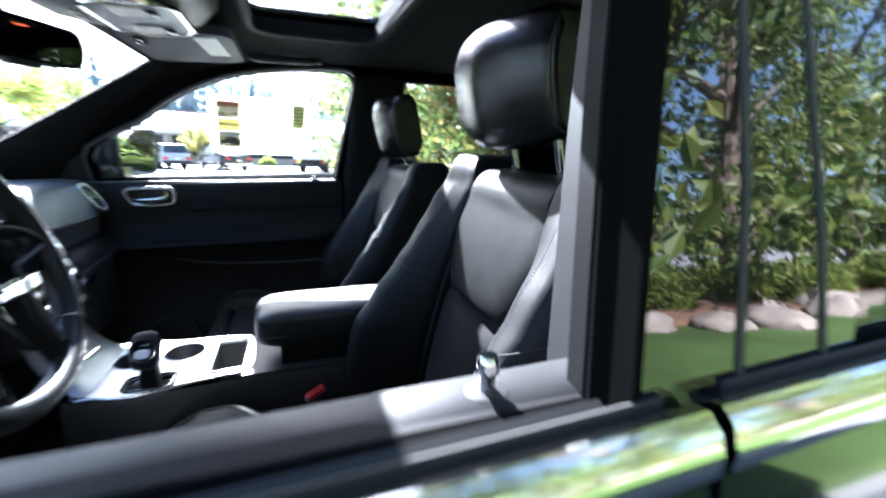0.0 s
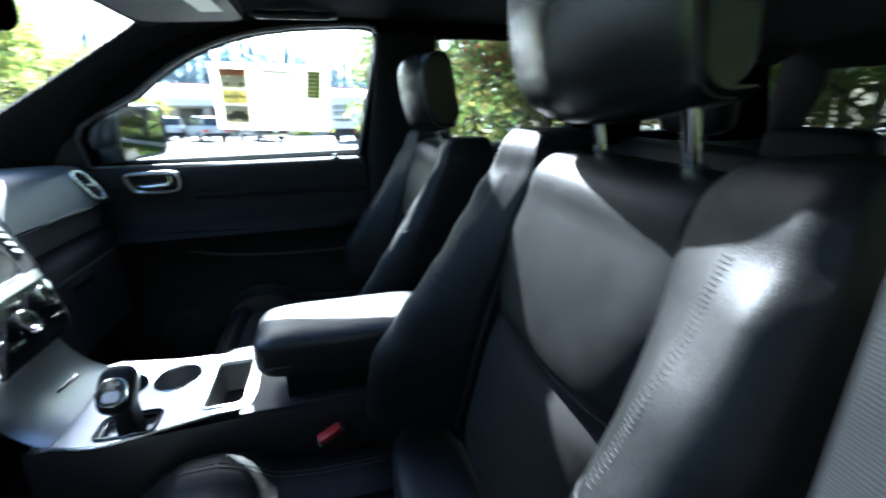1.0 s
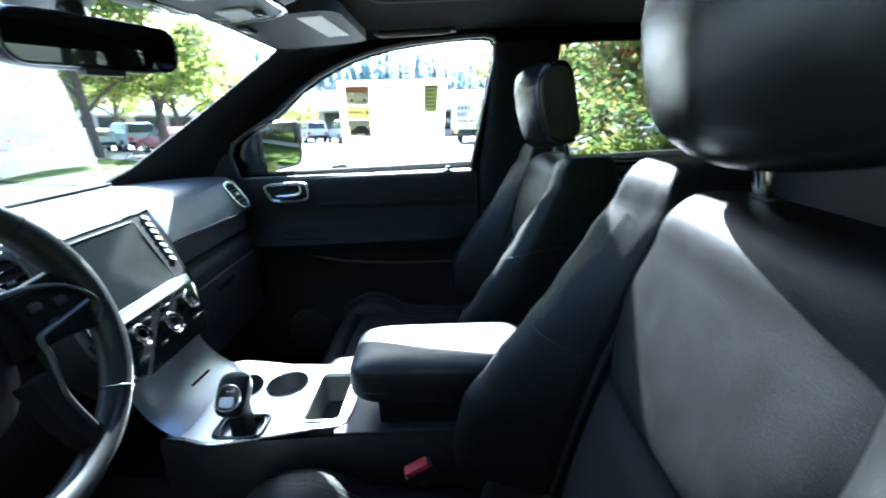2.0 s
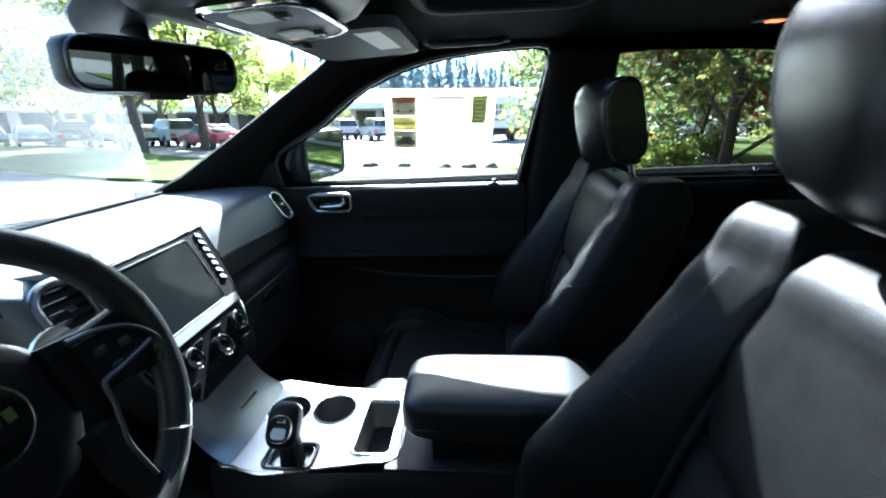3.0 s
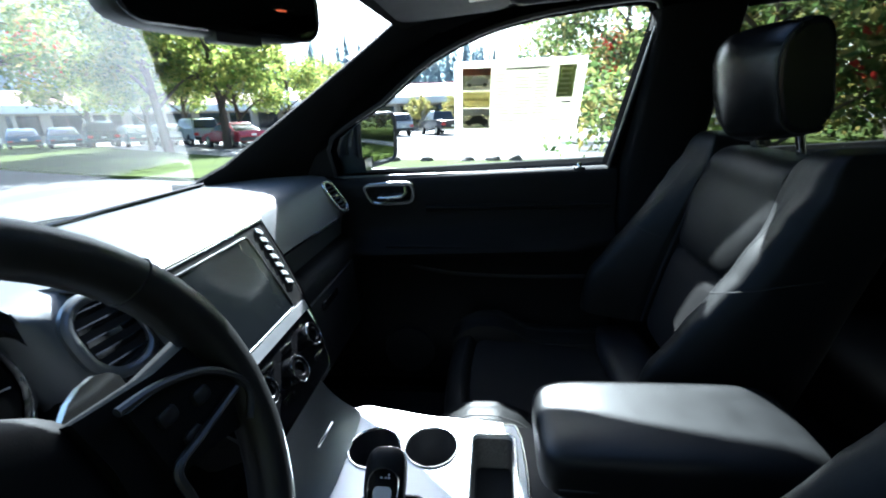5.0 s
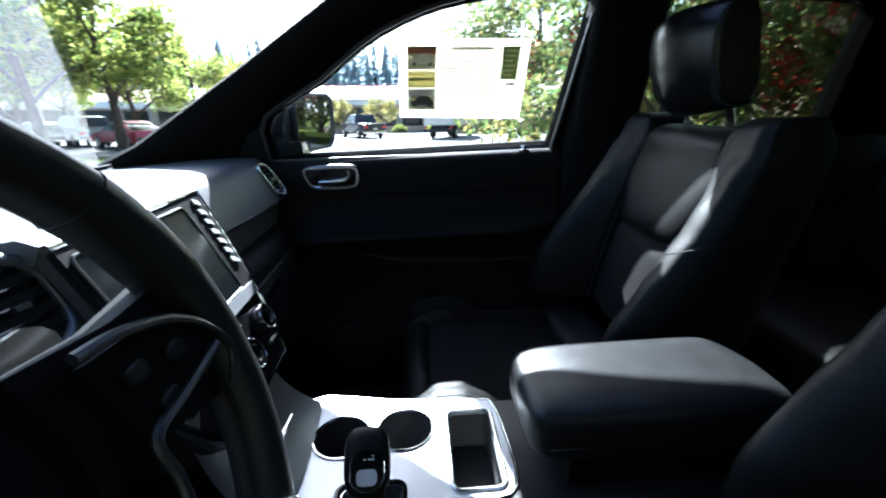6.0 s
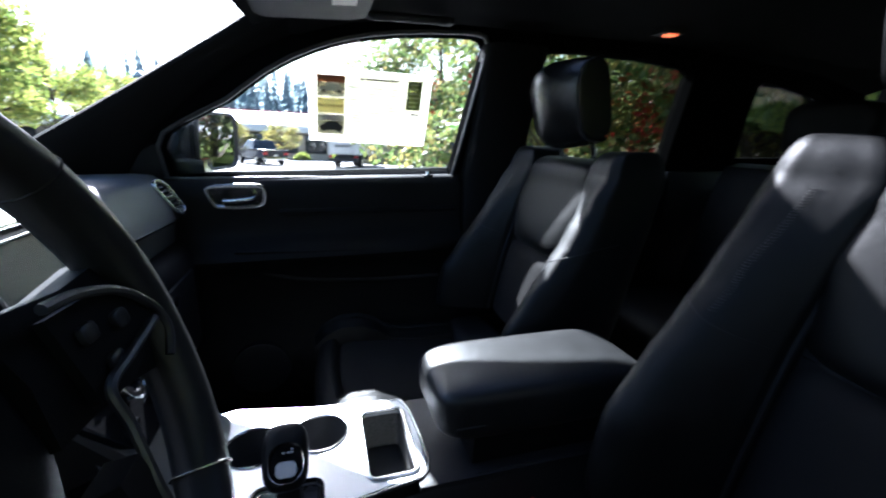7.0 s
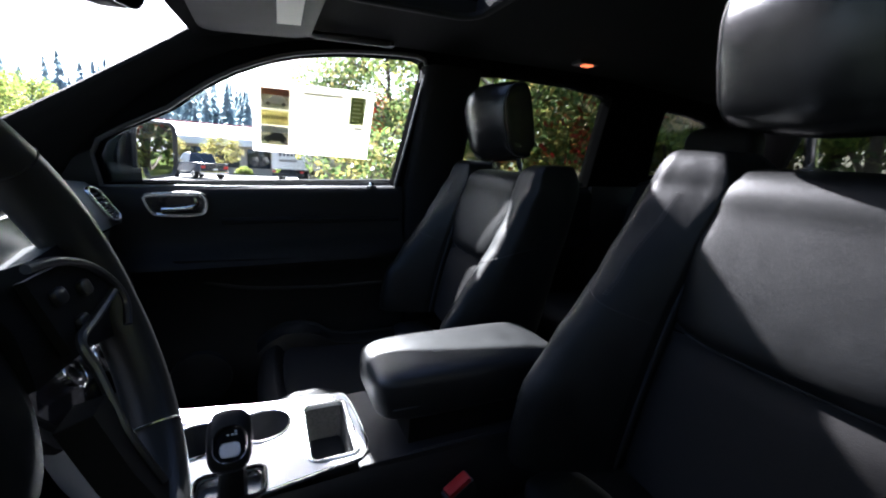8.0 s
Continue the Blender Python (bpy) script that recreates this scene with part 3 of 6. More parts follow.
DOOR_IN_D = [(0.808, 1.150), (0.806, 1.161), (0.799, 1.166), (0.775, 1.167), (0.758, 1.164), (0.749, 1.154), (0.746, 1.135), (0.748, 1.10)] + DOOR_IN[6:]


def door(name, sign, x0, x1, label, front=True):
    d = thing(name, label, "car door", kind="structure")
    rings = []
    n = 14
    for i in range(n + 1):
        x = x0 + (x1 - x0) * i / n
        k = smooth01(i / 3) * smooth01((n - i) / 2)
        ring = []
        for y, z in (DOOR_IN if sign > 0 else DOOR_IN_D):
            bulge = 0.0
            if 0.88 < z < 1.0:
                bulge = -0.045 * k * math.exp(-((z - 0.945) / 0.03) ** 2)
            ring.append(Vector((x, sign * (y + bulge), z + 0.01 * (i / n) * (z > 0.9))))
        rings.append(ring)
    part("door_panel", loft(rings), M_SOFT if sign > 0 else M_SILLTRIM, d)
    zt = lambda x: 1.176 + 0.02 * (x + 0.3)
    skin = [(0.842, 1.160), (0.868, 1.150), (0.884, 1.06), (0.902, 0.93), (0.905, 0.80), (0.895, 0.62), (0.875, 0.46), (0.83, 0.44)]
    part("door_skin", loft([[Vector((x, sign * y, z + 0.012 * (x + 0.3) * (z > 1))) for y, z in skin] for x in (x0 - 0.02, (x0 + x1) / 2, x1 + 0.02)]), M_PAINT, d, "glossy black outer door skin")
    mould = [(0.846, 1.156), (0.846, 1.172), (0.852, 1.182), (0.862, 1.184), (0.871, 1.176), (0.876, 1.160), (0.874, 1.148), (0.868, 1.144)]
    part("belt_moulding", loft([[Vector((x, sign * y, z + 0.02 * (x - 0.1))) for y, z in mould] for x in (x0 - 0.02, x0 + (x1 - x0) * 0.33, x0 + (x1 - x0) * 0.66, x1 + 0.02)]), M_CHROME, d, "chrome strip along the window sill")
    strip = [(0.816, 1.150), (0.816, 1.170), (0.822, 1.176), (0.832, 1.170), (0.840, 1.174), (0.843, 1.186), (0.8475, 1.1885), (0.8455, 1.150)]
    part("sill_seal", loft([[Vector((x, sign * y, z + 0.02 * (x - 0.1))) for y, z in strip] for x in (x0, x1)]), M_RUBBER, d)
    if not front:
        knob_x = 1.204
        part("lock_knob", loft([[Vector((knob_x + r * math.cos(a), sign * 0.782 + r * math.sin(a), z)) for a in (2 * math.pi * i / 14 for i in range(14))] for z, r in ((1.165, 0.0055), (1.196, 0.0055), (1.198, 0.008), (1.207, 0.008), (1.210, 0.006))]), M_CHROME, d, "chrome door lock knob")
    if front:
        pl = lambda u, v, w: Vector((u, sign * (0.7545 - w), v))
        loop = spline([(-0.258, 1.146, 0), (-0.19, 1.150, 0), (-0.132, 1.149, 0), (-0.116, 1.138, 0), (-0.117, 1.105, 0), (-0.128, 1.092, 0), (-0.18, 1.088, 0), (-0.236, 1.091, 0), (-0.25, 1.10, 0), (-0.264, 1.135, 0)], 4, True)
        loop = [(p.x, p.y) for p in loop]
        inner = [((x + 0.19) * 0.90 - 0.19, (z - 1.119) * 0.78 + 1.119) for x, z in loop]
        part("handle_bezel", frame_loft(inner, pl, 0.013, 0.010), M_SATIN, d, "satin chrome surround of the door pull")
        part("handle_cup", slab(inner, [], pl, 0.0005, 0.002), M_GLOSS, d)
        part("door_lever", tube([pl(-0.225, 1.108, 0.006), pl(-0.19, 1.109, 0.018), pl(-0.15, 1.114, 0.018), pl(-0.138, 1.122, 0.012), pl(-0.142, 1.138, 0.006)], [0.006, 0.008, 0.007, 0.006, 0.004], 10), M_CHROME, d, "chrome door lever")
        kx, kz = (0.392, 0.0) if sign < 0 else (0.373, -0.014)
        part("lock_knob", loft([[Vector((kx + r * math.cos(a), sign * 0.782 + r * math.sin(a), z)) for a in (2 * math.pi * i / 14 for i in range(14))] for z, r in ((1.160, 0.0055), (1.188 + kz, 0.0055), (1.190 + kz, 0.008), (1.199 + kz, 0.008), (1.202 + kz, 0.006))]), M_CHROME, d, "chrome door lock knob")
        part("knob_collar", loft([[Vector((kx + r * math.cos(a), sign * 0.782 + r * math.sin(a) * 0.8, z)) for a in (2 * math.pi * i / 18 for i in range(18))] for z, r in ((1.165, 0.017), (1.176, 0.016), (1.177, 0.010))]), M_PLASTIC, d)
        arc = spline([(-0.20, 0.962, 0), (0.05, 0.955, 0), (0.36, 0.950, 0)], 8)
        part("armrest_edge", tube([Vector((p.x, sign * (0.690 if 0.9 < p.y < 0.97 else 0.72), p.y + 0.010)) for p in arc], 0.004, 6), M_SOFT, d)
        arc2 = spline([(-0.19, 0.935, 0), (-0.15, 0.90, 0), (-0.02, 0.865, 0), (0.2, 0.85, 0), (0.40, 0.85, 0)], 8)
        part("pocket_edge", tube([Vector((p.x, sign * 0.738, p.y)) for p in arc2], 0.006, 6), M_PLASTIC, d)
        part("trim_strip", loft([[Vector((x, sign * y, z)) for y, z in ((0.754, 1.062), (0.748, 1.066), (0.746, 1.074), (0.750, 1.080), (0.757, 1.080))] for x in (-0.08, 0.2, 0.46)]), M_SOFT, d)
        part("speaker_grille", loft([[Vector((-0.16 + r * math.cos(a), sign * y, 0.60 + r * math.sin(a))) for a in (2 * math.pi * i / 24 for i in range(24))] for y, r in ((0.72, 0.085), (0.702, 0.082), (0.700, 0.07))]), M_PLASTIC, d)
        sail = [(-0.46, 1.172), (-0.415, 1.24), (-0.376, 1.262), (-0.366, 1.172)]
        part("mirror_sail", slab(sail, [], side_place(sign, -0.042), 0, 0.05), M_SOFT, d)
    return d


door("door_1", -1, -0.44, 0.475, "closed driver door with chrome sill strip, window down")
door("door_2", 1, -0.44, 0.475, "black passenger door with chrome lever and closed window")
door("door_3", 1, 0.525, 1.30, "black rear passenger door with closed tinted window", False)
door("door_4", -1, 0.525, 1.30, "black rear door with closed tinted window and chrome strip", False)
# rocker and pillar feet
for sgn, nm in ((-1, "sill_driver_side"), (1, "sill_passenger_side")):
    s = thing(nm, "black painted body sill under the doors", "car sill", kind="structure")
    part("sill_beam", box((-0.5, min(sgn * 0.72, sgn * 0.88), 0.34), (1.4, max(sgn * 0.72, sgn * 0.88), 0.445), 0.02), M_PAINT, s)
    part("pillar_cover", loft([spline([Vector((x + dx, sgn * (y + dy), z)) for x, y in ((0.480, 0.800), (0.490, 0.755), (0.530, 0.738), (0.610, 0.738), (0.665, 0.755), (0.690, 0.800))], 3) + [Vector((0.69 + dx, sgn * (0.82 + dy), z)), Vector((0.48 + dx, sgn * (0.82 + dy), z))]
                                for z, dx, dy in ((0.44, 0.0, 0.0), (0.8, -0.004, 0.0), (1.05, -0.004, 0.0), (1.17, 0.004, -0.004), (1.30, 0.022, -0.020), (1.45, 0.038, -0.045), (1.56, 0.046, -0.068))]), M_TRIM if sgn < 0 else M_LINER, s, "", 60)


# ---- seats ----
def curve(z, pairs):
    """A smooth value at z from (z, value) pairs in rising order."""
    if z <= pairs[0][0]:
        return pairs[0][1]
    for (z0, v0), (z1, v1) in zip(pairs, pairs[1:]):
        if z <= z1:
            t = (z - z0) / (z1 - z0)
            return v0 + (v1 - v0) * (0.5 * t + 0.5 * smooth01(t))
    return pairs[-1][1]


def build_seat(hx, hy, hz, hh, hw=0.118, nod=-10, low=0.0, bow=0.012, skew=0.0):
    """A front seat that faces -x, its middle at y = 0. hx, hy, hz, hh: the head restraint's middle and half height; low: how far the cushion is let down; bow: how much the restraint's lower edge sags in the middle; skew: how far its front is turned."""
    s = thing("front_seat", "black leather front seat with suede middle and grey stitching", "car seat", group="front seats")
    Z0, Z1 = 0.79, 1.245

    def mid_x(z):
        return 0.560 + 0.27 * (z - 1.016) - 0.010 * math.sin(math.pi * max(0.0, min(1.0, (z - Z0) / 0.40)))

    def wide(z):
        return curve(z, ((0.79, 0.262), (0.95, 0.268), (1.10, 0.262), (1.20, 0.250), (1.28, 0.238)))

    def core(z):
        return curve(z, ((0.79, 0.158), (1.016, 0.152), (1.13, 0.145), (1.24, 0.128)))

    def bol(z):
        """How far the side bolster stands out in front of the middle."""
        return mid_x(z) - curve(z, ((0.79, 0.372), (0.82, 0.370), (0.90, 0.384), (0.98, 0.436), (1.04, 0.480), (1.097, 0.520), (1.18, 0.565), (1.22, 0.592), (1.26, 0.612)))

    RZ, RR = 1.200, 0.048

    def roll(q):
        """The line of the back up and over the top: q below RZ is a height, past it an arc length. Gives x, z and the way out."""
        if q <= RZ:
            return mid_x(q), q, -1.0, 0.0
        a = min(math.pi / 2, (q - RZ) / RR)
        more = max(0.0, q - RZ - RR * math.pi / 2)
        return mid_x(RZ) + RR - RR * math.cos(a) + more, RZ + RR * math.sin(a) - more * more * 1.2, -math.cos(a), math.sin(a)

    def fall(q, z):
        """How far the middle panels curve back towards their sides."""
        up = smooth01((z - 1.03) / 0.12)
        return (0.028 - 0.025 * up) * abs(q) ** (3.8 + 8.0 * up)

    # middle panels of the back
    def back_panel(za, zb, n, puff, sink=0.016):
        front, rear = [], []
        for i in range(n + 1):
            t = i / n
            z = za + (zb - za) * t
            row, row2 = [], []
            for j in range(33):
                q = -1 + j / 16
                rx_, rz_, nx_, nz_ = roll(z)
                o = (puff + 0.006 - sink) * (1 - abs(2 * t - 1) ** 14) - sink * abs(2 * t - 1) ** 14 - fall(q, z)
                row.append(Vector((rx_ + nx_ * o, q * core(min(z, Z1)), rz_ + nz_ * o)))
                row2.append(Vector((rx_ - nx_ * 0.03, q * core(min(z, Z1)), rz_ - nz_ * 0.03)))
            front.append(row)
            rear.append(row2)
        rings = [f + r[::-1] for f, r in zip(front, rear)]
        return loft(rings)

    part("upper_back_panel", back_panel(1.018, 1.345, 30, 0.014), M_LEATHER, s, "smooth black leather back panel")
    part("lower_back_panel", back_panel(Z0, 1.016, 14, 0.018, 0.026), M_SUEDE, s, "charcoal suede lower back panel")
    part("seam", tube([Vector((mid_x(1.017) + 0.017 + fall(q, 1.017), q * core(1.017), 1.017)) for q in [-1 + k / 10 for k in range(21)]], 0.0022, 6), M_SEAM, s)
    zs = [Z0 + (Z1 - Z0) * i / 22 for i in range(23)]
    TOPZ, TOPH = 1.196, 0.078

    def section(z):
        """The bolster's outline at a height: x, y, from the groove beside the middle round to the back."""
        c, w, b, x = core(min(z, Z1)), wide(z), bol(min(z, 1.225)), mid_x(min(z, 1.225))
        k = smooth01((z - 1.10) / 0.10)
        return [(x + 0.012, c), (x - b * 0.10 - 0.002, c + 0.006), (x - b * (0.52 - 0.24 * k) - 0.003, c + (w - c) * 0.24), (x - b * (0.86 - 0.34 * k) - 0.003, c + (w - c) * 0.44), (x - b * (1.0 - 0.14 * k), c + (w - c) * 0.66), (x - b * (0.955 + 0.045 * k), c + (w - c) * 0.83), (x - b * 0.66, w - 0.003),
                (x - b * 0.30, w + 0.004), (x + 0.040, w + 0.004), (x + 0.095, w), (x + 0.118, w - 0.022), (x + 0.120, c)]

    def face_point(z, f):
        """A point on the bolster's face, f of the way across from the groove to the outside."""
        pts = spline([Vector((px, py, z)) for px, py in section(z)][:7], 8)
        y = core(z) + (wide(z) - core(z)) * f
        for a, b in zip(pts, pts[1:]):
            if a.y <= y <= b.y:
                return a.lerp(b, (y - a.y) / max(1e-6, b.y - a.y))
        return pts[-1]

    for sg in (-1, 1):
        rings = []
        for z in [q for q in zs if q < 1.19] + [TOPZ + TOPH * math.sin(math.pi / 2 * j / 14) for j in range(15)]:
            sec = section(z)
            top = math.sqrt(max(0.0004, 1 - max(0.0, (z - TOPZ) / TOPH) ** 2.3))
            mx_ = mid_x(min(z, 1.225)) + 0.062
            my_ = core(min(z, Z1)) * 0.14 + wide(z) * 0.86
            rings.append(spline([Vector((mx_ + (px - mx_) * (0.52 + 0.48 * top), sg * (my_ + (py - my_) * (0.50 + 0.50 * top)), z)) for px, py in sec], 3, True))
        part("back_bolster", loft(rings), M_LEATHER, s, "", 60)
        # seam across the bolster, carried on from the seam of the middle, with a puckered fold
        line = []
        for k in range(19):
            f = k / 18
            z = 1.026 + 0.068 * f
            p = spline([Vector((px, sg * py, 0)) for px, py in section(z)][1:9], 6)
            i_ = f * (len(p) - 1)
            q = p[int(i_)].lerp(p[min(len(p) - 1, int(i_) + 1)], i_ % 1)
            line.append(Vector((q.x + 0.0004, q.y, z)))
        part("bolster_seam", tube(line, 0.0010, 6), M_SEAM, s)
        # a double row of short slanting stitches down the face of the bolster
        for row_, f in ((0, 0.46), (1, 0.50)):
            bm = bmesh.new()
            for k in range(44):
                z = 1.060 + 0.155 * k / 44
                p = face_point(z, f)
                p = Vector((p.x - 0.0004, sg * p.y, z))
                d = Vector((0.0, sg * 0.0016, 0.0007 if row_ else -0.0007))
                bm_tube(bm, [p - d, p + Vector((-0.0006, 0, 0)), p + d], 0.00055, 4)
            part("stitching", bm, M_THREAD, s, "row of short slanting stitches")
        part("side_piping", tube([Vector((roll(z)[0] - 0.016 * roll(z)[2], sg * (core(min(z, Z1)) + 0.001), roll(z)[1] - 0.016 * roll(z)[3])) for z in [Z0 + 0.53 * i / 34 for i in range(35)]], 0.005, 6), M_SEAM, s)
    # back shell
    rings = []
    for z in zs[:-1]:
        w, x = wide(z) - 0.020, mid_x(z)
        rings.append([Vector((x + 0.05, -w, z)), Vector((x + 0.05, w, z)), Vector((x + 0.12, w, z)), Vector((x + 0.140, w * 0.7, z)), Vector((x + 0.145, 0, z)), Vector((x + 0.140, -w * 0.7, z)), Vector((x + 0.12, -w, z))])
    part("back_shell", loft(rings), M_PLASTIC, s)
    # head restraint with posts
    m = Matrix.Translation((hx, hy, hz)) @ pose(0, 0, 0, 0, nod, 0)

    def hr_point(t, b):
        """t across from -1 to 1, b round the section; the front looks to -x."""
        a = max(0.0, 1 - abs(t) ** 22) ** 0.5
        cx, cz = math.cos(b), math.sin(b)
        px = math.copysign(abs(cx) ** 0.48, cx) * 0.057 * (0.80 + 0.20 * a)
        pz = math.copysign(abs(cz) ** (0.48 if cz > 0 else 0.34), cz) * hh * (0.88 + 0.12 * a)
        up = pz / hh
        px += ((0.020 if up > 0 else 0.017) if px < 0 else 0.008) * up * up + (0.036 * abs(t) ** 1.4 - skew * t if px < 0 else 0.012 * t * t) - 0.006 * max(0, up)
        return m @ Vector((px, hw * t * (1 + 0.02 * up), pz + 0.006 * (1 - t * t) * (pz > 0) + 0.022 * max(0.0, cx) * max(0.0, -up) + bow * t * t * max(0.0, -up)))

    ts = [math.sin(math.pi / 2 * math.sin(math.pi / 2 * (-1 + i / 16))) for i in range(33)]
    hr = part("head_restraint", loft([[hr_point(t, 2 * math.pi * k / 36) for k in range(36)] for t in ts]), M_PADDED, s, "black leather head restraint", 60)
    for sg in (-1, 1):
        part("seam", tube([hr_point(sg * 0.965, math.pi - 1.45 + 2.9 * k / 16) for k in range(17)], 0.0016, 6), M_SEAM, hr)
        part("post", tube([(0.676, sg * 0.071, 1.232), (0.655, sg * 0.071, hz - 0.06)], 0.0075, 12), M_CHROME, s, "chrome head restraint post")
        part("post_collar", loft([[Vector((0.675 + r * math.cos(a), sg * 0.071 + r * math.sin(a), z)) for a in (2 * math.pi * i / 14 for i in range(14))] for z, r in ((1.236, 0.013), (1.254, 0.012), (1.255, 0.009))]), M_PLASTIC, s)
    # cushion
    def cush_z(x):
        return 0.775 - low - 0.045 * (x - 0.02) / 0.45

    def thigh_z(x):
        """The side bolster of the cushion: a hump under the thigh, lower behind it."""
        return -low + curve(x, ((0.0, 0.748), (0.03, 0.778), (0.075, 0.797), (0.125, 0.798), (0.165, 0.785), (0.215, 0.752), (0.28, 0.742), (0.50, 0.738)))

    rings = []
    for i in range(17):
        t = i / 16
        x = 0.035 + 0.45 * t
        e = 1 - abs(2 * t - 1) ** 8
        zz = cush_z(x) - 0.025 + 0.012 * e - 0.03 * (1 - smooth01(t / 0.12))
        rings.append([Vector((x, q * 0.155, zz + 0.006 * (1 - q * q))) for q in (-1, -0.97, -0.6, -0.2, 0.2, 0.6, 0.97, 1)] + [Vector((x, q * 0.15, zz - 0.07)) for q in (1, 0, -1)])
    part("cushion_middle", loft(rings), M_SUEDE, s, "charcoal suede seat cushion")
    for sg in (-1, 1):
        rings = []
        for i in range(33):
            t = i / 32
            x = 0.0 + 0.50 * t
            z = thigh_z(x)
            w = 0.265 + 0.012 * math.sin(math.pi * t)
            c = 0.152
            sec = [(c, z - 0.016), (c + 0.02, z - 0.004), (c + 0.055, z + 0.004), (w - 0.02, z - 0.004), (w, z - 0.035), (w, z - 0.10), (w - 0.03, z - 0.13), (c, z - 0.13)]
            rings.append(spline([Vector((x, sg * y, zz)) for y, zz in sec], 3, True))
        part("cushion_bolster", loft(rings), M_LEATHER, s)
        for y_, dz in ((0.212, 0.0042), (0.222, 0.0034)):
            part("cushion_stitch", tube([Vector((x_, sg * y_, thigh_z(x_) + dz)) for x_ in [0.02 + 0.014 * k for k in range(30)]], 0.0008, 5), M_THREAD, s)
    rings = []
    for i in range(15):
        q = -1 + i / 7
        y = q * 0.262
        dx = 0.03 * q * q
        rings.append(spline([Vector((0.05 + dx, y, 0.762 - low)), Vector((0.02 + dx, y, 0.758 - low)), Vector((0.002 + dx, y, 0.738 - low)), Vector((0.005 + dx, y, 0.70 - low)), Vector((0.04 + dx, y, 0.66)), Vector((0.08 + dx, y, 0.70 - low))], 3, True))
    part("cushion_front", loft(rings), M_LEATHER, s)
    part("side_cover", box((0.06, -0.275, 0.50), (0.56, 0.275, 0.665), 0.03, 3), M_PLASTIC, s)
    for sg in (-1, 1):
        part("rail", box((0.02, sg * 0.19 - 0.02, 0.42), (0.58, sg * 0.19 + 0.02, 0.51), 0.006), M_RUBBER, s)
    part("recline_cover", ellipsoid((0.47, 0, 0.69), (0.07, 0.268, 0.05), 0.5, 0.5), M_PLASTIC, s)
    return s


seat_p = build_seat(0.608, 0.0, 1.370, 0.097, 0.110, low=0.022)
seat_d = build_seat(0.619, 0.026, 1.383, 0.096, 0.129, -7, 0.042, 0.018, 0.020)
seat_d.matrix_world = pose(0.0, -0.380, 0.038)
seat_p.matrix_world = pose(0, 0.412, 0)
seat_d["label"] = "sunlit black leather driver seat with suede middle, raised a little"
for sgn in (-1,):
    b = thing("belt_buckle", "black belt buckle with a red release button", "belt buckle")
    bk = Matrix.Translation((0.306, -0.108, 0.762)) @ pose(0, 0, 0, 8, -22, 12)
    part("stalk", tube([(0.325, -0.118, 0.60), (0.318, -0.114, 0.68), (0.309, -0.109, 0.742)], 0.012, 8), M_RUBBER, b)
    part("case", box((-0.027, -0.012, -0.030), (0.027, 0.012, 0.008), 0.005, m=bk), M_PLASTIC, b)
    part("release_button", box((-0.022, -0.010, 0.004), (0.022, 0.008, 0.018), 0.003, m=bk), M_RED, b, "red release button")

# seat belts
def ribbon(pts, half, thick=0.0015):
    """A flat strap: pts are (centre, way across)."""
    rings = []
    for (p, a) in pts:
        p, a = Vector(p), Vector(a).normalized()
        up = Vector((0, 0, 1))
        nrm = a.cross(up).normalized() * thick
        rings.append([p - a * half - nrm, p + a * half - nrm, p + a * half + nrm, p - a * half + nrm])
    return loft(rings)


for sgn in (-1,):
    bl = thing("seat_belt", "grey woven belt hanging beside the door pillar", "seat belt")
    path = spline([(0.506, sgn * 0.716, 1.50), (0.498, sgn * 0.722, 1.38), (0.496, sgn * 0.724, 1.27), (0.497, sgn * 0.724, 1.13), (0.500, sgn * 0.718, 0.95), (0.498, sgn * 0.71, 0.75), (0.498, sgn * 0.71, 0.55)], 5)
    part("webbing", ribbon([(p, (-0.07, sgn, 0)) for p in path], 0.0245), M_BELT, bl)
    part("upper_anchor", box((0.505, min(sgn * 0.700, sgn * 0.745), 1.485), (0.565, max(sgn * 0.700, sgn * 0.745), 1.545), 0.012, 3), M_PLASTIC, bl)
    part("tongue", box((0.475, min(sgn * 0.690, sgn * 0.712), 0.80), (0.525, max(sgn * 0.690, sgn * 0.712), 0.86), 0.006), M_SATIN, bl)

# rear bench
rb = thing("rear_bench", "black leather rear bench with head restraints", "rear seat")
part("bench_back", loft([spline([Vector((1.33, y, 0.78)), Vector((1.36, y, 0.95)), Vector((1.43, y, 1.18)), Vector((1.47, y, 1.215)), Vector((1.54, y, 1.20)), Vector((1.50, y, 0.95)), Vector((1.47, y, 0.76))], 4, True)
                         for y in (-0.66, -0.64, -0.3, 0, 0.3, 0.64, 0.66)]), M_BENCH, rb)
part("bench_cushion", loft([spline([Vector((0.90, y, 0.62)), Vector((0.88, y, 0.72)), Vector((0.93, y, 0.79)), Vector((1.15, y, 0.78)), Vector((1.40, y, 0.75)), Vector((1.40, y, 0.60))], 4, True) for y in (-0.66, -0.64, 0, 0.64, 0.66)]), M_BENCH, rb)
part("bench_base", box((0.95, -0.64, 0.41), (1.5, 0.64, 0.66), 0.02), M_CARPET, rb)
for y in (-0.38, 0.0, 0.38):
    part("rear_head_restraint", ellipsoid((1.50, y, 1.335 if y > 0 else 1.235), (0.05, 0.125, 0.085 if y > 0 else 0.055), 0.5, 0.5), M_BENCH, rb)
    for q in (-0.05, 0.05):
        part("rear_post", tube([(1.50, y + q, 1.19), (1.50, y + q, 1.29 if y > 0 else 1.22)], 0.006, 8), M_CHROME, rb)
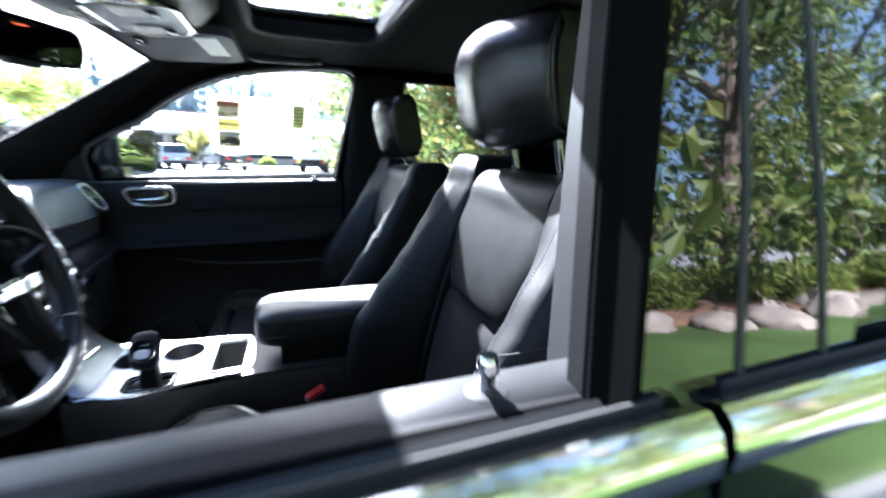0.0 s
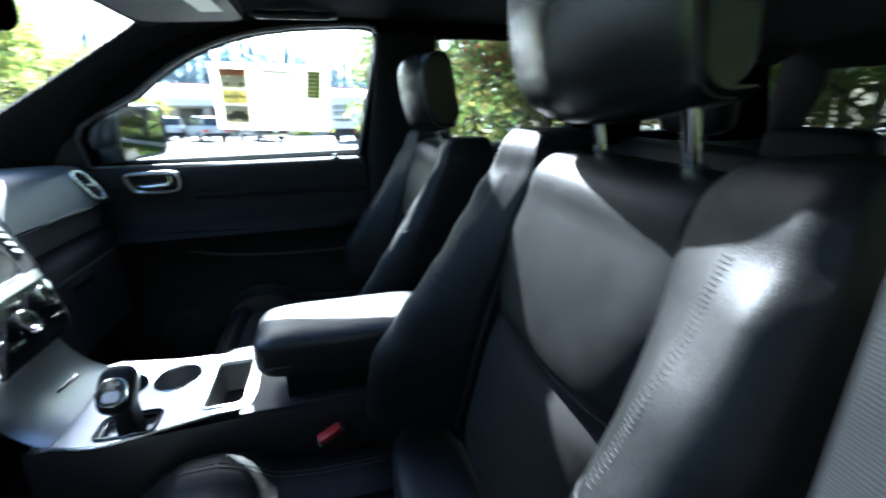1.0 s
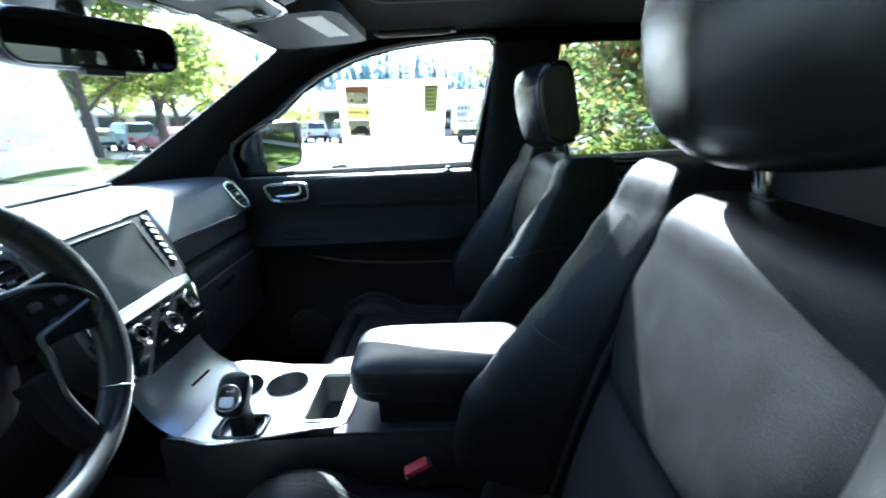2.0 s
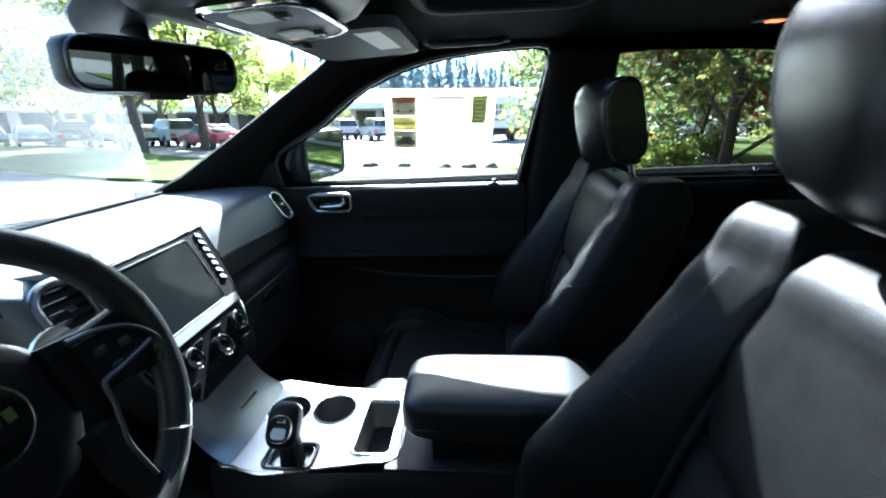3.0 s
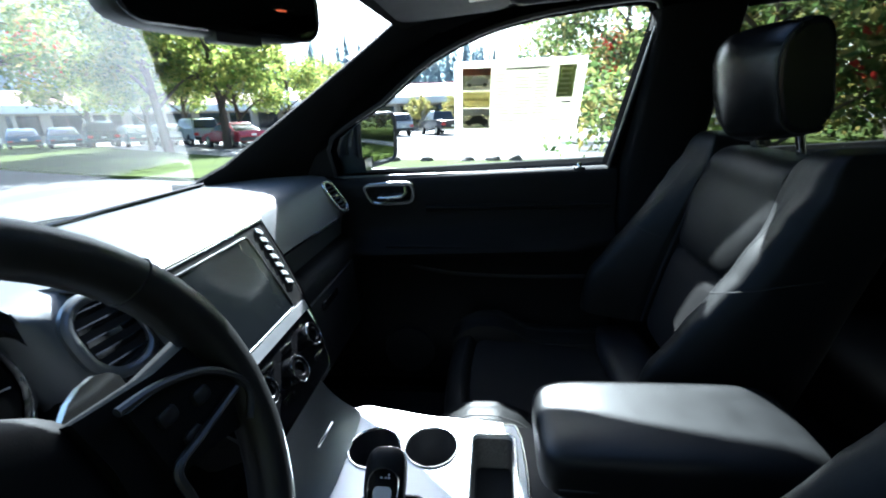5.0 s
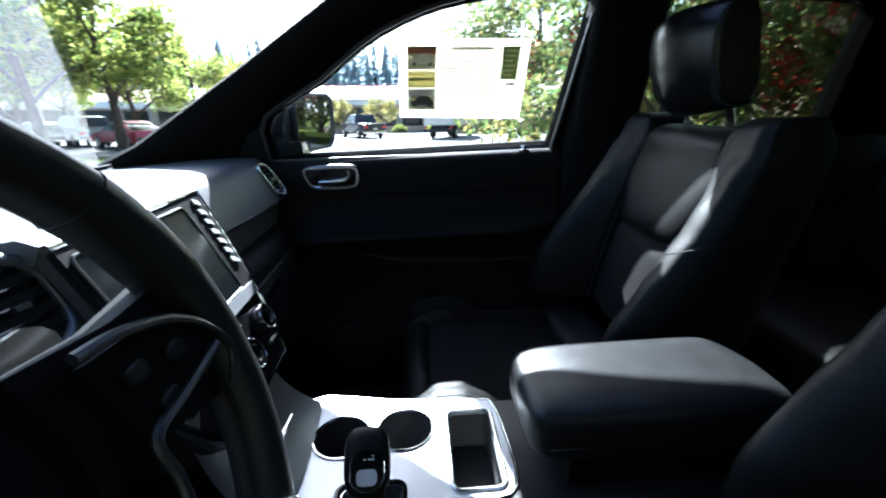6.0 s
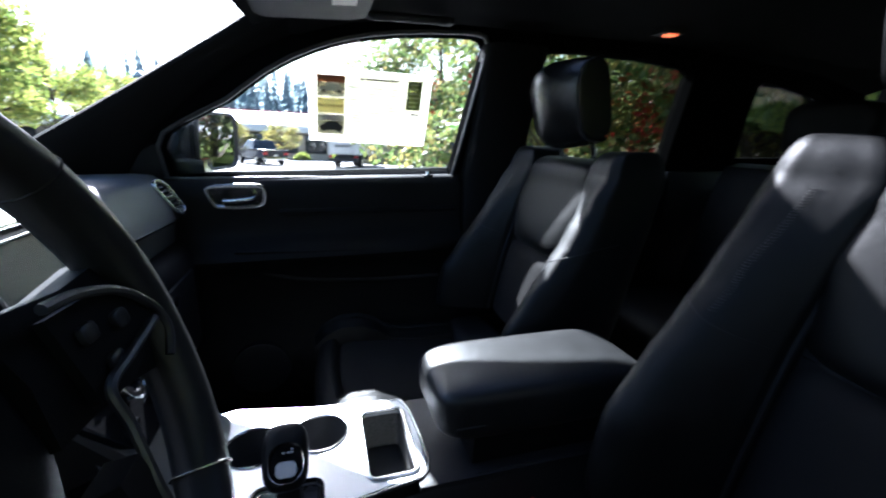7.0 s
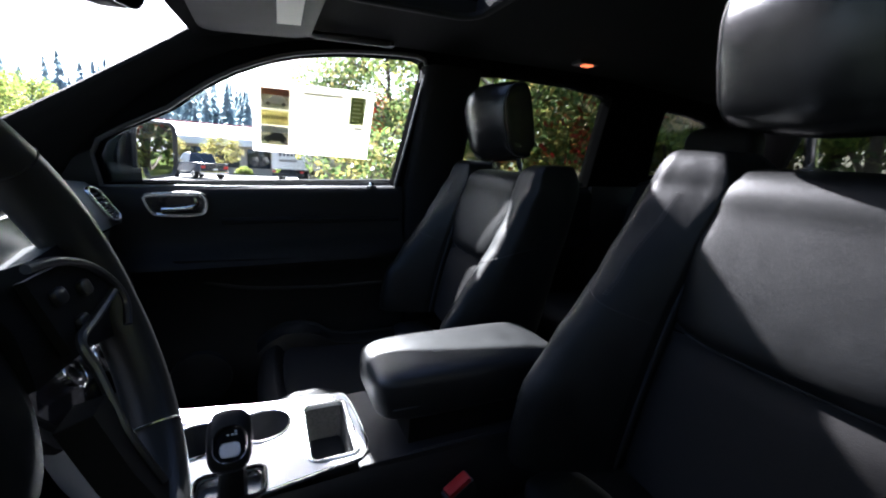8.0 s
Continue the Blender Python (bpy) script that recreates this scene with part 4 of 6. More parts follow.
# load cover behind the bench closes the boot
bs = thing("boot_trim", "black trim of the boot behind the rear bench", "boot trim", kind="structure")
for sgn in (-1, 1):
    part("side_trim", box((1.295, min(sgn * 0.760, sgn * 0.785), 0.42), (2.33, max(sgn * 0.760, sgn * 0.785), 1.185), 0.01), M_PLASTIC, bs)
part("load_cover", box((1.56, -0.78, 1.10), (2.33, 0.78, 1.13), 0.008), M_PLASTIC, bs)

# ---- dashboard ----
dash = thing("dashboard", "charcoal soft-touch dashboard with sunlight put into its top's colour", "dashboard")
SEC = [(-0.74, 1.180), (-0.60, 1.187), (-0.50, 1.190), (-0.43, 1.191), (-0.388, 1.187), (-0.364, 1.170), (-0.344, 1.130), (-0.324, 1.096), (-0.320, 1.080), (-0.345, 1.070), (-0.352, 1.04),
       (-0.356, 1.005), (-0.42, 1.0), (-0.60, 1.0), (-0.76, 1.0)]
LOW = [(-0.356, 0.998), (-0.325, 0.990), (-0.302, 0.965), (-0.308, 0.86), (-0.36, 0.72), (-0.45, 0.62), (-0.72, 0.62), (-0.78, 0.9), (-0.70, 0.998)]
rings, low_rings = [], []
for i in range(75):
    q = -1 + i / 37
    y = 0.745 * q
    bow = 1 - q * q
    pocket = smooth01((y + 0.645) / 0.03) * smooth01((-0.136 - y) / 0.02)
    low_rings.append([Vector((x, y, z)) for x, z in LOW])
    rings.append([Vector(((x if not (0.98 < z < 1.18 and x > -0.44) else x + (-0.445 - x) * pocket) - (0.115 * bow if x < -0.7 else 0.03 * bow if x < -0.5 else 0), y, z - 0.006 * q * q + (-0.012 * bow if x < -0.7 else 0))) for x, z in SEC])
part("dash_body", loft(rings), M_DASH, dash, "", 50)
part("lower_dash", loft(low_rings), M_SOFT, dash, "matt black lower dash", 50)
lip = [Vector((-0.3165 + 0.002, y, 1.0875 - 0.012 * smooth01((y - 0.3) / 0.4))) for y in (0.22, 0.35, 0.5, 0.62)]
part("accent_line", tube(lip, 0.003, 6), M_CHROME, dash, "thin bright accent line")
part("glove_box_lid", box((-0.315, 0.22, 0.74), (-0.296, 0.66, 0.945), 0.008), M_PLASTIC, dash)
part("glove_box_latch", box((-0.302, 0.40, 0.905), (-0.290, 0.50, 0.925), 0.004), M_GLOSS, dash)
# defroster slot and windscreen edge strip
part("defroster_slot", tube([ws_point(s, 0.0) + Vector((0.075, 0, 0.016)) for s in (-0.85, -0.5, 0, 0.5, 0.85)], 0.006, 6), M_GLOSS, dash)


def vent(parent, c, u, v, hw, hh, slats, mat, frame=0.009):
    """An air vent: a frame, a dark pocket and slats. u across, v along, both unit vectors."""
    c, u, v = Vector(c), Vector(u).normalized(), Vector(v).normalized()
    n = u.cross(v).normalized()
    pl = lambda a, b, w: c + u * a + v * b + n * w
    loop = round_rect(-hw, -hh, hw, hh, min(hw, hh) * 0.92)
    part("vent_frame", frame_loft(loop, pl, frame, 0.008), mat, parent, "satin silver vent frame")
    part("vent_pocket", slab(loop, [], pl, -0.004, 0.0012), M_SEAM, parent)
    for i in range(slats):
        b = -hh + (i + 0.5) * 2 * hh / slats
        rings_ = [[pl(a, b - 0.0035, 0.002), pl(a, b + 0.0025, 0.0055), pl(a, b + 0.004, 0.0045), pl(a, b - 0.002, 0.001)] for a in (-hw * 0.93, hw * 0.93)]
        part("vent_slat", loft(rings_), M_GLOSS, parent)
    part("vent_tab", loft([[pl(a, -0.004, 0.005), pl(a, 0.004, 0.005), pl(a, 0.003, 0.010), pl(a, -0.003, 0.010)] for a in (-hw * 0.22, hw * 0.22)]), M_SATIN, parent)


# side vent by the passenger door
vent(dash, (-0.338, 0.685, 1.128), (0.15, 1, 0.05), (-0.055, 0, 0.085), 0.020, 0.044, 7, M_SATIN, 0.010)
# driver-side middle vent with a broad silver surround
vent(dash, (-0.304, -0.116, 1.150), (0.1, 1, 0), (-0.38, 0, 0.92), 0.031, 0.040, 5, M_DARKSILVER, 0.014)

# cluster hood and dials
hood_r = []
for x, hgt, wd in ((-0.64, 0.004, 0.24), (-0.56, 0.030, 0.235), (-0.46, 0.055, 0.228), (-0.40, 0.063, 0.222), (-0.385, 0.060, 0.218), (-0.388, 0.052, 0.208), (-0.41, 0.050, 0.204), (-0.45, 0.045, 0.20)):
    hood_r.append([Vector((x, -0.395 + (wd + 0.035) * math.cos(a), 1.165 + (hgt + 0.012) * math.sin(a) ** 0.6 if 0 < a < math.pi else 1.165)) for a in (math.pi * k / 20 for k in range(21))])
part("cluster_hood", loft(hood_r, False, False), M_SOFT, dash, "", 60)
part("cluster_shroud", slab(round_rect(-0.665, 0.985, -0.130, 1.205, 0.06), [round_rect(-0.648, 1.025, -0.143, 1.20, 0.060)], lambda u, v, w: Vector((-0.372 - 0.25 * (v - 1.12) + w, u, v)), -0.05, 0.0), M_SOFT, dash)
cl = thing("instrument_cluster", "dark instrument cluster with chrome dial rings", "instrument cluster")
part("cluster_back", slab(round_rect(-0.655, 1.01, -0.138, 1.225, 0.05), [], lambda u, v, w: Vector((-0.405 - 0.25 * (v - 1.12) + w, u, v)), -0.02, 0.0), M_SOFT, cl)
for y in (-0.555, -0.235):
    lp = ring_xy(y, 1.118, 0.082, 32)
    part("dial_ring", frame_loft(lp, lambda u, v, w: Vector((-0.404 - 0.25 * (v - 1.12) + w, u, v)), 0.008, 0.012), M_CHROME, cl, "chrome dial ring")
    dl = part("dial", slab(ring_xy(y, 1.118, 0.080, 32), [], lambda u, v, w: Vector((-0.404 - 0.25 * (v - 1.12) + w, u, v)), 0, 0.002), M_GLOSS, cl)
    for k in range(9):
        a = radians(-40 + 260 * k / 8)
        p = [(y + r * math.cos(a), 1.118 + r * math.sin(a)) for r in (0.062, 0.074)]
        part("tick", tube([Vector((-0.401 - 0.25 * (v - 1.12), u, v)) for u, v in p], 0.0012, 4), M_LABEL, dl)

# centre stack
def st(y, z, w=0.0):
    """A point on the face of the centre stack."""
    return Vector((-0.292 + (1.19 - z) * 0.48 + w * 0.90, y, z + w * 0.43))


stack = thing("centre_stack", "black centre stack with a dark touch screen and climate knobs", "centre console")
SY = 0.022
outl = [(SY - 0.108, 1.195), (SY + 0.180, 1.195), (SY + 0.174, 1.13), (SY + 0.150, 1.02), (SY + 0.108, 0.955), (SY + 0.098, 0.945), (SY - 0.098, 0.945), (SY - 0.108, 0.955), (SY - 0.132, 1.02), (SY - 0.128, 1.055), (SY - 0.110, 1.085)]
part("stack_body", slab([(SY + (y - SY) * 0.97, z) for y, z in outl], [], st, -0.10, -0.012), M_PLASTIC, stack)
part("stack_surround", slab(outl, [], st, -0.012, 0.0), M_DARKSILVER, stack, "satin silver stack surround")
pan = [(SY - 0.105, 1.190), (SY + 0.165, 1.190), (SY + 0.160, 1.13), (SY + 0.146, 1.035), (SY - 0.126, 1.035), (SY - 0.122, 1.055), (SY - 0.106, 1.082)]
part("screen_bezel", slab(pan, [], st, 0.001, 0.007), M_SOFT, stack)
part("screen", slab(round_rect(SY - 0.095, 1.054, SY + 0.110, 1.178, 0.006), [], st, 0.0072, 0.009), M_SCREEN, stack, "dark touch screen")
part("screen_frame", frame_loft(round_rect(SY - 0.095, 1.054, SY + 0.110, 1.178, 0.006), lambda u, v, w: st(u, v, 0.0072 + w), 0.003, 0.003), M_DARKMETAL, stack)
part("stack_top_edge", tube([st(SY - 0.106, 1.193, 0.004), st(SY + 0.175, 1.193, 0.004)], 0.005, 8), M_SATIN, stack)
part("stack_cap", loft([[Vector((-0.42, y, 1.189)), Vector((-0.31, y, 1.206)), Vector((-0.291, y, 1.199)), Vector((-0.30, y, 1.18))] for y in (SY - 0.110, SY + 0.182)]), M_DASH, stack)
for k in range(7):
    z0 = 1.181 - 0.0150 * k
    lean = 0.0012 * k
    bm = loft([[st(SY + a - lean, z0 - 0.0045 - d, 0.0072), st(SY + a - lean, z0 - 0.004 - d, 0.0098), st(SY + a - lean, z0 + 0.003 - d, 0.0090), st(SY + a - lean, z0 + 0.0035 - d, 0.0072)] for a, d in ((0.142, 0.0), (0.149, 0.002), (0.155, 0.006))])
    part("side_vent_slat", bm, M_TEETH, stack, "small bright vent tooth")
hv = [(SY - 0.135, 1.032), (SY + 0.135, 1.032), (SY + 0.128, 1.005), (SY + 0.110, 0.955), (SY + 0.100, 0.945), (SY - 0.086, 0.945), (SY - 0.100, 0.955), (SY - 0.128, 1.005)]
part("silver_bar", slab([(SY - 0.118, 1.0345), (SY + 0.140, 1.0345), (SY + 0.142, 1.050), (SY - 0.116, 1.050)], [], st, 0.006, 0.0105), M_SILVER, stack, "satin silver bar under the screen")
part("climate_panel", slab(hv, [], st, 0.001, 0.008), M_GLOSS, stack, "gloss black climate panel")
part("climate_trim", frame_loft(hv, lambda u, v, w: st(u, v, 0.001 + w), 0.004, 0.007), M_CHROME, stack)
for y, z, r in ((SY - 0.062, 1.006, 0.019), (SY + 0.012, 0.990, 0.021), (SY + 0.088, 1.006, 0.019)):
    kn = part("knob", loft([[st(y + rr * math.cos(a), z + rr * math.sin(a) * 0.9, w) for a in (2 * math.pi * i / 24 for i in range(24))] for w, rr in ((0.006, r), (0.022, r * 0.92), (0.027, r * 0.86), (0.027, r * 0.6), (0.025, r * 0.5))]), M_GLOSS, stack)
    part("knob_ring", frame_loft(ring_xy(y, z, r * 0.84, 24), lambda u, v, w: st(u, v, 0.026 + w), 0.0025, 0.002), M_CHROME, kn)
for i in range(4):
    for j in range(2):
        part("button", box((-0.001, -0.013, -0.004), (0.004, 0.013, 0.004), 0.0015, m=Matrix.Translation(st(SY - 0.10 + 0.058 * i + 0.02, 1.022 - 0.050 * j - 0.004, 0.008)) @ pose(0, 0, 0, 0, -25.6, 0)), M_GLOSS, stack)
        part("button_edge", box((-0.0005, -0.012, 0.0028), (0.005, 0.012, 0.0042), 0.0008, m=Matrix.Translation(st(SY - 0.10 + 0.058 * i + 0.02, 1.022 - 0.050 * j - 0.004, 0.008)) @ pose(0, 0, 0, 0, -25.6, 0)), M_CHROME, stack)
for sg in (1,):
    part("side_edge", tube([st(SY + sg * (y - SY), z, 0.003) for y, z in ((SY + 0.176, 1.192), (SY + 0.172, 1.13), (SY + 0.162, 1.07), (SY + 0.147, 1.02), (SY + 0.122, 0.97))], 0.0040, 8), M_CHROME, stack)
# silver slope down to the console with a slot handle
slope = []
for k in range(15):
    t = k / 14
    z = 0.968 - 0.134 * t
    x = -0.2005 + 0.052 * t + 0.030 * t ** 5 - 0.006 * math.sin(math.pi * t)
    hw = 0.106 + 0.010 * t
    slope.append([Vector((x - 0.012 * (abs(q) ** 6), SY + q * hw, z)) for q in (-1, -0.93, -0.8, -0.4, 0, 0.4, 0.8, 0.93, 1)] + [Vector((x - 0.020, SY + q * (hw - 0.02), z - 0.004)) for q in (1, -1)])
# Silver like the top plate, coloured darker for the shade it stands in.
part("lower_fascia", loft(slope), M_DARKSILVER, stack, "satin silver lower fascia", 60)
part("slot_handle", tube([(-0.158, 0.012, 0.866), (-0.156, 0.072, 0.862)], 0.0035, 8), M_CHROME, stack)

# ---- floor console ----
con = thing("floor_console", "satin silver and black floor console with cup holders", "car console")
CZ = 0.832
plate = spline([(-0.160, 0.138, 0), (0.0, 0.128, 0), (0.135, 0.117, 0), (0.160, 0.106, 0), (0.169, 0.03, 0), (0.166, -0.054, 0), (0.12, -0.071, 0), (0.015, -0.090, 0), (-0.06, -0.104, 0), (-0.12, -0.090, 0), (-0.160, -0.068, 0)], 3, True)
plate = [(p.x, p.y) for p in plate]
cups = [(-0.078, 0.052, 0.043), (0.018, 0.060, 0.043)]
tray = round_rect(0.087, -0.055, 0.153, 0.090, 0.010)
gate = round_rect(-0.066, -0.092, 0.018, -0.040, 0.010)
part("top_plate", slab(plate, [ring_xy(*c, 28) for c in cups] + [tray, gate], lambda u, v, w: Vector((u, v, CZ + w)), -0.008, 0.0), M_SILVER, con, "satin silver top plate")
part("plate_edge", frame_loft(plate, lambda u, v, w: Vector((u, v, CZ - 0.004 + w)), 0.006, 0.004), M_SATIN, con)
part("tray_frame", frame_loft(tray, lambda u, v, w: Vector((u, v, CZ + w)), 0.007, 0.003), M_SATIN, con)
for c in cups:
    cup = part("cup_holder", loft([[Vector((c[0] + r * math.cos(a), c[1] + r * math.sin(a), z)) for a in (2 * math.pi * i / 28 for i in range(28))] for z, r in ((CZ + 0.001, 0.044), (CZ + 0.002, 0.042), (CZ - 0.03, 0.039), (CZ - 0.075, 0.036), (CZ - 0.078, 0.005))], True, False), M_CUP, con)
    part("cup_rim", frame_loft(ring_xy(c[0], c[1], 0.0415, 28), lambda u, v, w: Vector((u, v, CZ + w)), 0.004, 0.003), M_CHROME, cup)
for z0, z1, lp, mat, nm in ((CZ - 0.006, CZ - 0.07, tray, M_SPECK, "tray_lining"), (CZ - 0.004, CZ - 0.014, gate, M_DARKSILVER, "gate_floor")):
    cx, cy = sum(p[0] for p in lp) / len(lp), sum(p[1] for p in lp) / len(lp)
    part(nm, loft([[Vector((x, y, z0)) for x, y in lp], [Vector((cx + (x - cx) * 0.94, cy + (y - cy) * 0.96, z1)) for x, y in lp], [Vector((cx + (x - cx) * 0.01, cy + (y - cy) * 0.01, z1)) for x, y in lp]], True, False), mat, con)
part("tray_mat", slab(round_rect(0.092, -0.049, 0.148, 0.084, 0.008), [], lambda u, v, w: Vector((u, v, CZ - 0.069 + w)), 0, 0.003), M_RUBBER, con, "black rubber tray mat")
part("tray_divider", box((0.096, -0.035, CZ - 0.068), (0.128, -0.028, CZ - 0.030), 0.002), M_SATIN, con)
side = []
for x, w0, zt in ((-0.172, 0.104, 0.822), (-0.06, 0.122, 0.822), (0.05, 0.118, 0.822), (0.19, 0.110, 0.822), (0.24, 0.105, 0.83), (0.56, 0.105, 0.83)):
    yc = 0.018
    side.append([Vector((x, yc + q * w0, z)) for q, z in ((-0.93, zt), (-1.0, zt - 0.015), (-1.04, zt - 0.10), (-1.02, 0.50))] + [Vector((x, yc + q * w0, z)) for q, z in ((1.02, 0.50), (1.04, zt - 0.10), (1.0, zt - 0.015), (0.93, zt))])
part("console_side", loft([r[:4] for r in side], False, False), M_PLASTIC, con)
part("console_side", loft([r[4:] for r in side], False, False), M_PLASTIC, con)
part("console_rear_deck", box((0.150, -0.085, 0.80), (0.56, 0.118, 0.829), 0.008), M_PLASTIC, con)
arm = thing("armrest", "padded black leather centre armrest lid catching the sun", "armrest")
part("lid", ellipsoid((0.359, 0.012, 0.913), (0.178, 0.086, 0.046), 0.44, 0.32, 56, 22), M_ARM, arm, "padded leather lid", 75)
part("lid_stitch", tube([Vector((0.205 + 0.325 * t, -0.0722 + 0.0005 * t, 0.902)) for t in (0, 0.3, 0.6, 1)], 0.0012, 5), M_THREAD, arm)
part("bin", loft([[Vector((x, y, z)) for y, z in ((-0.060, 0.826), (-0.066, 0.89), (0.084, 0.89), (0.080, 0.826))] for x in (0.235, 0.30, 0.525)]), M_SOFT, arm)

# gear selector
gs = thing("gear_selector", "leather and chrome gear selector with a silver button", "gear lever")
part("gate_trim", frame_loft(gate, lambda u, v, w: Vector((u, v, CZ + w)), 0.006, 0.004), M_GLOSS, gs)
part("gate_liner", frame_loft(round_rect(-0.062, -0.088, 0.014, -0.044, 0.008), lambda u, v, w: Vector((u, v, CZ - 0.009 + w)), 0.002, 0.008), M_CHROME, gs)
part("stem", loft([spline([Vector((cx + a, cy + b, z)) for a, b in ((-w, -d), (w, -d), (w, d), (-w, d))], 4, True) for cx, cy, z, w, d in ((-0.022, -0.066, CZ - 0.02, 0.016, 0.018), (-0.018, -0.072, CZ + 0.04, 0.013, 0.015), (-0.020, -0.078, CZ + 0.082, 0.015, 0.020))]), M_LEATHER, gs)
gm = Matrix.Translation((-0.019, -0.077, 0.911)) @ pose(0, 0, 0, 44, 4, 4)
part("grip", ellipsoid((0, 0, 0), (0.0275, 0.039, 0.021), 0.62, 0.64, m=gm.to_3x3()), M_LEATHER, gs).data.transform(Matrix.Translation(gm.translation))
gp = lambda u, v, w: gm @ Vector((u, v, 0.0182 + w - 6.0 * max(0.0, -v - 0.030) ** 2))
face = round_rect(-0.0175, -0.029, 0.0175, 0.011, 0.015)
part("grip_face", slab(face, [], gp, -0.006, 0.0045), M_GLOSS, gs, "gloss black selector display")
part("grip_ring", frame_loft(face, gp, 0.0028, 0.007), M_CHROME, gs, "chrome ring")
part("grip_button", slab(round_rect(-0.0115, -0.025, 0.0115, -0.008, 0.006), [], gp, 0.002, 0.0080), M_TEETH, gs, "satin silver button")
for u0, v0 in ((-0.004, 0.001), (0.0015, 0.001), (0.0055, 0.0045), (0.0055, 0.001)):
    part("display_mark", slab([(u0, v0), (u0 + 0.0026, v0), (u0 + 0.0026, v0 + 0.0018), (u0, v0 + 0.0018)], [], gp, 0.0045, 0.005), M_LENS, gs)

# ---- steering wheel ----
TL = radians(18)
WM = Matrix(((0, -math.sin(TL), math.cos(TL), -0.090), (1, 0, 0, -0.385), (0, math.cos(TL), math.sin(TL), 1.170), (0, 0, 0, 1)))
sw = thing("steering_wheel", "black leather steering wheel with silver spoke trim", "steering wheel", m=WM)
rings = []
for i in range(72):
    a = 2 * math.pi * i / 72
    fat = 0.0180 + 0.0020 * math.exp(-((math.degrees(a) % 180 - 25) / 22) ** 2)
    c = Vector((math.cos(a), math.sin(a), 0))
    rings.append([c * (0.173 + fat * 0.92 * math.cos(b)) + Vector((0, 0, fat * 1.05 * math.sin(b))) for b in (2 * math.pi * k / 14 for k in range(14))])
rings.append(rings[0])
bm = loft(rings, True, False)
bmesh.ops.remove_doubles(bm, verts=bm.verts, dist=1e-5)
part("rim", bm, M_RIM, sw, "leather covered rim")
for a in (38, 142, -42, 222):
    c = Vector((math.cos(radians(a)), math.sin(radians(a)), 0))
    part("rim_joint", tube([c * (0.173 + 0.0178 * math.cos(b)) + Vector((0, 0, 0.0203 * math.sin(b))) for b in (2 * math.pi * k / 16 for k in range(17))], 0.0010, 5), M_SATIN if a < 0 or a > 180 else M_SEAM, sw)
part("hub_pad", loft([spline([Vector((x * s, y * s, z)) for x, y in ((-0.076, 0.052), (-0.04, 0.075), (0.04, 0.075), (0.076, 0.052), (0.088, 0.008), (0.080, -0.045), (0.04, -0.088), (-0.04, -0.088), (-0.080, -0.045), (-0.088, 0.008))], 4, True)
                       for z, s in ((-0.07, 0.95), (-0.050, 1.0), (-0.034, 0.97), (-0.025, 0.88), (-0.019, 0.70), (-0.017, 0.4))]), M_SOFT, sw, "padded hub cover", 60)
part("badge_ring", frame_loft(ring_xy(0, 0.008, 0.036, 32), lambda u, v, w: Vector((u, v, -0.019 + w)), 0.003, 0.003), M_CHROME, sw)
part("badge", slab(ring_xy(0, 0.008, 0.036, 32), [], lambda u, v, w: Vector((u, v, -0.021 + w)), 0, 0.004), M_GLOSS, sw, "round dark badge")
for x0, x1, h in ((-0.024, -0.014, 0.020), (-0.010, -0.001, 0.014), (0.003, 0.011, 0.014), (0.015, 0.024, 0.016)):
    part("badge_bar", slab([(x0, 0.002), (x1, 0.002), (x1, 0.002 + h * 0.8), (x0, 0.002 + h * 0.8)], [], lambda u, v, w: Vector((u, v, -0.017 + w)), 0, 0.0012), M_CHROME, sw)
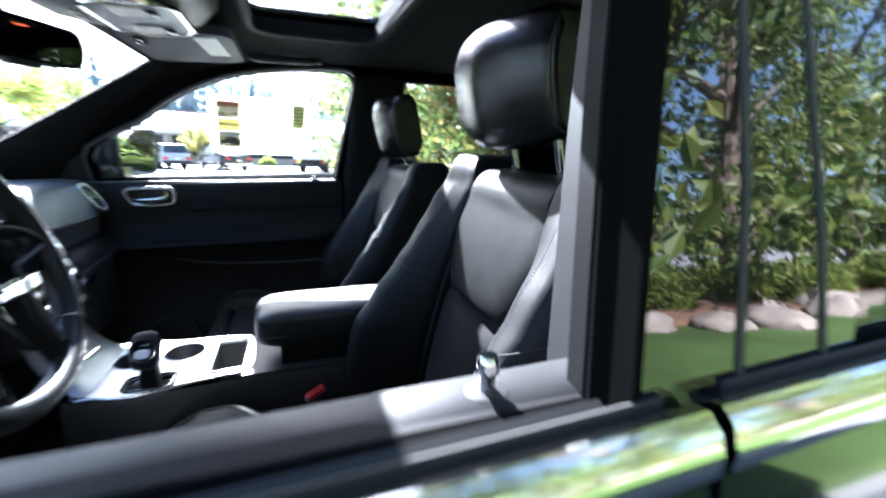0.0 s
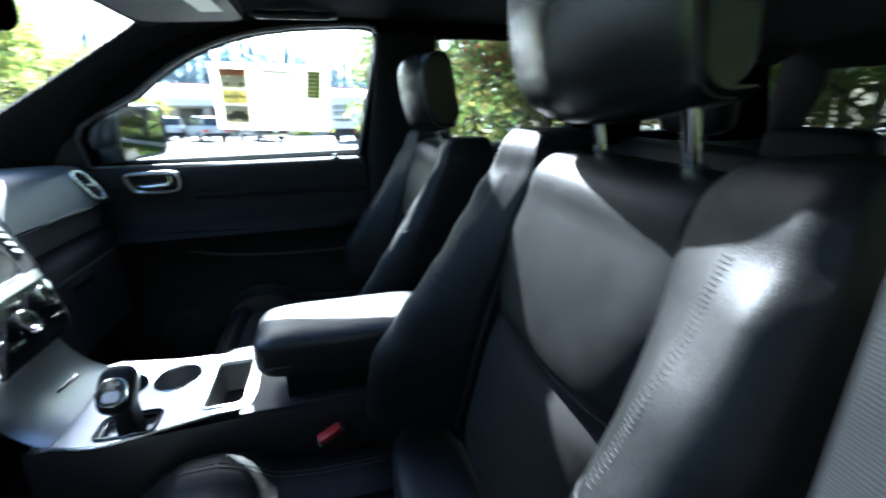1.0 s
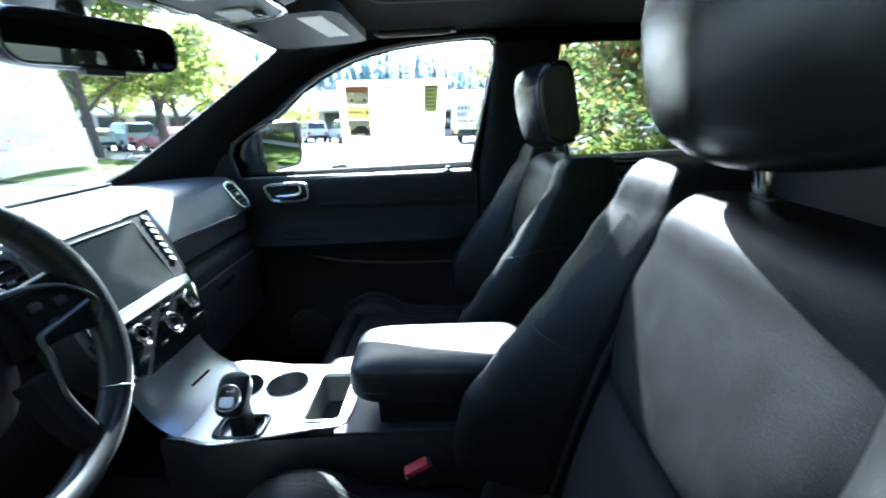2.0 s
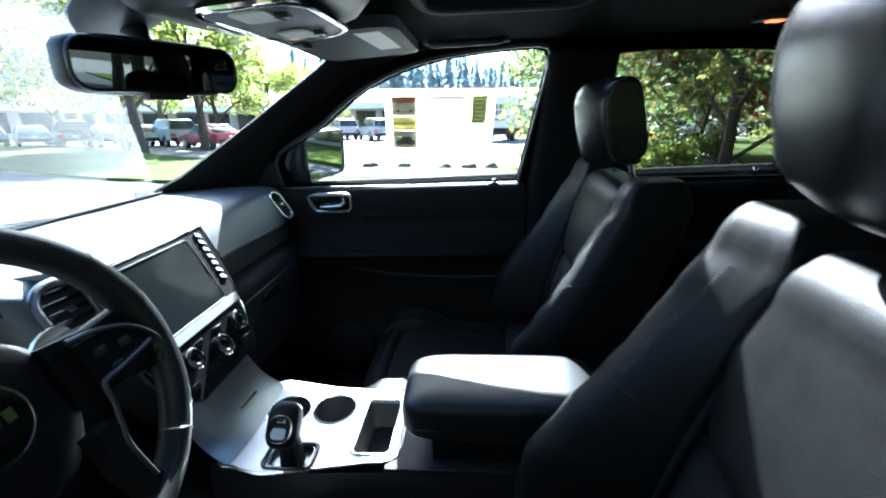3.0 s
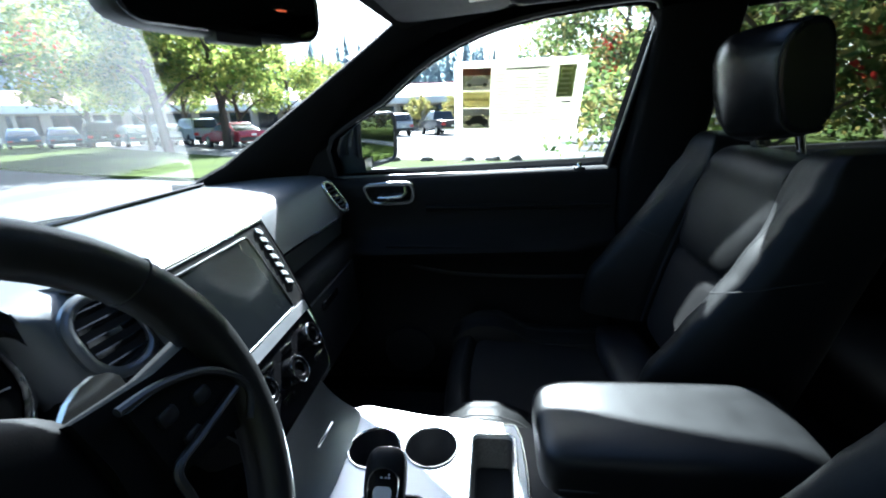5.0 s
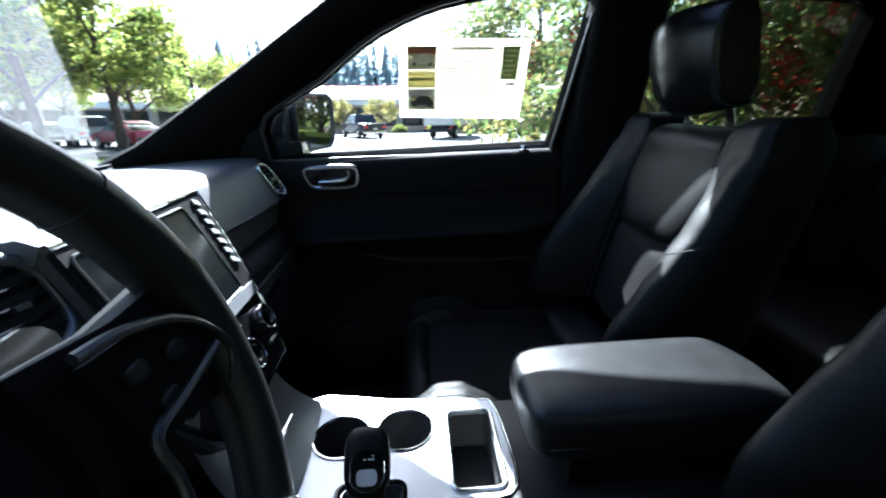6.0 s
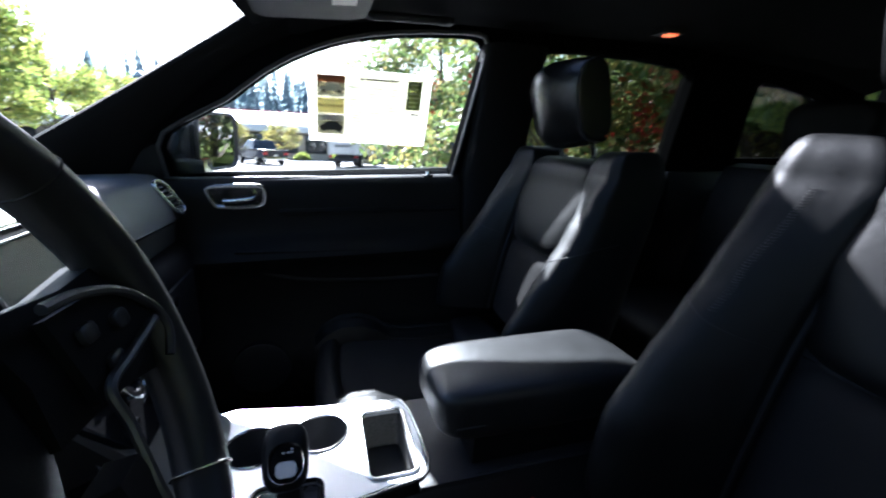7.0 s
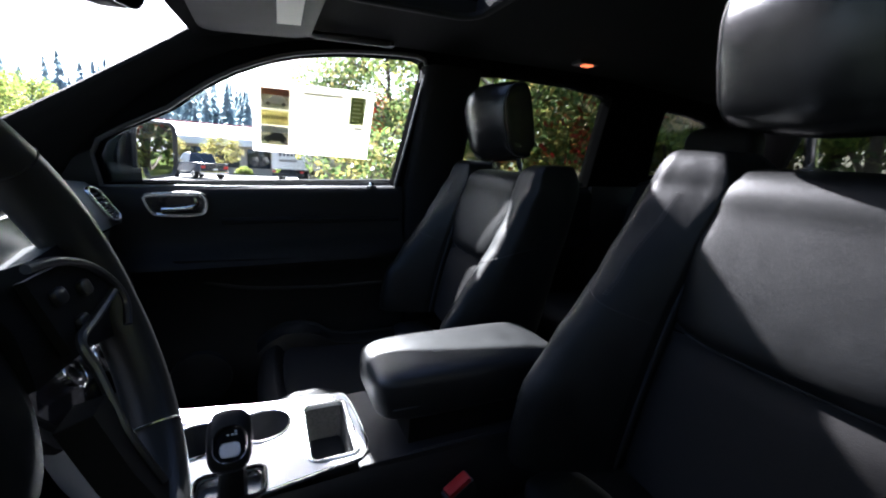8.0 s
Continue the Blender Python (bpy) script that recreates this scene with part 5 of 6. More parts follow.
for sg in (-1, 1):
    part("spoke", loft([[Vector((sg * x, y0, -0.03)), Vector((sg * x, y0, zz - 0.006)), Vector((sg * x, (y0 + y1) / 2, zz)), Vector((sg * x, y1, zz - 0.006)), Vector((sg * x, y1, -0.03))] for x, y0, y1, zz in ((0.07, -0.030, 0.046, -0.012), (0.12, -0.030, 0.042, -0.002), (0.170, -0.040, 0.048, 0.008))]), M_SOFT, sw)
    part("switch_pod", slab([(sg * 0.088, 0.034), (sg * 0.125, 0.034), (sg * 0.156, 0.020), (sg * 0.157, -0.006), (sg * 0.118, -0.024), (sg * 0.090, -0.022)], [], lambda u, v, w: Vector((u, v, -0.012 + 0.2 * (abs(u) - 0.07) + w)), 0, 0.006), M_SOFT, sw)
    for bx, by in ((0.105, 0.016), (0.130, 0.012), (0.112, -0.008)):
        part("switch", ellipsoid((sg * bx, by, -0.005 + 0.2 * (bx - 0.07)), (0.008, 0.006, 0.003), 0.6, 0.6, 14, 8), M_PLASTIC, sw)
    for trim, fat in (([(0.077, 0.042, -0.006), (0.105, 0.039, -0.004), (0.137, 0.027, -0.001), (0.158, 0.006, 0.001), (0.163, -0.014, 0.001), (0.152, -0.031, -0.002)], 0.0032),
                      ([(0.154, -0.002, 0.000), (0.113, -0.009, -0.004), (0.087, -0.014, -0.006), (0.083, -0.0365, -0.005), (0.0756, -0.060, -0.004), (0.070, -0.085, -0.003), (0.074, -0.130, -0.002)], 0.0032)):
        part("spoke_trim", tube(spline([(sg * a, b, c + 0.013) for a, b, c in trim], 5), fat, 8), M_DARKMETAL, sw, "satin silver spoke trim")
    part("lower_spoke", loft([[Vector((sg * (x - 0.016), y, -0.010)), Vector((sg * (x - 0.012), y, 0.010)), Vector((sg * (x + 0.012), y, 0.010)), Vector((sg * (x + 0.016), y, -0.010))] for x, y in ((0.06, -0.05), (0.062, -0.10), (0.075, -0.158))]), M_SOFT, sw)
    part("shift_paddle", loft([[Vector((sg * x, y0, -0.052)), Vector((sg * x, y0, -0.046)), Vector((sg * x, y1, -0.046)), Vector((sg * x, y1, -0.052))] for x, y0, y1 in ((0.080, 0.018, 0.040), (0.092, 0.014, 0.050), (0.104, 0.014, 0.055), (0.116, 0.018, 0.056), (0.125, 0.025, 0.052), (0.130, 0.034, 0.045))]), M_SATIN, sw, "satin shift paddle")
col = thing("steering_column", "black steering column shroud with stalks", "steering column", m=WM)
part("shroud", loft([spline([Vector((a, b, z)) for a, b in ((-w, -w), (w, -w), (w, w * 0.8), (-w, w * 0.8))], 4, True) for z, w in ((-0.045, 0.050), (-0.10, 0.060), (-0.30, 0.070))]), M_PLASTIC, col)
part("stalk", tube([(-0.05, 0.01, -0.07), (-0.12, 0.03, -0.065), (-0.17, 0.04, -0.06)], [0.008, 0.009, 0.011], 10), M_PLASTIC, col)

# ---- mirrors, overhead console, visors, handles ----
rvm = thing("rear_view_mirror", "black rear view mirror hanging from the windscreen", "rear view mirror", m=Matrix.Translation((-0.155, 0.001, 1.493)) @ pose(0, 0, 0, 0, 4, -20))
# local: +x towards the rear seats, y across
part("mirror_housing", ellipsoid((-0.012, 0, 0), (0.026, 0.125, 0.039), 0.42, 0.42, 36, 16), M_PLASTIC, rvm)
part("mirror_rim", frame_loft(round_rect(-0.120, -0.030, 0.120, 0.030, 0.022), lambda u, v, w: Vector((0.012 + w, u, v)), 0.005, 0.005), M_GLOSS, rvm)
part("mirror_face", slab(round_rect(-0.120, -0.030, 0.120, 0.030, 0.022), [], lambda u, v, w: Vector((0.012 + w, u, v)), 0, 0.003), shader("dim_mirror", (0.30, 0.32, 0.33), 0.01, metal=1.0, var=0.0), rvm, "dimming mirror glass")
part("mirror_tab", box((-0.01, -0.03, -0.045), (0.012, 0.03, -0.032), 0.004), M_PLASTIC, rvm)
part("mirror_arm", tube([(-0.02, 0.0, 0.02), (-0.045, 0.01, 0.045), (-0.09, 0.015, 0.075)], [0.014, 0.017, 0.02], 12), M_PLASTIC, rvm)
part("sensor_housing", loft([spline([Vector((x, y, z)) for y, z in ((-w, zt), (-w * 0.7, zt - d), (w * 0.7, zt - d), (w, zt))], 3, True) for x, w, zt, d in ((-0.14, 0.03, 0.055, 0.012), (-0.10, 0.05, 0.08, 0.035), (-0.04, 0.055, 0.105, 0.04), (0.01, 0.055, 0.115, 0.035))]), M_PLASTIC, rvm)

oh = thing("overhead_console", "dark overhead console with a pale map lamp panel and chrome edge", "overhead console")
OC = 0.03
rings = []
for x, w, zb, zt in ((-0.165, 0.06, 1.572, 1.60), (-0.13, 0.12, 1.556, 1.60), (-0.06, 0.16, 1.549, 1.62), (0.04, 0.17, 1.552, 1.63), (0.11, 0.16, 1.57, 1.65), (0.15, 0.13, 1.60, 1.66)):
    rings.append(spline([Vector((x, OC + q * w, z)) for q, z in ((-1, zt), (-0.97, (zb + zt) / 2), (-0.80, zb + 0.004), (-0.3, zb), (0.3, zb), (0.80, zb + 0.004), (0.97, (zb + zt) / 2), (1, zt))], 3, True))
part("console_shell", loft(rings), M_PLASTIC, oh, "", 60)
lens = round_rect(-0.035, OC - 0.12, 0.095, OC + 0.12, 0.045)
part("lamp_panel", slab(lens, [], lambda u, v, w: Vector((u, v, 1.5475 + 0.10 * max(0, u - 0.02) - w)), -0.004, 0.002), shader("lamp_panel_grey", (0.20, 0.205, 0.215), 0.45, var=0.06), oh, "pale grey map lamp panel")
part("panel_edge", frame_loft(lens, lambda u, v, w: Vector((u, v, 1.5475 + 0.10 * max(0, u - 0.02) - w)), 0.012, 0.006), M_CHROME, oh)
for y in (-0.07, 0.07):
    part("lamp_lens", slab(round_rect(0.0, OC + y - 0.03, 0.05, OC + y + 0.03, 0.01), [], lambda u, v, w: Vector((u, v, 1.5455 + 0.10 * max(0, u - 0.02) - w)), 0, 0.003), M_LABEL, oh)
    part("lamp_switch", box((0.055, OC + y - 0.012, 1.541), (0.072, OC + y + 0.012, 1.549), 0.003), M_GLOSS, oh)
part("sunglass_button", box((-0.075, OC - 0.02, 1.543), (-0.062, OC + 0.03, 1.551), 0.002), M_SATIN, oh)

for sgn in (1,):
    vis = thing("sun_visor", "stowed dark grey sun visor with a white warning label", "sun visor")
    tilt = lambda u, v, w: Vector((u, sgn * v, 1.562 + 0.05 * (u - 0.04) - 0.02 * (v - 0.42) + w))
    bm = slab(round_rect(-0.085, 0.225, 0.165, 0.600, 0.045), [], tilt, 0, 0.022)
    bmesh.ops.bevel(bm, geom=[e for e in bm.edges if e.is_manifold and e.calc_face_angle(0) > 0.8], offset=0.006, segments=2, affect="EDGES")
    part("visor_board", bm, M_TRIM, vis)
    part("warning_label", slab([(0.075, 0.262), (0.127, 0.262), (0.134, 0.480), (0.083, 0.482)], [], tilt, -0.0012, -0.0002), M_LABEL, vis, "white warning label")
    part("visor_clip", tube([(-0.06, sgn * 0.17, 1.575), (-0.055, sgn * 0.20, 1.562), (-0.05, sgn * 0.24, 1.572)], 0.006, 8), M_PLASTIC, vis)
    part("visor_light_clip", box((-0.055, sgn * 0.30 - 0.03, 1.551), (-0.035, sgn * 0.30 + 0.03, 1.560), 0.003), M_GLOSS, vis)
    gh = thing("grab_handle", "black folding grab handle on the roof rail", "grab handle")
    part("grip", tube(spline([(0.185, sgn * 0.685, 1.603), (0.195, sgn * 0.655, 1.590), (0.235, sgn * 0.640, 1.588), (0.345, sgn * 0.640, 1.590), (0.385, sgn * 0.655, 1.594), (0.395, sgn * 0.685, 1.607)], 5), 0.010, 10), M_PLASTIC, gh)
    for x in (0.185, 0.395):
        part("pivot", box((x - 0.018, min(sgn * 0.665, sgn * 0.705), 1.592), (x + 0.018, max(sgn * 0.665, sgn * 0.705), 1.625), 0.006), M_PLASTIC, gh)
M_LAMPRED = shader("amber_lens", (0.75, 0.12, 0.05), 0.3)
M_LAMPRED.node_tree.nodes["Principled BSDF"].inputs["Emission Color"].default_value = (1.0, 0.16, 0.05, 1)
M_LAMPRED.node_tree.nodes["Principled BSDF"].inputs["Emission Strength"].default_value = 0.25
lampr = thing("courtesy_lamp", "small red-lit courtesy lamp on the roof rail", "courtesy lamp")
part("lamp_base", box((1.020, 0.575, 1.602), (1.100, 0.625, 1.640), 0.006), M_PLASTIC, lampr)
part("lamp_lens", box((1.044, 0.580, 1.598), (1.078, 0.606, 1.603), 0.002), M_LAMPRED, lampr, "glowing red lamp lens")

# passenger door mirror
dm = thing("door_mirror", "black door mirror outside the passenger window", "door mirror")
mm = Matrix.Translation((-0.268, 0.985, 1.265)) @ pose(0, 0, 0, 0, 3, -16)
part("mirror_shell", ellipsoid((0, 0, 0), (0.066, 0.128, 0.092), 0.42, 0.5, 36, 18), M_PAINT, dm).data.transform(mm @ Matrix.Translation((-0.063, -0.014, 0)))
loopm = round_rect(-0.128, -0.078, 0.100, 0.080, 0.035)
part("mirror_surround", frame_loft(loopm, lambda u, v, w: mm @ Vector((0.004 + w, u, v)), 0.010, 0.010), M_PLASTIC, dm)
part("mirror_glass", slab(loopm, [], lambda u, v, w: mm @ Vector((0.004 + w, u, v)), 0, 0.003), M_MIRROR, dm, "door mirror glass")
part("mirror_foot", loft([[Vector((x, y, z)) for x, z in ((-0.40, 1.175), (-0.28, 1.175), (-0.28, 1.215), (-0.40, 1.225))] for y in (0.832, 0.87, 0.93)]), M_PAINT, dm)

# paper sheet inside the passenger window
sh = thing("window_sheet", "printed cream sale sheet taped inside the window", "paper sheet")
A, B, C0 = Vector((0.022, 0, 1.476)), Vector((0.380, 0, 1.470)), Vector((0.014, 0, 1.277))


def sheet(u, v, w=0.0):
    """u across from the front edge, v down, both 0 to 1."""
    x = A.x + (B.x - A.x) * u + (C0.x - A.x) * v - 0.012 * u * v
    z = A.z + (B.z - A.z) * u + (C0.z - A.z) * v - 0.008 * u * v
    return Vector((x, side_y(z) - 0.0035 - w, z))


def sheet_rect(u0, v0, u1, v1, w0, w1):
    return slab([(u0, v0), (u1, v0), (u1, v1), (u0, v1)], [], sheet, w0, w1)


part("paper", sheet_rect(0, 0, 1, 1, 0, 0.0008), M_PAPERWHITE, sh)
part("print_area", sheet_rect(0.06, 0.08, 0.94, 0.90, 0.0009, 0.0011), M_PAPER, sh)
for v0, v1, top in ((0.09, 0.37, M_INKRED), (0.62, 0.89, M_PAPERWHITE)):
    ph = part("photo", sheet_rect(0.065, v0, 0.285, v1, 0.0012, 0.0014), M_INKGREY, sh, "printed picture of a car")
    part("photo_top", sheet_rect(0.066, v0 + 0.003, 0.284, v0 + 0.09, 0.0015, 0.0016), top, ph)
    carloop = [(0.085, v0 + 0.21), (0.09, v0 + 0.16), (0.125, v0 + 0.145), (0.155, v0 + 0.09), (0.225, v0 + 0.09), (0.255, v0 + 0.14), (0.272, v0 + 0.16), (0.272, v0 + 0.21)]
    part("photo_car", slab(carloop, [], sheet, 0.0016, 0.0017), M_PAPERWHITE if v0 < 0.3 else M_INKDARK, ph)
    for u in (0.12, 0.24):
        part("photo_wheel", slab(ring_xy(u, v0 + 0.215, 0.016, 12, 0.026), [], sheet, 0.0018, 0.0019), M_INKDARK, ph)
part("gold_panel", sheet_rect(0.065, 0.39, 0.285, 0.60, 0.0012, 0.0014), M_INKGOLD, sh)
for k in range(9):
    u0 = 0.078 + 0.022 * k
    part("gold_panel_mark", sheet_rect(u0, 0.475, u0 + 0.016, 0.515, 0.0015, 0.0016), M_INKOLIVE, sh)
part("green_panel", sheet_rect(0.80, 0.09, 0.925, 0.49, 0.0012, 0.0014), M_INKGREEN, sh)
for k in range(6):
    part("panel_line", sheet_rect(0.82, 0.13 + 0.06 * k, 0.905 - 0.01 * (k % 3), 0.15 + 0.06 * k, 0.0015, 0.0016), M_PAPER, sh)
part("print_line", sheet_rect(0.40, 0.10, 0.72, 0.13, 0.0012, 0.0014), M_INKGREY, sh)
rl = random.Random(4)
for c in range(3):
    for k in range(13):
        if rl.random() < 0.85:
            u0 = 0.32 + 0.155 * c
            part("print_line", sheet_rect(u0, 0.18 + 0.042 * k, u0 + rl.uniform(0.08, 0.135), 0.193 + 0.042 * k, 0.0012, 0.0014), M_INKGREY, sh)
part("print_line", sheet_rect(0.32, 0.78, 0.90, 0.79, 0.0012, 0.0014), M_INKGREY, sh)
part("print_line", sheet_rect(0.85, 0.54, 0.92, 0.56, 0.0012, 0.0014), M_INKDARK, sh)


# ---- the land outside ----
def on_land(x, y, turn=0.0, z=0.0):
    return LAND @ pose(x, y, z, 0, 0, turn)


def polar(az, d):
    return d * math.sin(radians(az)), d * math.cos(radians(az))


ground = thing("ground", "pale sunlit asphalt of the road and car park", "ground", kind="structure", m=LAND)
bm = bmesh.new()
bm_loft(bm, [[Vector((x, y, 0)) for y in (-900, -200, -60, -20, 0, 20, 60, 200, 900)] for x in (-900, -200, -60, -20, 0, 20, 60, 200, 900)], False, False)
part("asphalt", bm, M_ASPHALT, ground)


def patch(name, loop, h, mat, label, category):
    g = thing(name, label, category, kind="structure", m=LAND)
    part(name + "_top", slab(loop, [], lambda u, v, w: Vector((u, v, w)), min(0.0, h - 0.05), h), mat, g)
    return g


patch("road", [(60, 7.9), (12, 8.1), (0, 8.5), (-8, 11.2), (-20.5, 18.9), (-34, 24.4), (-80, 39.9), (-80, 30), (-34, 12), (-20, 4), (-12, -2.0), (0, -2.0), (60, -2.4)], 0.012, M_ROAD, "grey asphalt road under the car", "road")
lawn_a = [(12, 8.2), (0, 8.6), (-7, 9.1), (-10, 9.9), (-13, 11.1), (-17, 12.6), (-34, 19.5), (-80, 37), (-80, 52), (-34, 30), (-26, 25.6), (-17, 19.8), (-8, 14.0), (0, 12.5), (12, 12.3), (13, 10)]
patch("lawn_strip", lawn_a, 0.10, M_GRASS, "sunlit green lawn strip beside the road", "lawn")
path_loop = [(12, 9.05), (0, 9.15), (-5, 10.3), (-5.6, 11.1), (0, 9.85), (12, 9.75)]
patch("path", path_loop, 0.13, M_CONCRETE, "pale concrete path across the lawn", "path")
patch("rear_lawn", [(6, 6.5), (14, 6.0), (60, 8), (70, 30), (46, 33), (26, 37), (19, 33), (13, 24), (9, 14)], 0.10, M_GRASS, "green lawn under trees", "lawn")
patch("garden_lawn", [(-30, -2.2), (-1, -2.1), (8, -2.2), (30, -2.6), (30, -40), (-30, -40)], 0.08, M_GARDENGRASS, "green garden lawn beside the car", "lawn")
patch("garden_bed", [(-4, -6.5), (3, -6.2), (8, -5.6), (14, -5.8), (24, -6), (24, -16), (-4, -16)], 0.16, M_MULCH, "reddish bark mulch garden bed", "garden bed")


def rock_mesh(seed, sx, sy, sz):
    r = random.Random(seed)
    bm = bmesh.new()
    bmesh.ops.create_icosphere(bm, subdivisions=3, radius=1.0)
    off = Vector((r.uniform(0, 50), r.uniform(0, 50), r.uniform(0, 50)))
    for v in bm.verts:
        k = 1 + 0.35 * noise.noise(v.co * 1.1 + off) + 0.12 * noise.noise(v.co * 3.1 + off)
        v.co = Vector((v.co.x * sx * k, v.co.y * sy * k, max(-0.15, v.co.z) * sz * k))
    return bm


def rock(x, y, seed, sx, sy, sz, z=0.1):
    ob = part("rock", rock_mesh(seed, sx, sy, sz), M_ROCK)
    ob.matrix_world = on_land(x, y, seed * 37 % 180, z)
    tagged(ob, "rough weathered grey-brown boulder on the ground", "rock", group="garden rocks")


rr = random.Random(11)
for i in range(15):
    rock(1.2 + i * 0.85 + rr.uniform(-0.2, 0.2), -5.4 + rr.uniform(-0.5, 0.3), i + 1, rr.uniform(0.25, 0.6), rr.uniform(0.2, 0.4), rr.uniform(0.14, 0.30))
for i, (az, d) in enumerate(((-13, 13.3), (-8.5, 13.0), (-3, 12.7), (0.5, 12.6), (3.5, 12.6))):
    x, y = polar(az, d)
    rock(x, y - 0.4, 40 + i, rr.uniform(0.18, 0.35), 0.2, 0.14)


def leaf_mesh(name, pts, size, seed, mat, parent, label="", droop=0.0):
    """Many small folded leaves: pts (n, 3)."""
    g = np.random.default_rng(seed)
    n = len(pts)
    a = g.normal(size=(n, 3))
    a /= np.linalg.norm(a, axis=1)[:, None]
    b = np.cross(a, g.normal(size=(n, 3)))
    b /= np.linalg.norm(b, axis=1)[:, None]
    s = size * g.uniform(0.6, 1.3, (n, 1))
    fold = np.cross(a, b) * s * 0.18
    v = np.empty((n, 4, 3))
    v[:, 0] = pts - a * s
    v[:, 1] = pts + b * s * 0.55 + fold
    v[:, 2] = pts + a * s
    v[:, 3] = pts - b * s * 0.55 + fold
    me = bpy.data.meshes.new(name)
    idx = np.arange(n * 4).reshape(n, 4)
    me.from_pydata(v.reshape(-1, 3).tolist(), [], idx.tolist())
    me.materials.append(mat)
    ob = new(name, me)
    ob.parent = parent
    if label:
        ob["label"] = label
    return ob


def tree(name, label, height, spread, leaf_mat, seed, leaves=7000, leaf=0.13, clear=0.28, accents=None, group="", limbs=9, trunk=None):
    r = random.Random(seed)
    g = np.random.default_rng(seed)
    t = thing(name, label, "tree", group=group)
    bm = bmesh.new()
    tr = trunk or height * 0.018
    top = Vector((r.uniform(-0.4, 0.4), r.uniform(-0.4, 0.4), height * 0.8))
    line = spline([(0, 0, -0.2), (r.uniform(-0.15, 0.15), r.uniform(-0.15, 0.15), height * 0.2), (r.uniform(-0.3, 0.3), r.uniform(-0.3, 0.3), height * 0.5), top], 5)
    bm_tube(bm, line, [tr * 1.5 * (1 - 0.85 * i / (len(line) - 1)) for i in range(len(line))], 9)
    ends = []
    for k in range(limbs):
        h = clear + (0.72 - clear) * k / limbs
        base = line[min(len(line) - 1, int(h / 0.8 * (len(line) - 1)))]
        a = k * 2.4 + r.uniform(-0.4, 0.4)
        rad = spread * (1 - 0.45 * max(0, (h - 0.35) / 0.65)) * r.uniform(0.7, 1.0)
        end = base + Vector((math.cos(a) * rad, math.sin(a) * rad, height * r.uniform(0.10, 0.24)))
        mid = base.lerp(end, 0.5) + Vector((0, 0, height * 0.05))
        ln = spline([base, mid, end], 4)
        bm_tube(bm, ln, [tr * 0.55 * (1 - 0.8 * i / (len(ln) - 1)) for i in range(len(ln))], 6)
        ends += [(mid, 0.30), (base.lerp(end, 0.75) + Vector((0, 0, height * 0.03)), 0.34), (end, 0.34)]
        for q in range(2):
            sub = mid + Vector((math.cos(a + r.uniform(-1, 1)) * rad * 0.5, math.sin(a + r.uniform(-1, 1)) * rad * 0.5, height * r.uniform(0.0, 0.12)))
            bm_tube(bm, [mid, mid.lerp(sub, 0.6) + Vector((0, 0, 0.1)), sub], [tr * 0.28, tr * 0.18, tr * 0.07], 5)
            ends.append((sub, 0.32))
    ends += [(top + Vector((0, 0, height * 0.06)), 0.3), (top, 0.3), (top + Vector((0, 0, height * 0.14)), 0.2)]
    part("trunk", bm, M_BARK, t)
    w = np.array([e[1] for e in ends])
    which = g.choice(len(ends), leaves, p=w / w.sum())
    c = np.array([tuple(e[0]) for e in ends])[which]
    d = g.normal(size=(leaves, 3))
    d /= np.linalg.norm(d, axis=1)[:, None]
    rad = (g.uniform(0, 1, (leaves, 1)) ** 0.45) * spread * 0.34 * w[which][:, None] / 0.32
    pts = c + d * rad * np.array([1, 1, 0.72])
    # gaps between the sprays
    keep = np.array([noise.noise(Vector(p) * (2.2 / max(1, spread * 0.28))) > -0.20 for p in pts])
    pts = pts[keep]
    crown = leaf_mesh("crown", pts, leaf, seed, leaf_mat, t)
    if accents:
        mat2, share, level = accents
        high = sorted(range(len(ends)), key=lambda i: abs(ends[i][0].z - level * height))[:max(2, len(ends) // 3)]
        k = g.choice(high, max(1, int(len(ends) * share)), replace=False)
        cc = np.array([tuple(ends[i][0]) for i in k])
        m2 = g.choice(len(k), int(leaves * share * 0.8))
        d = g.normal(size=(len(m2), 3))
        d /= np.linalg.norm(d, axis=1)[:, None]
        leaf_mesh("autumn_spray", cc[m2] + d * (g.uniform(0, 1, (len(m2), 1)) ** 0.5) * spread * 0.26, leaf, seed + 1, mat2, t, "red autumn leaves")
    return t


young_maple = tree("green_maple", "tall green maple with a few red leaves", 11.0, 5.0, M_MAPLE, 14, 17000, 0.13, 0.26, (M_REDLEAF, 0.07, 0.46))
young_maple.matrix_world = on_land(*polar(16.0, 25), 20)
maple = tree("maple_tree", "tall maple with green leaves turning red", 11.0, 5.2, M_MAPLE, 3, 19000, 0.13, 0.05, (M_REDLEAF, 0.035, 0.33), "maples", 12, 0.13)
maple.matrix_world = on_land(*polar(31, 15.0), 200)
copy_thing(maple, on_land(*polar(41, 19.0), 90))
copy_thing(maple, on_land(*polar(53, 15.0), 300))
copy_thing(young_maple, on_land(*polar(-56, 27), 150))
copy_thing(young_maple, on_land(*polar(-70, 24), 30))
green = tree("street_tree", "slender green street tree in full leaf", 8.0, 3.2, M_LEAVES, 8, 9000, 0.12, 0.30, None, "street trees")
green.matrix_world = on_land(*polar(-31.5, 33), 0)
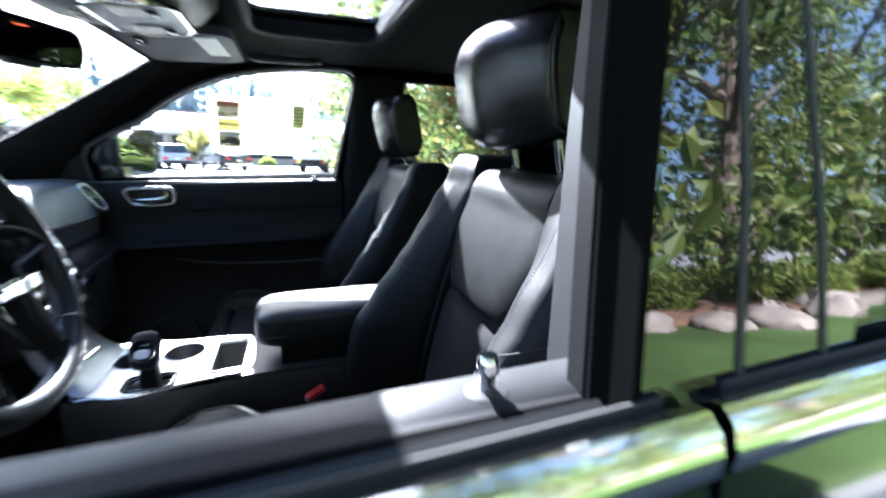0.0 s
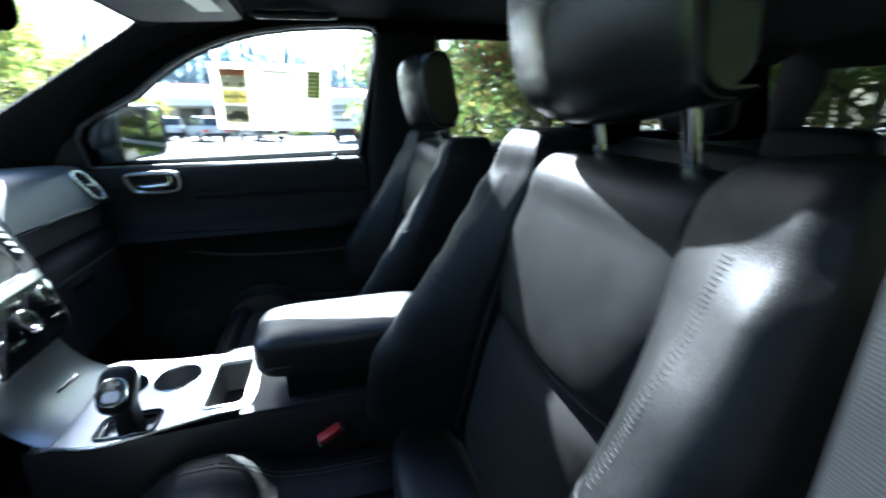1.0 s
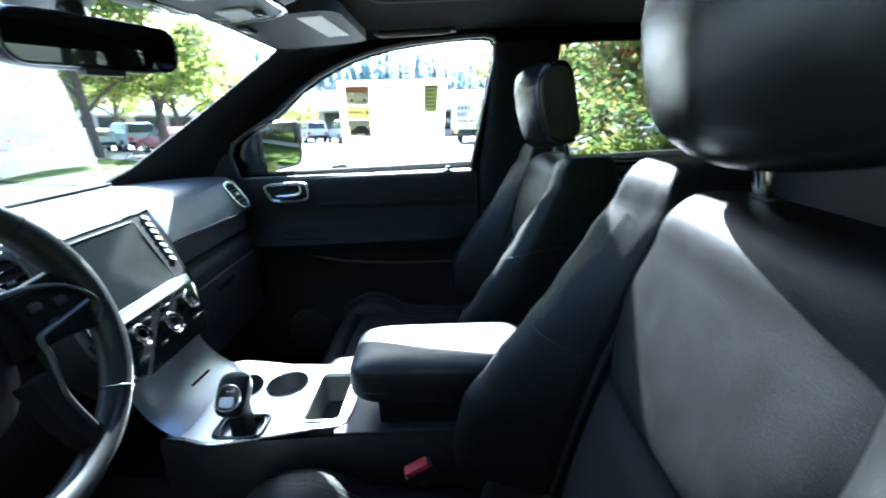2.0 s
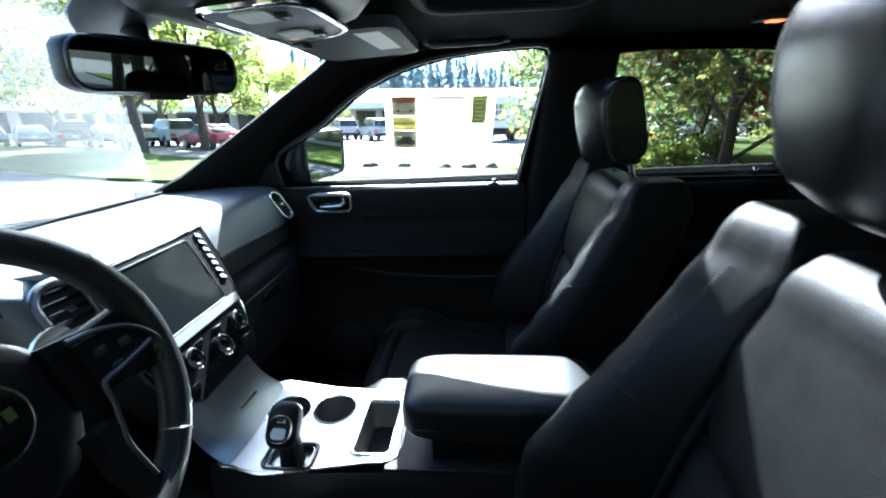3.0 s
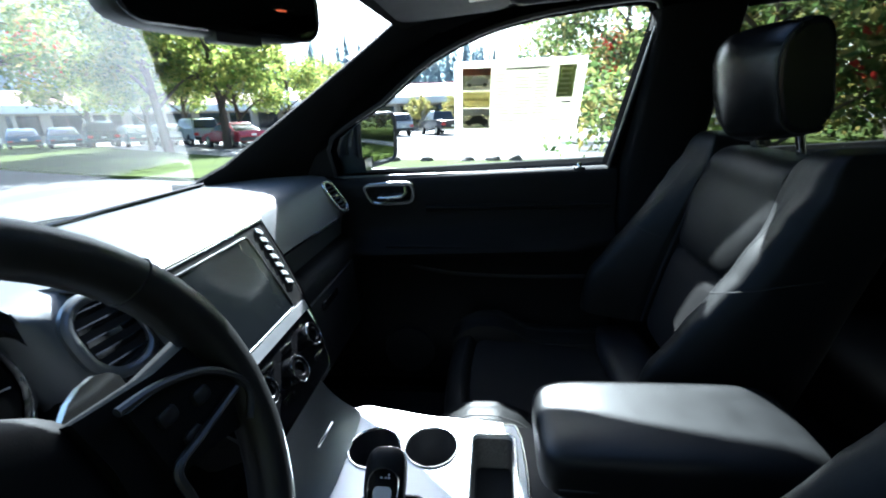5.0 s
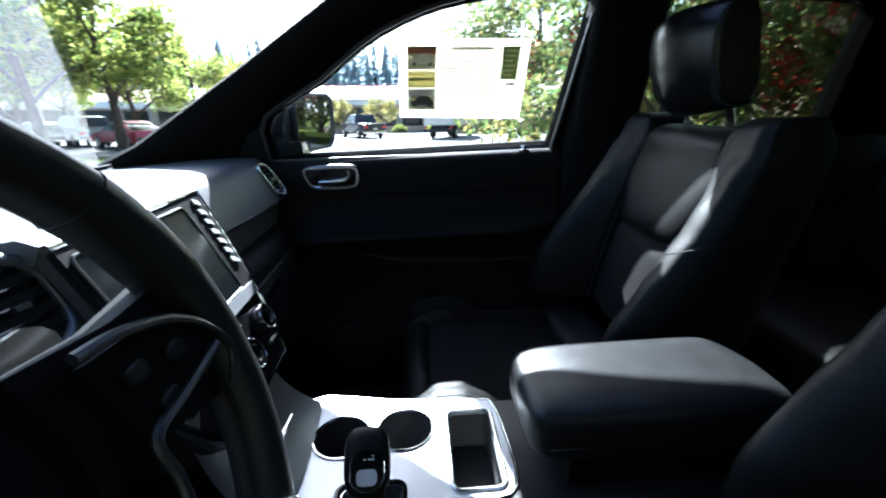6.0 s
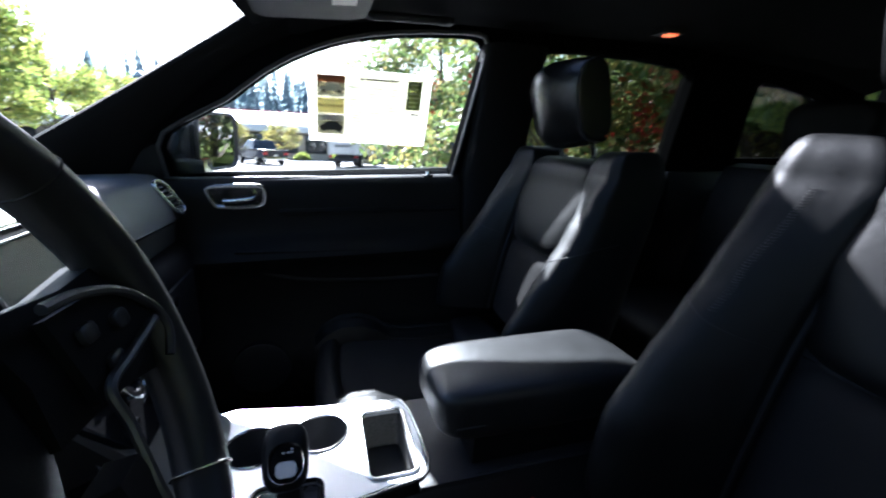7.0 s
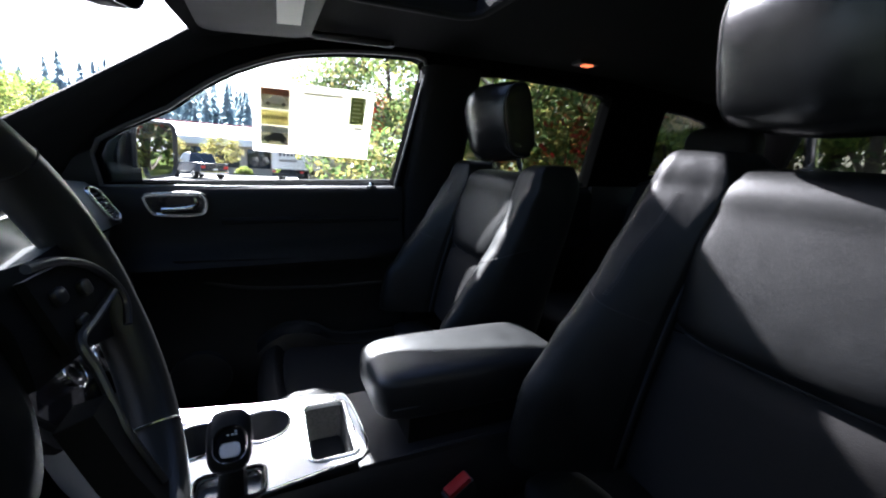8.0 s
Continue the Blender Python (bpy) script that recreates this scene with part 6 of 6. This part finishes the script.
for az, d, s, a in ((-37, 36, 1.0, 80), (-26, 38, 0.95, 140), (-21.5, 44, 0.9, 10), (-46, 40, 1.15, 240), (-41, 30, 0.9, 170), (24, 38, 1.1, 33), (30, 46, 1.3, 200), (37, 40, 1.2, 310), (45, 30, 1.2, 66),
                    (51, 36, 1.3, 120), (58, 30, 1.3, 20), (65, 26, 1.2, 260), (20, 52, 1.2, 170), (13, 58, 1.1, 100), (56, 16, 0.9, 15), (63, 14, 0.85, 75), (70, 13, 0.9, 145), (78, 15, 1.0, 205), (87, 18, 1.0, 260), (-33.5, 27, 1.25, 300), (-39.5, 26, 1.3, 40), (44, 24, 1.2, 50), (49, 21, 1.1, 130), (53.5, 23, 1.2, 222), (60, 22, 1.2, 310), (67, 21, 1.2, 18), (75, 22, 1.2, 95), (57, 33, 1.5, 77), (62.5, 31, 1.6, 190), (69.5, 32, 1.5, 280), (80, 30, 1.5, 5)):
    copy_thing(green, on_land(*polar(az, d), a) @ Matrix.Diagonal((s, s, s, 1))).scale = (s, s, s)
yellow = tree("young_tree", "yellow-green young tree by the hedge", 4.0, 1.8, M_YELLOW, 21, 4000, 0.10, 0.15, None, "young trees")
yellow.matrix_world = on_land(*polar(13.5, 40), 0)
for az, d, a in ((10.2, 47, 50), (-4.4, 46, 120), (-9.5, 50, 200), (-18, 48, 20), (36, 24, 99), (28, 20, 140), (47, 15.5, 10), (51.5, 16.5, 80), (56.5, 18, 160)):
    copy_thing(yellow, on_land(*polar(az, d), a))
# garden trees on the driver side
garden = tree("garden_tree", "leafy garden tree lit by the sun", 13.0, 4.2, M_GARDEN, 31, 9000, 0.13, 0.10, None, "garden trees", 11)
garden.matrix_world = on_land(6.0, -7.8, 0)
for x, y, a in ((0.5, -7.2, 60), (-4.0, -7.6, 20), (3.0, -10.5, 260), (10.5, -8.0, 140), (15.5, -12, 230), (21, -11, 310), (4.0, -19, 80), (-6, -14, 200), (26, -15, 120), (33, -12, 45)):
    copy_thing(garden, on_land(x, y, a))


def shrub(label, seed, w, h, mat, n):
    g = np.random.default_rng(seed)
    t = thing("shrub", label, "shrub", group="garden shrubs")
    bm = bmesh.new()
    rs = random.Random(seed)
    for k in range(7):
        a = k * 0.9
        bm_tube(bm, [(0, 0, -0.05), (math.cos(a) * w * 0.3, math.sin(a) * w * 0.3, h * 0.45), (math.cos(a) * w * 0.6, math.sin(a) * w * 0.6, h * 0.8)], [0.02, 0.014, 0.006], 5)
    part("stems", bm, M_BARK, t)
    d = g.normal(size=(n, 3))
    d /= np.linalg.norm(d, axis=1)[:, None]
    d[:, 2] = np.abs(d[:, 2])
    lump = np.array([1 + 0.3 * noise.noise(Vector(p) * 2.5 + Vector((seed, 0, 0))) for p in d])[:, None]
    pts = d * (g.uniform(0.55, 1, (n, 1))) * lump * np.array([w, w, h]) + np.array([0, 0, 0.05])
    leaf_mesh("foliage", pts, 0.055, seed, mat, t)
    return t


shr = shrub("rounded leafy garden shrub on the mulch", 5, 0.8, 0.75, M_SHRUB, 3500)
shr.matrix_world = on_land(3.0, -7.2, 0, 0.12)
for x, y, a in ((5.0, -6.9, 40), (7.2, -7.4, 100), (9.3, -6.8, 190), (11.4, -7.1, 260), (13.5, -6.9, 10), (1.0, -7.6, 70), (16, -7.4, 150), (6.2, -8.6, 200), (10.4, -8.8, 300), (18.5, -7, 20)):
    copy_thing(shr, on_land(x, y, a, 0.12))
shb = shrub("dark green low shrub under the trees", 9, 0.9, 0.8, M_LEAVES, 3000)
shb.matrix_world = on_land(*polar(25.5, 13), 0, 0.05)
for az, d, a in ((22.5, 15, 50), (28.5, 17, 160), (6.5, 46.5, 0), (2.5, 48, 60), (-2.0, 48, 200), (11, 45, 100), (-6.2, 49, 70)):
    copy_thing(shb, on_land(*polar(az, d), a, 0.05))

# far fir woods behind the buildings
g = np.random.default_rng(2)
fv, ff = [], []
n_fir = 300
for k in range(n_fir):
    az = -68 + 104 * (k + g.uniform(0, 1)) / n_fir
    d = g.uniform(150, 230)
    x0, y0 = polar(az, d)
    h = g.uniform(20, 33) * d / 170 * (0.72 + 0.28 * math.exp(-((az + 12) / 14) ** 2))
    w = h * g.uniform(0.13, 0.19)
    nb = 240
    t = g.uniform(0.05, 1, nb) ** 0.8
    a = g.uniform(0, 2 * math.pi, nb)
    rl_ = w * (1 - t) ** 0.9 * g.uniform(0.6, 1.15, nb) + 0.15
    zc = t * h
    for i in range(nb):
        ca, sa = math.cos(a[i]), math.sin(a[i])
        e = 0.35 * w * (1 - t[i]) + 0.3
        z = zc[i]
        b = len(fv)
        fv += [(x0, y0, z + 0.6), (x0 + ca * rl_[i] - sa * e, y0 + sa * rl_[i] + ca * e, z - 0.25 * rl_[i]), (x0 + ca * rl_[i] * 1.1, y0 + sa * rl_[i] * 1.1, z - 0.5 * rl_[i] - 0.4), (x0 + ca * rl_[i] + sa * e, y0 + sa * rl_[i] - ca * e, z - 0.25 * rl_[i])]
        ff.append((b, b + 1, b + 2, b + 3))
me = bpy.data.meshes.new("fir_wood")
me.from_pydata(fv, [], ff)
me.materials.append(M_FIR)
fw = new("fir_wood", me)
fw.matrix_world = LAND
tagged(fw, "distant wood of tall firs with haze put into their pale colour", "woodland", kind="stuff")


# ---- buildings ----
def building(name, label, m, length, depth, wall_h, roof_h, roof_mat, fascia_mat, overhang=1.2, win=True):
    b = thing(name, label, "building", m=m)
    part("wall", box((-length / 2, 0, -1.0), (length / 2, depth, wall_h), 0.02), M_WALL, b)
    o = overhang
    part("roof", loft([[Vector((x, -o, wall_h + 0.55)), Vector((x, depth * 0.25, wall_h + roof_h)), Vector((x, depth * 0.75, wall_h + roof_h)), Vector((x, depth + o, wall_h + 0.55)), Vector((x, depth + o, wall_h + 0.35)), Vector((x, -o, wall_h + 0.35))] for x in (-length / 2 - o, length / 2 + o)]), roof_mat, b)
    part("fascia", box((-length / 2 - o - 0.05, -o - 0.08, wall_h - 0.15), (length / 2 + o + 0.05, -o, wall_h + 0.62), 0.02), fascia_mat, b)
    part("soffit", box((-length / 2 - o, -o, wall_h - 0.02), (length / 2 + o, 0.02, wall_h + 0.1), 0.01), M_FASCIA, b)
    k = int(length / 3.2)
    for i in range(k):
        x = -length / 2 + (i + 0.5) * length / k
        wn_ = part("window", box((x - 1.25, -0.06, 0.7), (x + 1.25, 0.01, wall_h - 0.35), 0.02), M_PLASTIC, b, "dark framed window")
        for q in (-1, 1):
            part("pane", box((x + q * 0.62 - 0.56, -0.075, 0.78), (x + q * 0.62 + 0.56, -0.055, wall_h - 0.43), 0.005), M_DARKWIN, wn_)
    for i in range(int(length / 6.4) + 1):
        x = -length / 2 + i * length / int(length / 6.4)
        part("post", box((x - 0.15, -o + 0.1, -1), (x + 0.15, -o + 0.4, wall_h), 0.01), M_WALL, b)
    return b


bx, by = polar(-2, 54)
bld = building("office_building", "long low buff building with a broad white roof", on_land(bx, by, 3), 46, 14, 3.2, 2.4, M_FASCIA, M_FASCIA, 1.6)
part("red_ridge", box((-24.5, 3.4, 5.55), (24.5, 10.6, 5.70), 0.03), M_REDTRIM, bld, "red band along the roof")
bx, by = polar(-44, 60)
building("tiled_building", "low building with a brown tiled roof behind trees", on_land(bx, by, 44), 44, 12, 3.0, 2.2, M_TILE, M_FASCIA)
bx, by = polar(-19, 66)
building("side_building", "low white-roofed building beyond the car park", on_land(bx, by, 20), 20, 10, 3.0, 1.8, M_FASCIA, M_FASCIA)
fx, fy = polar(12.5, 43)
fen = thing("fence", "olive boarded fence at the back of the car park", "fence", m=on_land(fx, fy, -12))
for i in range(26):
    part("board", box((-5.2 + 0.4 * i, 0, -0.3), (-4.82 + 0.4 * i, 0.05, 1.75), 0.01), M_HEDGEWALL, fen)
for z in (0.4, 1.4):
    part("rail", box((-5.2, 0.05, z), (5.2, 0.12, z + 0.1), 0.01), M_HEDGEWALL, fen)


# ---- vehicles ----
def vehicle(name, label, category, paint, m, kind="sedan", group=""):
    """Length along x with the nose at -x."""
    v = thing(name, label, category, group=group, m=m)
    shapes = {
        "sedan": (4.6, 0.89, [(-2.3, 0.35), (-2.28, 0.62), (-2.1, 0.74), (-1.1, 0.90), (1.5, 0.94), (2.15, 0.92), (2.3, 0.70), (2.28, 0.35)], [(-1.05, 0.90), (-0.35, 1.36), (0.15, 1.44), (0.85, 1.40), (1.65, 0.95)]),
        "suv": (4.7, 0.92, [(-2.35, 0.42), (-2.33, 0.85), (-2.15, 0.98), (-1.05, 1.08), (2.2, 1.12), (2.33, 1.0), (2.35, 0.45)], [(-1.0, 1.08), (-0.45, 1.68), (0.0, 1.78), (1.6, 1.76), (2.05, 1.66), (2.25, 1.12)]),
        "pickup": (5.6, 0.98, [(-2.8, 0.5), (-2.78, 0.95), (-2.6, 1.08), (-1.4, 1.15), (2.65, 1.15), (2.78, 1.10), (2.8, 0.55)], [(-1.3, 1.15), (-0.65, 1.72), (-0.3, 1.84), (0.75, 1.82), (1.0, 1.15)]),
    }
    ln, w, low, cab = shapes[kind]

    def prism(poly, ws, bev):
        bm_ = bmesh.new()
        cz0, cz1 = min(p[1] for p in poly), max(p[1] for p in poly)
        rings_ = []
        for q in (-1, -0.93, 0.93, 1):
            inset = 0.05 if abs(q) == 1 else 0.0
            mx_ = sum(p[0] for p in poly) / len(poly)
            rings_.append([Vector((x + (mx_ - x) * inset * 0.6, q * (ws[0] + (ws[1] - ws[0]) * (z - cz0) / (cz1 - cz0)), z - inset * 0.4 * (z > (cz0 + cz1) / 2))) for x, z in poly])
        return bm_loft(bm_, rings_)

    part("body", prism(low, (w, w * 0.97), 0.05), paint, v)
    part("cabin", prism(cab, (w * 0.95, w * 0.74), 0.03), paint, v)
    cx = sum(p[0] for p in cab) / len(cab)
    zc0, zc1 = cab[0][1], max(p[1] for p in cab)
    z0, z1 = zc0 + 0.06, zc1 - 0.12

    def cab_x(z, side):
        xs_ = []
        for a, b in zip(cab, cab[1:]):
            if (a[1] - z) * (b[1] - z) <= 0 and a[1] != b[1]:
                xs_.append(a[0] + (b[0] - a[0]) * (z - a[1]) / (b[1] - a[1]))
        return min(xs_) if side < 0 else max(xs_)

    def half(z):
        return w * (0.95 - 0.21 * (z - zc0) / (zc1 - zc0))

    for sg in (-1, 1):
        xa0, xa1, xb0, xb1 = cab_x(z0, -1) + 0.12, cab_x(z1, -1) + 0.12, cab_x(z0, 1) - 0.12, cab_x(z1, 1) - 0.12
        xm = (xa0 + xb0) / 2
        for lo0, hi0, lo1, hi1 in ((xa0, xm - 0.04, xa1, xm - 0.04), (xm + 0.04, xb0, xm + 0.04, xb1)):
            part("side_window", loft([[Vector((lo0, sg * (half(z0) + e), z0)), Vector((hi0, sg * (half(z0) + e), z0)), Vector((hi1, sg * (half(z1) + e), z1)), Vector((lo1, sg * (half(z1) + e), z1))] for e in (-0.02, 0.012)]), M_DARKWIN, v)
    for side_ in (-1, 1):
        h0, h1 = half(z0) - 0.08, half(z1) - 0.06
        part("windscreen" if side_ < 0 else "rear_window", loft([[Vector((cab_x(z0, side_) + e * side_, -h0, z0)), Vector((cab_x(z0, side_) + e * side_, h0, z0)), Vector((cab_x(z1, side_) + e * side_, h1, z1)), Vector((cab_x(z1, side_) + e * side_, -h1, z1))] for e in (-0.05, 0.018)]), M_DARKWIN, v)
        zl = low[1][1] * 0.9
        for sg in (-1, 1):
            part("headlamp" if side_ < 0 else "tail_lamp", box((side_ * ln / 2 - 0.05, sg * w * 0.78 - 0.14, zl - 0.09), (side_ * ln / 2 + 0.03, sg * w * 0.78 + 0.14, zl + 0.09), 0.02), M_LENS if side_ < 0 else M_RED, v)
        part("bumper", box((side_ * ln / 2 - 0.08, -w * 0.95, 0.38), (side_ * ln / 2 + 0.08, w * 0.95, 0.60), 0.04), M_PLASTIC if kind != "pickup" else M_CHROME, v)
    part("plate", box((ln / 2 + 0.02, -0.15, 0.66), (ln / 2 + 0.05, 0.15, 0.78), 0.004), M_LABEL, v)
    r = 0.33 if kind == "sedan" else 0.38
    for x in (-ln * 0.31, ln * 0.29):
        for sg in (-1, 1):
            wh = part("wheel", loft([[Vector((x + rr_ * math.cos(a), sg * y, r + rr_ * math.sin(a))) for a in (2 * math.pi * i / 20 for i in range(20))] for y, rr_ in ((w - 0.22, r * 0.9), (w - 0.2, r), (w - 0.01, r), (w + 0.01, r * 0.9))]), M_RUBBER, v)
            part("rim", loft([[Vector((x + rr_ * math.cos(a), sg * y, r + rr_ * math.sin(a))) for a in (2 * math.pi * i / 16 for i in range(16))] for y, rr_ in ((w - 0.02, r * 0.66), (w + 0.016, r * 0.64), (w + 0.012, r * 0.2))]), M_SATIN, wh)
    if kind == "pickup":
        part("bed_floor", box((1.08, -0.80, 1.10), (2.70, 0.80, 1.158), 0.01), M_RUBBER, v)
    return v


def paint(name, c, rough=0.25):
    return shader(name, c, rough, var=0.04, scale=2, coat=0.7)


P_DARK, P_SILVER, P_RED = paint("charcoal_paint", (0.035, 0.037, 0.05)), paint("silver_paint", (0.42, 0.44, 0.46)), paint("red_paint", (0.33, 0.02, 0.03))
P_WHITE, P_BLUE, P_BLACK, P_TEAL = paint("white_paint", (0.68, 0.68, 0.66)), paint("blue_paint", (0.10, 0.16, 0.26)), paint("black_paint", (0.012, 0.012, 0.014)), paint("grey_green_paint", (0.20, 0.24, 0.24))
vehicle("pickup_truck", "dark parked pickup truck seen from behind", "pickup truck", P_DARK, on_land(*polar(-6.9, 36), -62), "pickup")
vehicle("suv", "silver parked sport utility vehicle", "parked car", P_SILVER, on_land(*polar(-13.0, 36.5), -58), "suv")
vehicle("pale_suv", "pale parked sport utility vehicle behind others", "parked car", P_WHITE, on_land(*polar(-17.2, 40), -58), "suv")
vehicle("red_coupe", "red parked coupe beyond the lawn", "parked car", P_RED, on_land(*polar(-32.6, 29), -30), "sedan")
cols = [P_SILVER, P_WHITE, P_TEAL, P_BLACK, P_SILVER, P_BLUE, P_TEAL, P_WHITE, P_DARK, P_SILVER]
for i in range(10):
    az = -36.5 - 2.9 * i
    vehicle("parked_car", "parked saloon in a row beyond the lawn", "parked car", cols[i], on_land(*polar(az, 34.5 + 1.5 * i), -35 + 2 * (i % 3) - 1.5 * i), "sedan" if i % 3 else "suv", "row of parked cars")
for az, d, p, k, a in ((33.8, 50, P_BLACK, "suv", 10), (30.8, 49, P_DARK, "sedan", 12), (26.2, 45, P_SILVER, "sedan", 20), (24.0, 45, P_WHITE, "sedan", 22), (28.4, 47, P_WHITE, "suv", 15)):
    vehicle("shaded_car", "parked car in the shade of trees", "parked car", p, on_land(*polar(az, d), a), k, "cars under the trees")
# box truck
bt = thing("box_truck", "white box truck with dark lettering bars on its tail", "truck", m=on_land(*polar(4.6, 34.5), -110))
# nose at -x, tail towards the car park's near side at +x
part("cargo_box", box((-2.2, -1.15, 0.95), (3.0, 1.15, 3.15), 0.03), P_WHITE, bt, "white cargo box")
part("cab", loft([[Vector((x, q * 1.02, z)) for x, z in ((-4.3, 0.6), (-4.3, 1.25), (-3.55, 1.40), (-3.1, 2.15), (-2.3, 2.2), (-2.3, 0.6))] for q in (-1, 1)]), P_WHITE, bt)
part("cab_window", box((-3.05, -1.04, 1.45), (-2.45, 1.04, 2.0), 0.02), M_DARKWIN, bt)
part("chassis", box((-4.2, -0.5, 0.55), (3.05, 0.5, 0.95), 0.02), M_RUBBER, bt)
part("tail_bumper", box((2.95, -1.1, 0.5), (3.15, 1.1, 0.68), 0.02), M_PLASTIC, bt)
part("tail_frame", frame_loft([(-1.1, 1.0), (1.1, 1.0), (1.1, 3.1), (-1.1, 3.1)], lambda u, v, w: Vector((3.0 + w, u, v)), 0.04, 0.03), M_SATIN, bt)
for q in (-1, 1):
    part("tail_lamp", box((2.98, q * 0.95 - 0.12, 0.72), (3.08, q * 0.95 + 0.12, 0.84), 0.01), M_RED, bt)
for row, (zz, hh, n_, w0) in enumerate(((2.45, 0.30, 5, 0.20), (2.02, 0.30, 5, 0.20), (1.55, 0.16, 11, 0.085))):
    for i in range(n_):
        u = (i - (n_ - 1) / 2) * w0 * 1.32
        part("lettering_bar", box((3.0, u - w0 * 0.42, zz - hh / 2), (3.02, u + w0 * 0.42, zz + hh / 2), 0.004), M_INKDARK, bt)
        part("side_bar", box((0.3 + (i - n_ / 2) * w0 * 1.9, 1.15, zz - hh / 2), (0.3 + (i - n_ / 2) * w0 * 1.9 + w0 * 1.3, 1.165, zz + hh / 2), 0.004), M_INKDARK, bt)
for x in (-3.4, 1.6):
    for sg in (-1, 1):
        wh = part("wheel", loft([[Vector((x + rr_ * math.cos(a), sg * y, 0.42 + rr_ * math.sin(a))) for a in (2 * math.pi * i / 20 for i in range(20))] for y, rr_ in ((0.72, 0.38), (0.74, 0.42), (1.02, 0.42), (1.04, 0.38))]), M_RUBBER, bt)
        part("rim", loft([[Vector((x + rr_ * math.cos(a), sg * y, 0.42 + rr_ * math.sin(a))) for a in (2 * math.pi * i / 16 for i in range(16))] for y, rr_ in ((1.0, 0.26), (1.045, 0.25), (1.04, 0.08))]), M_SATIN, wh)
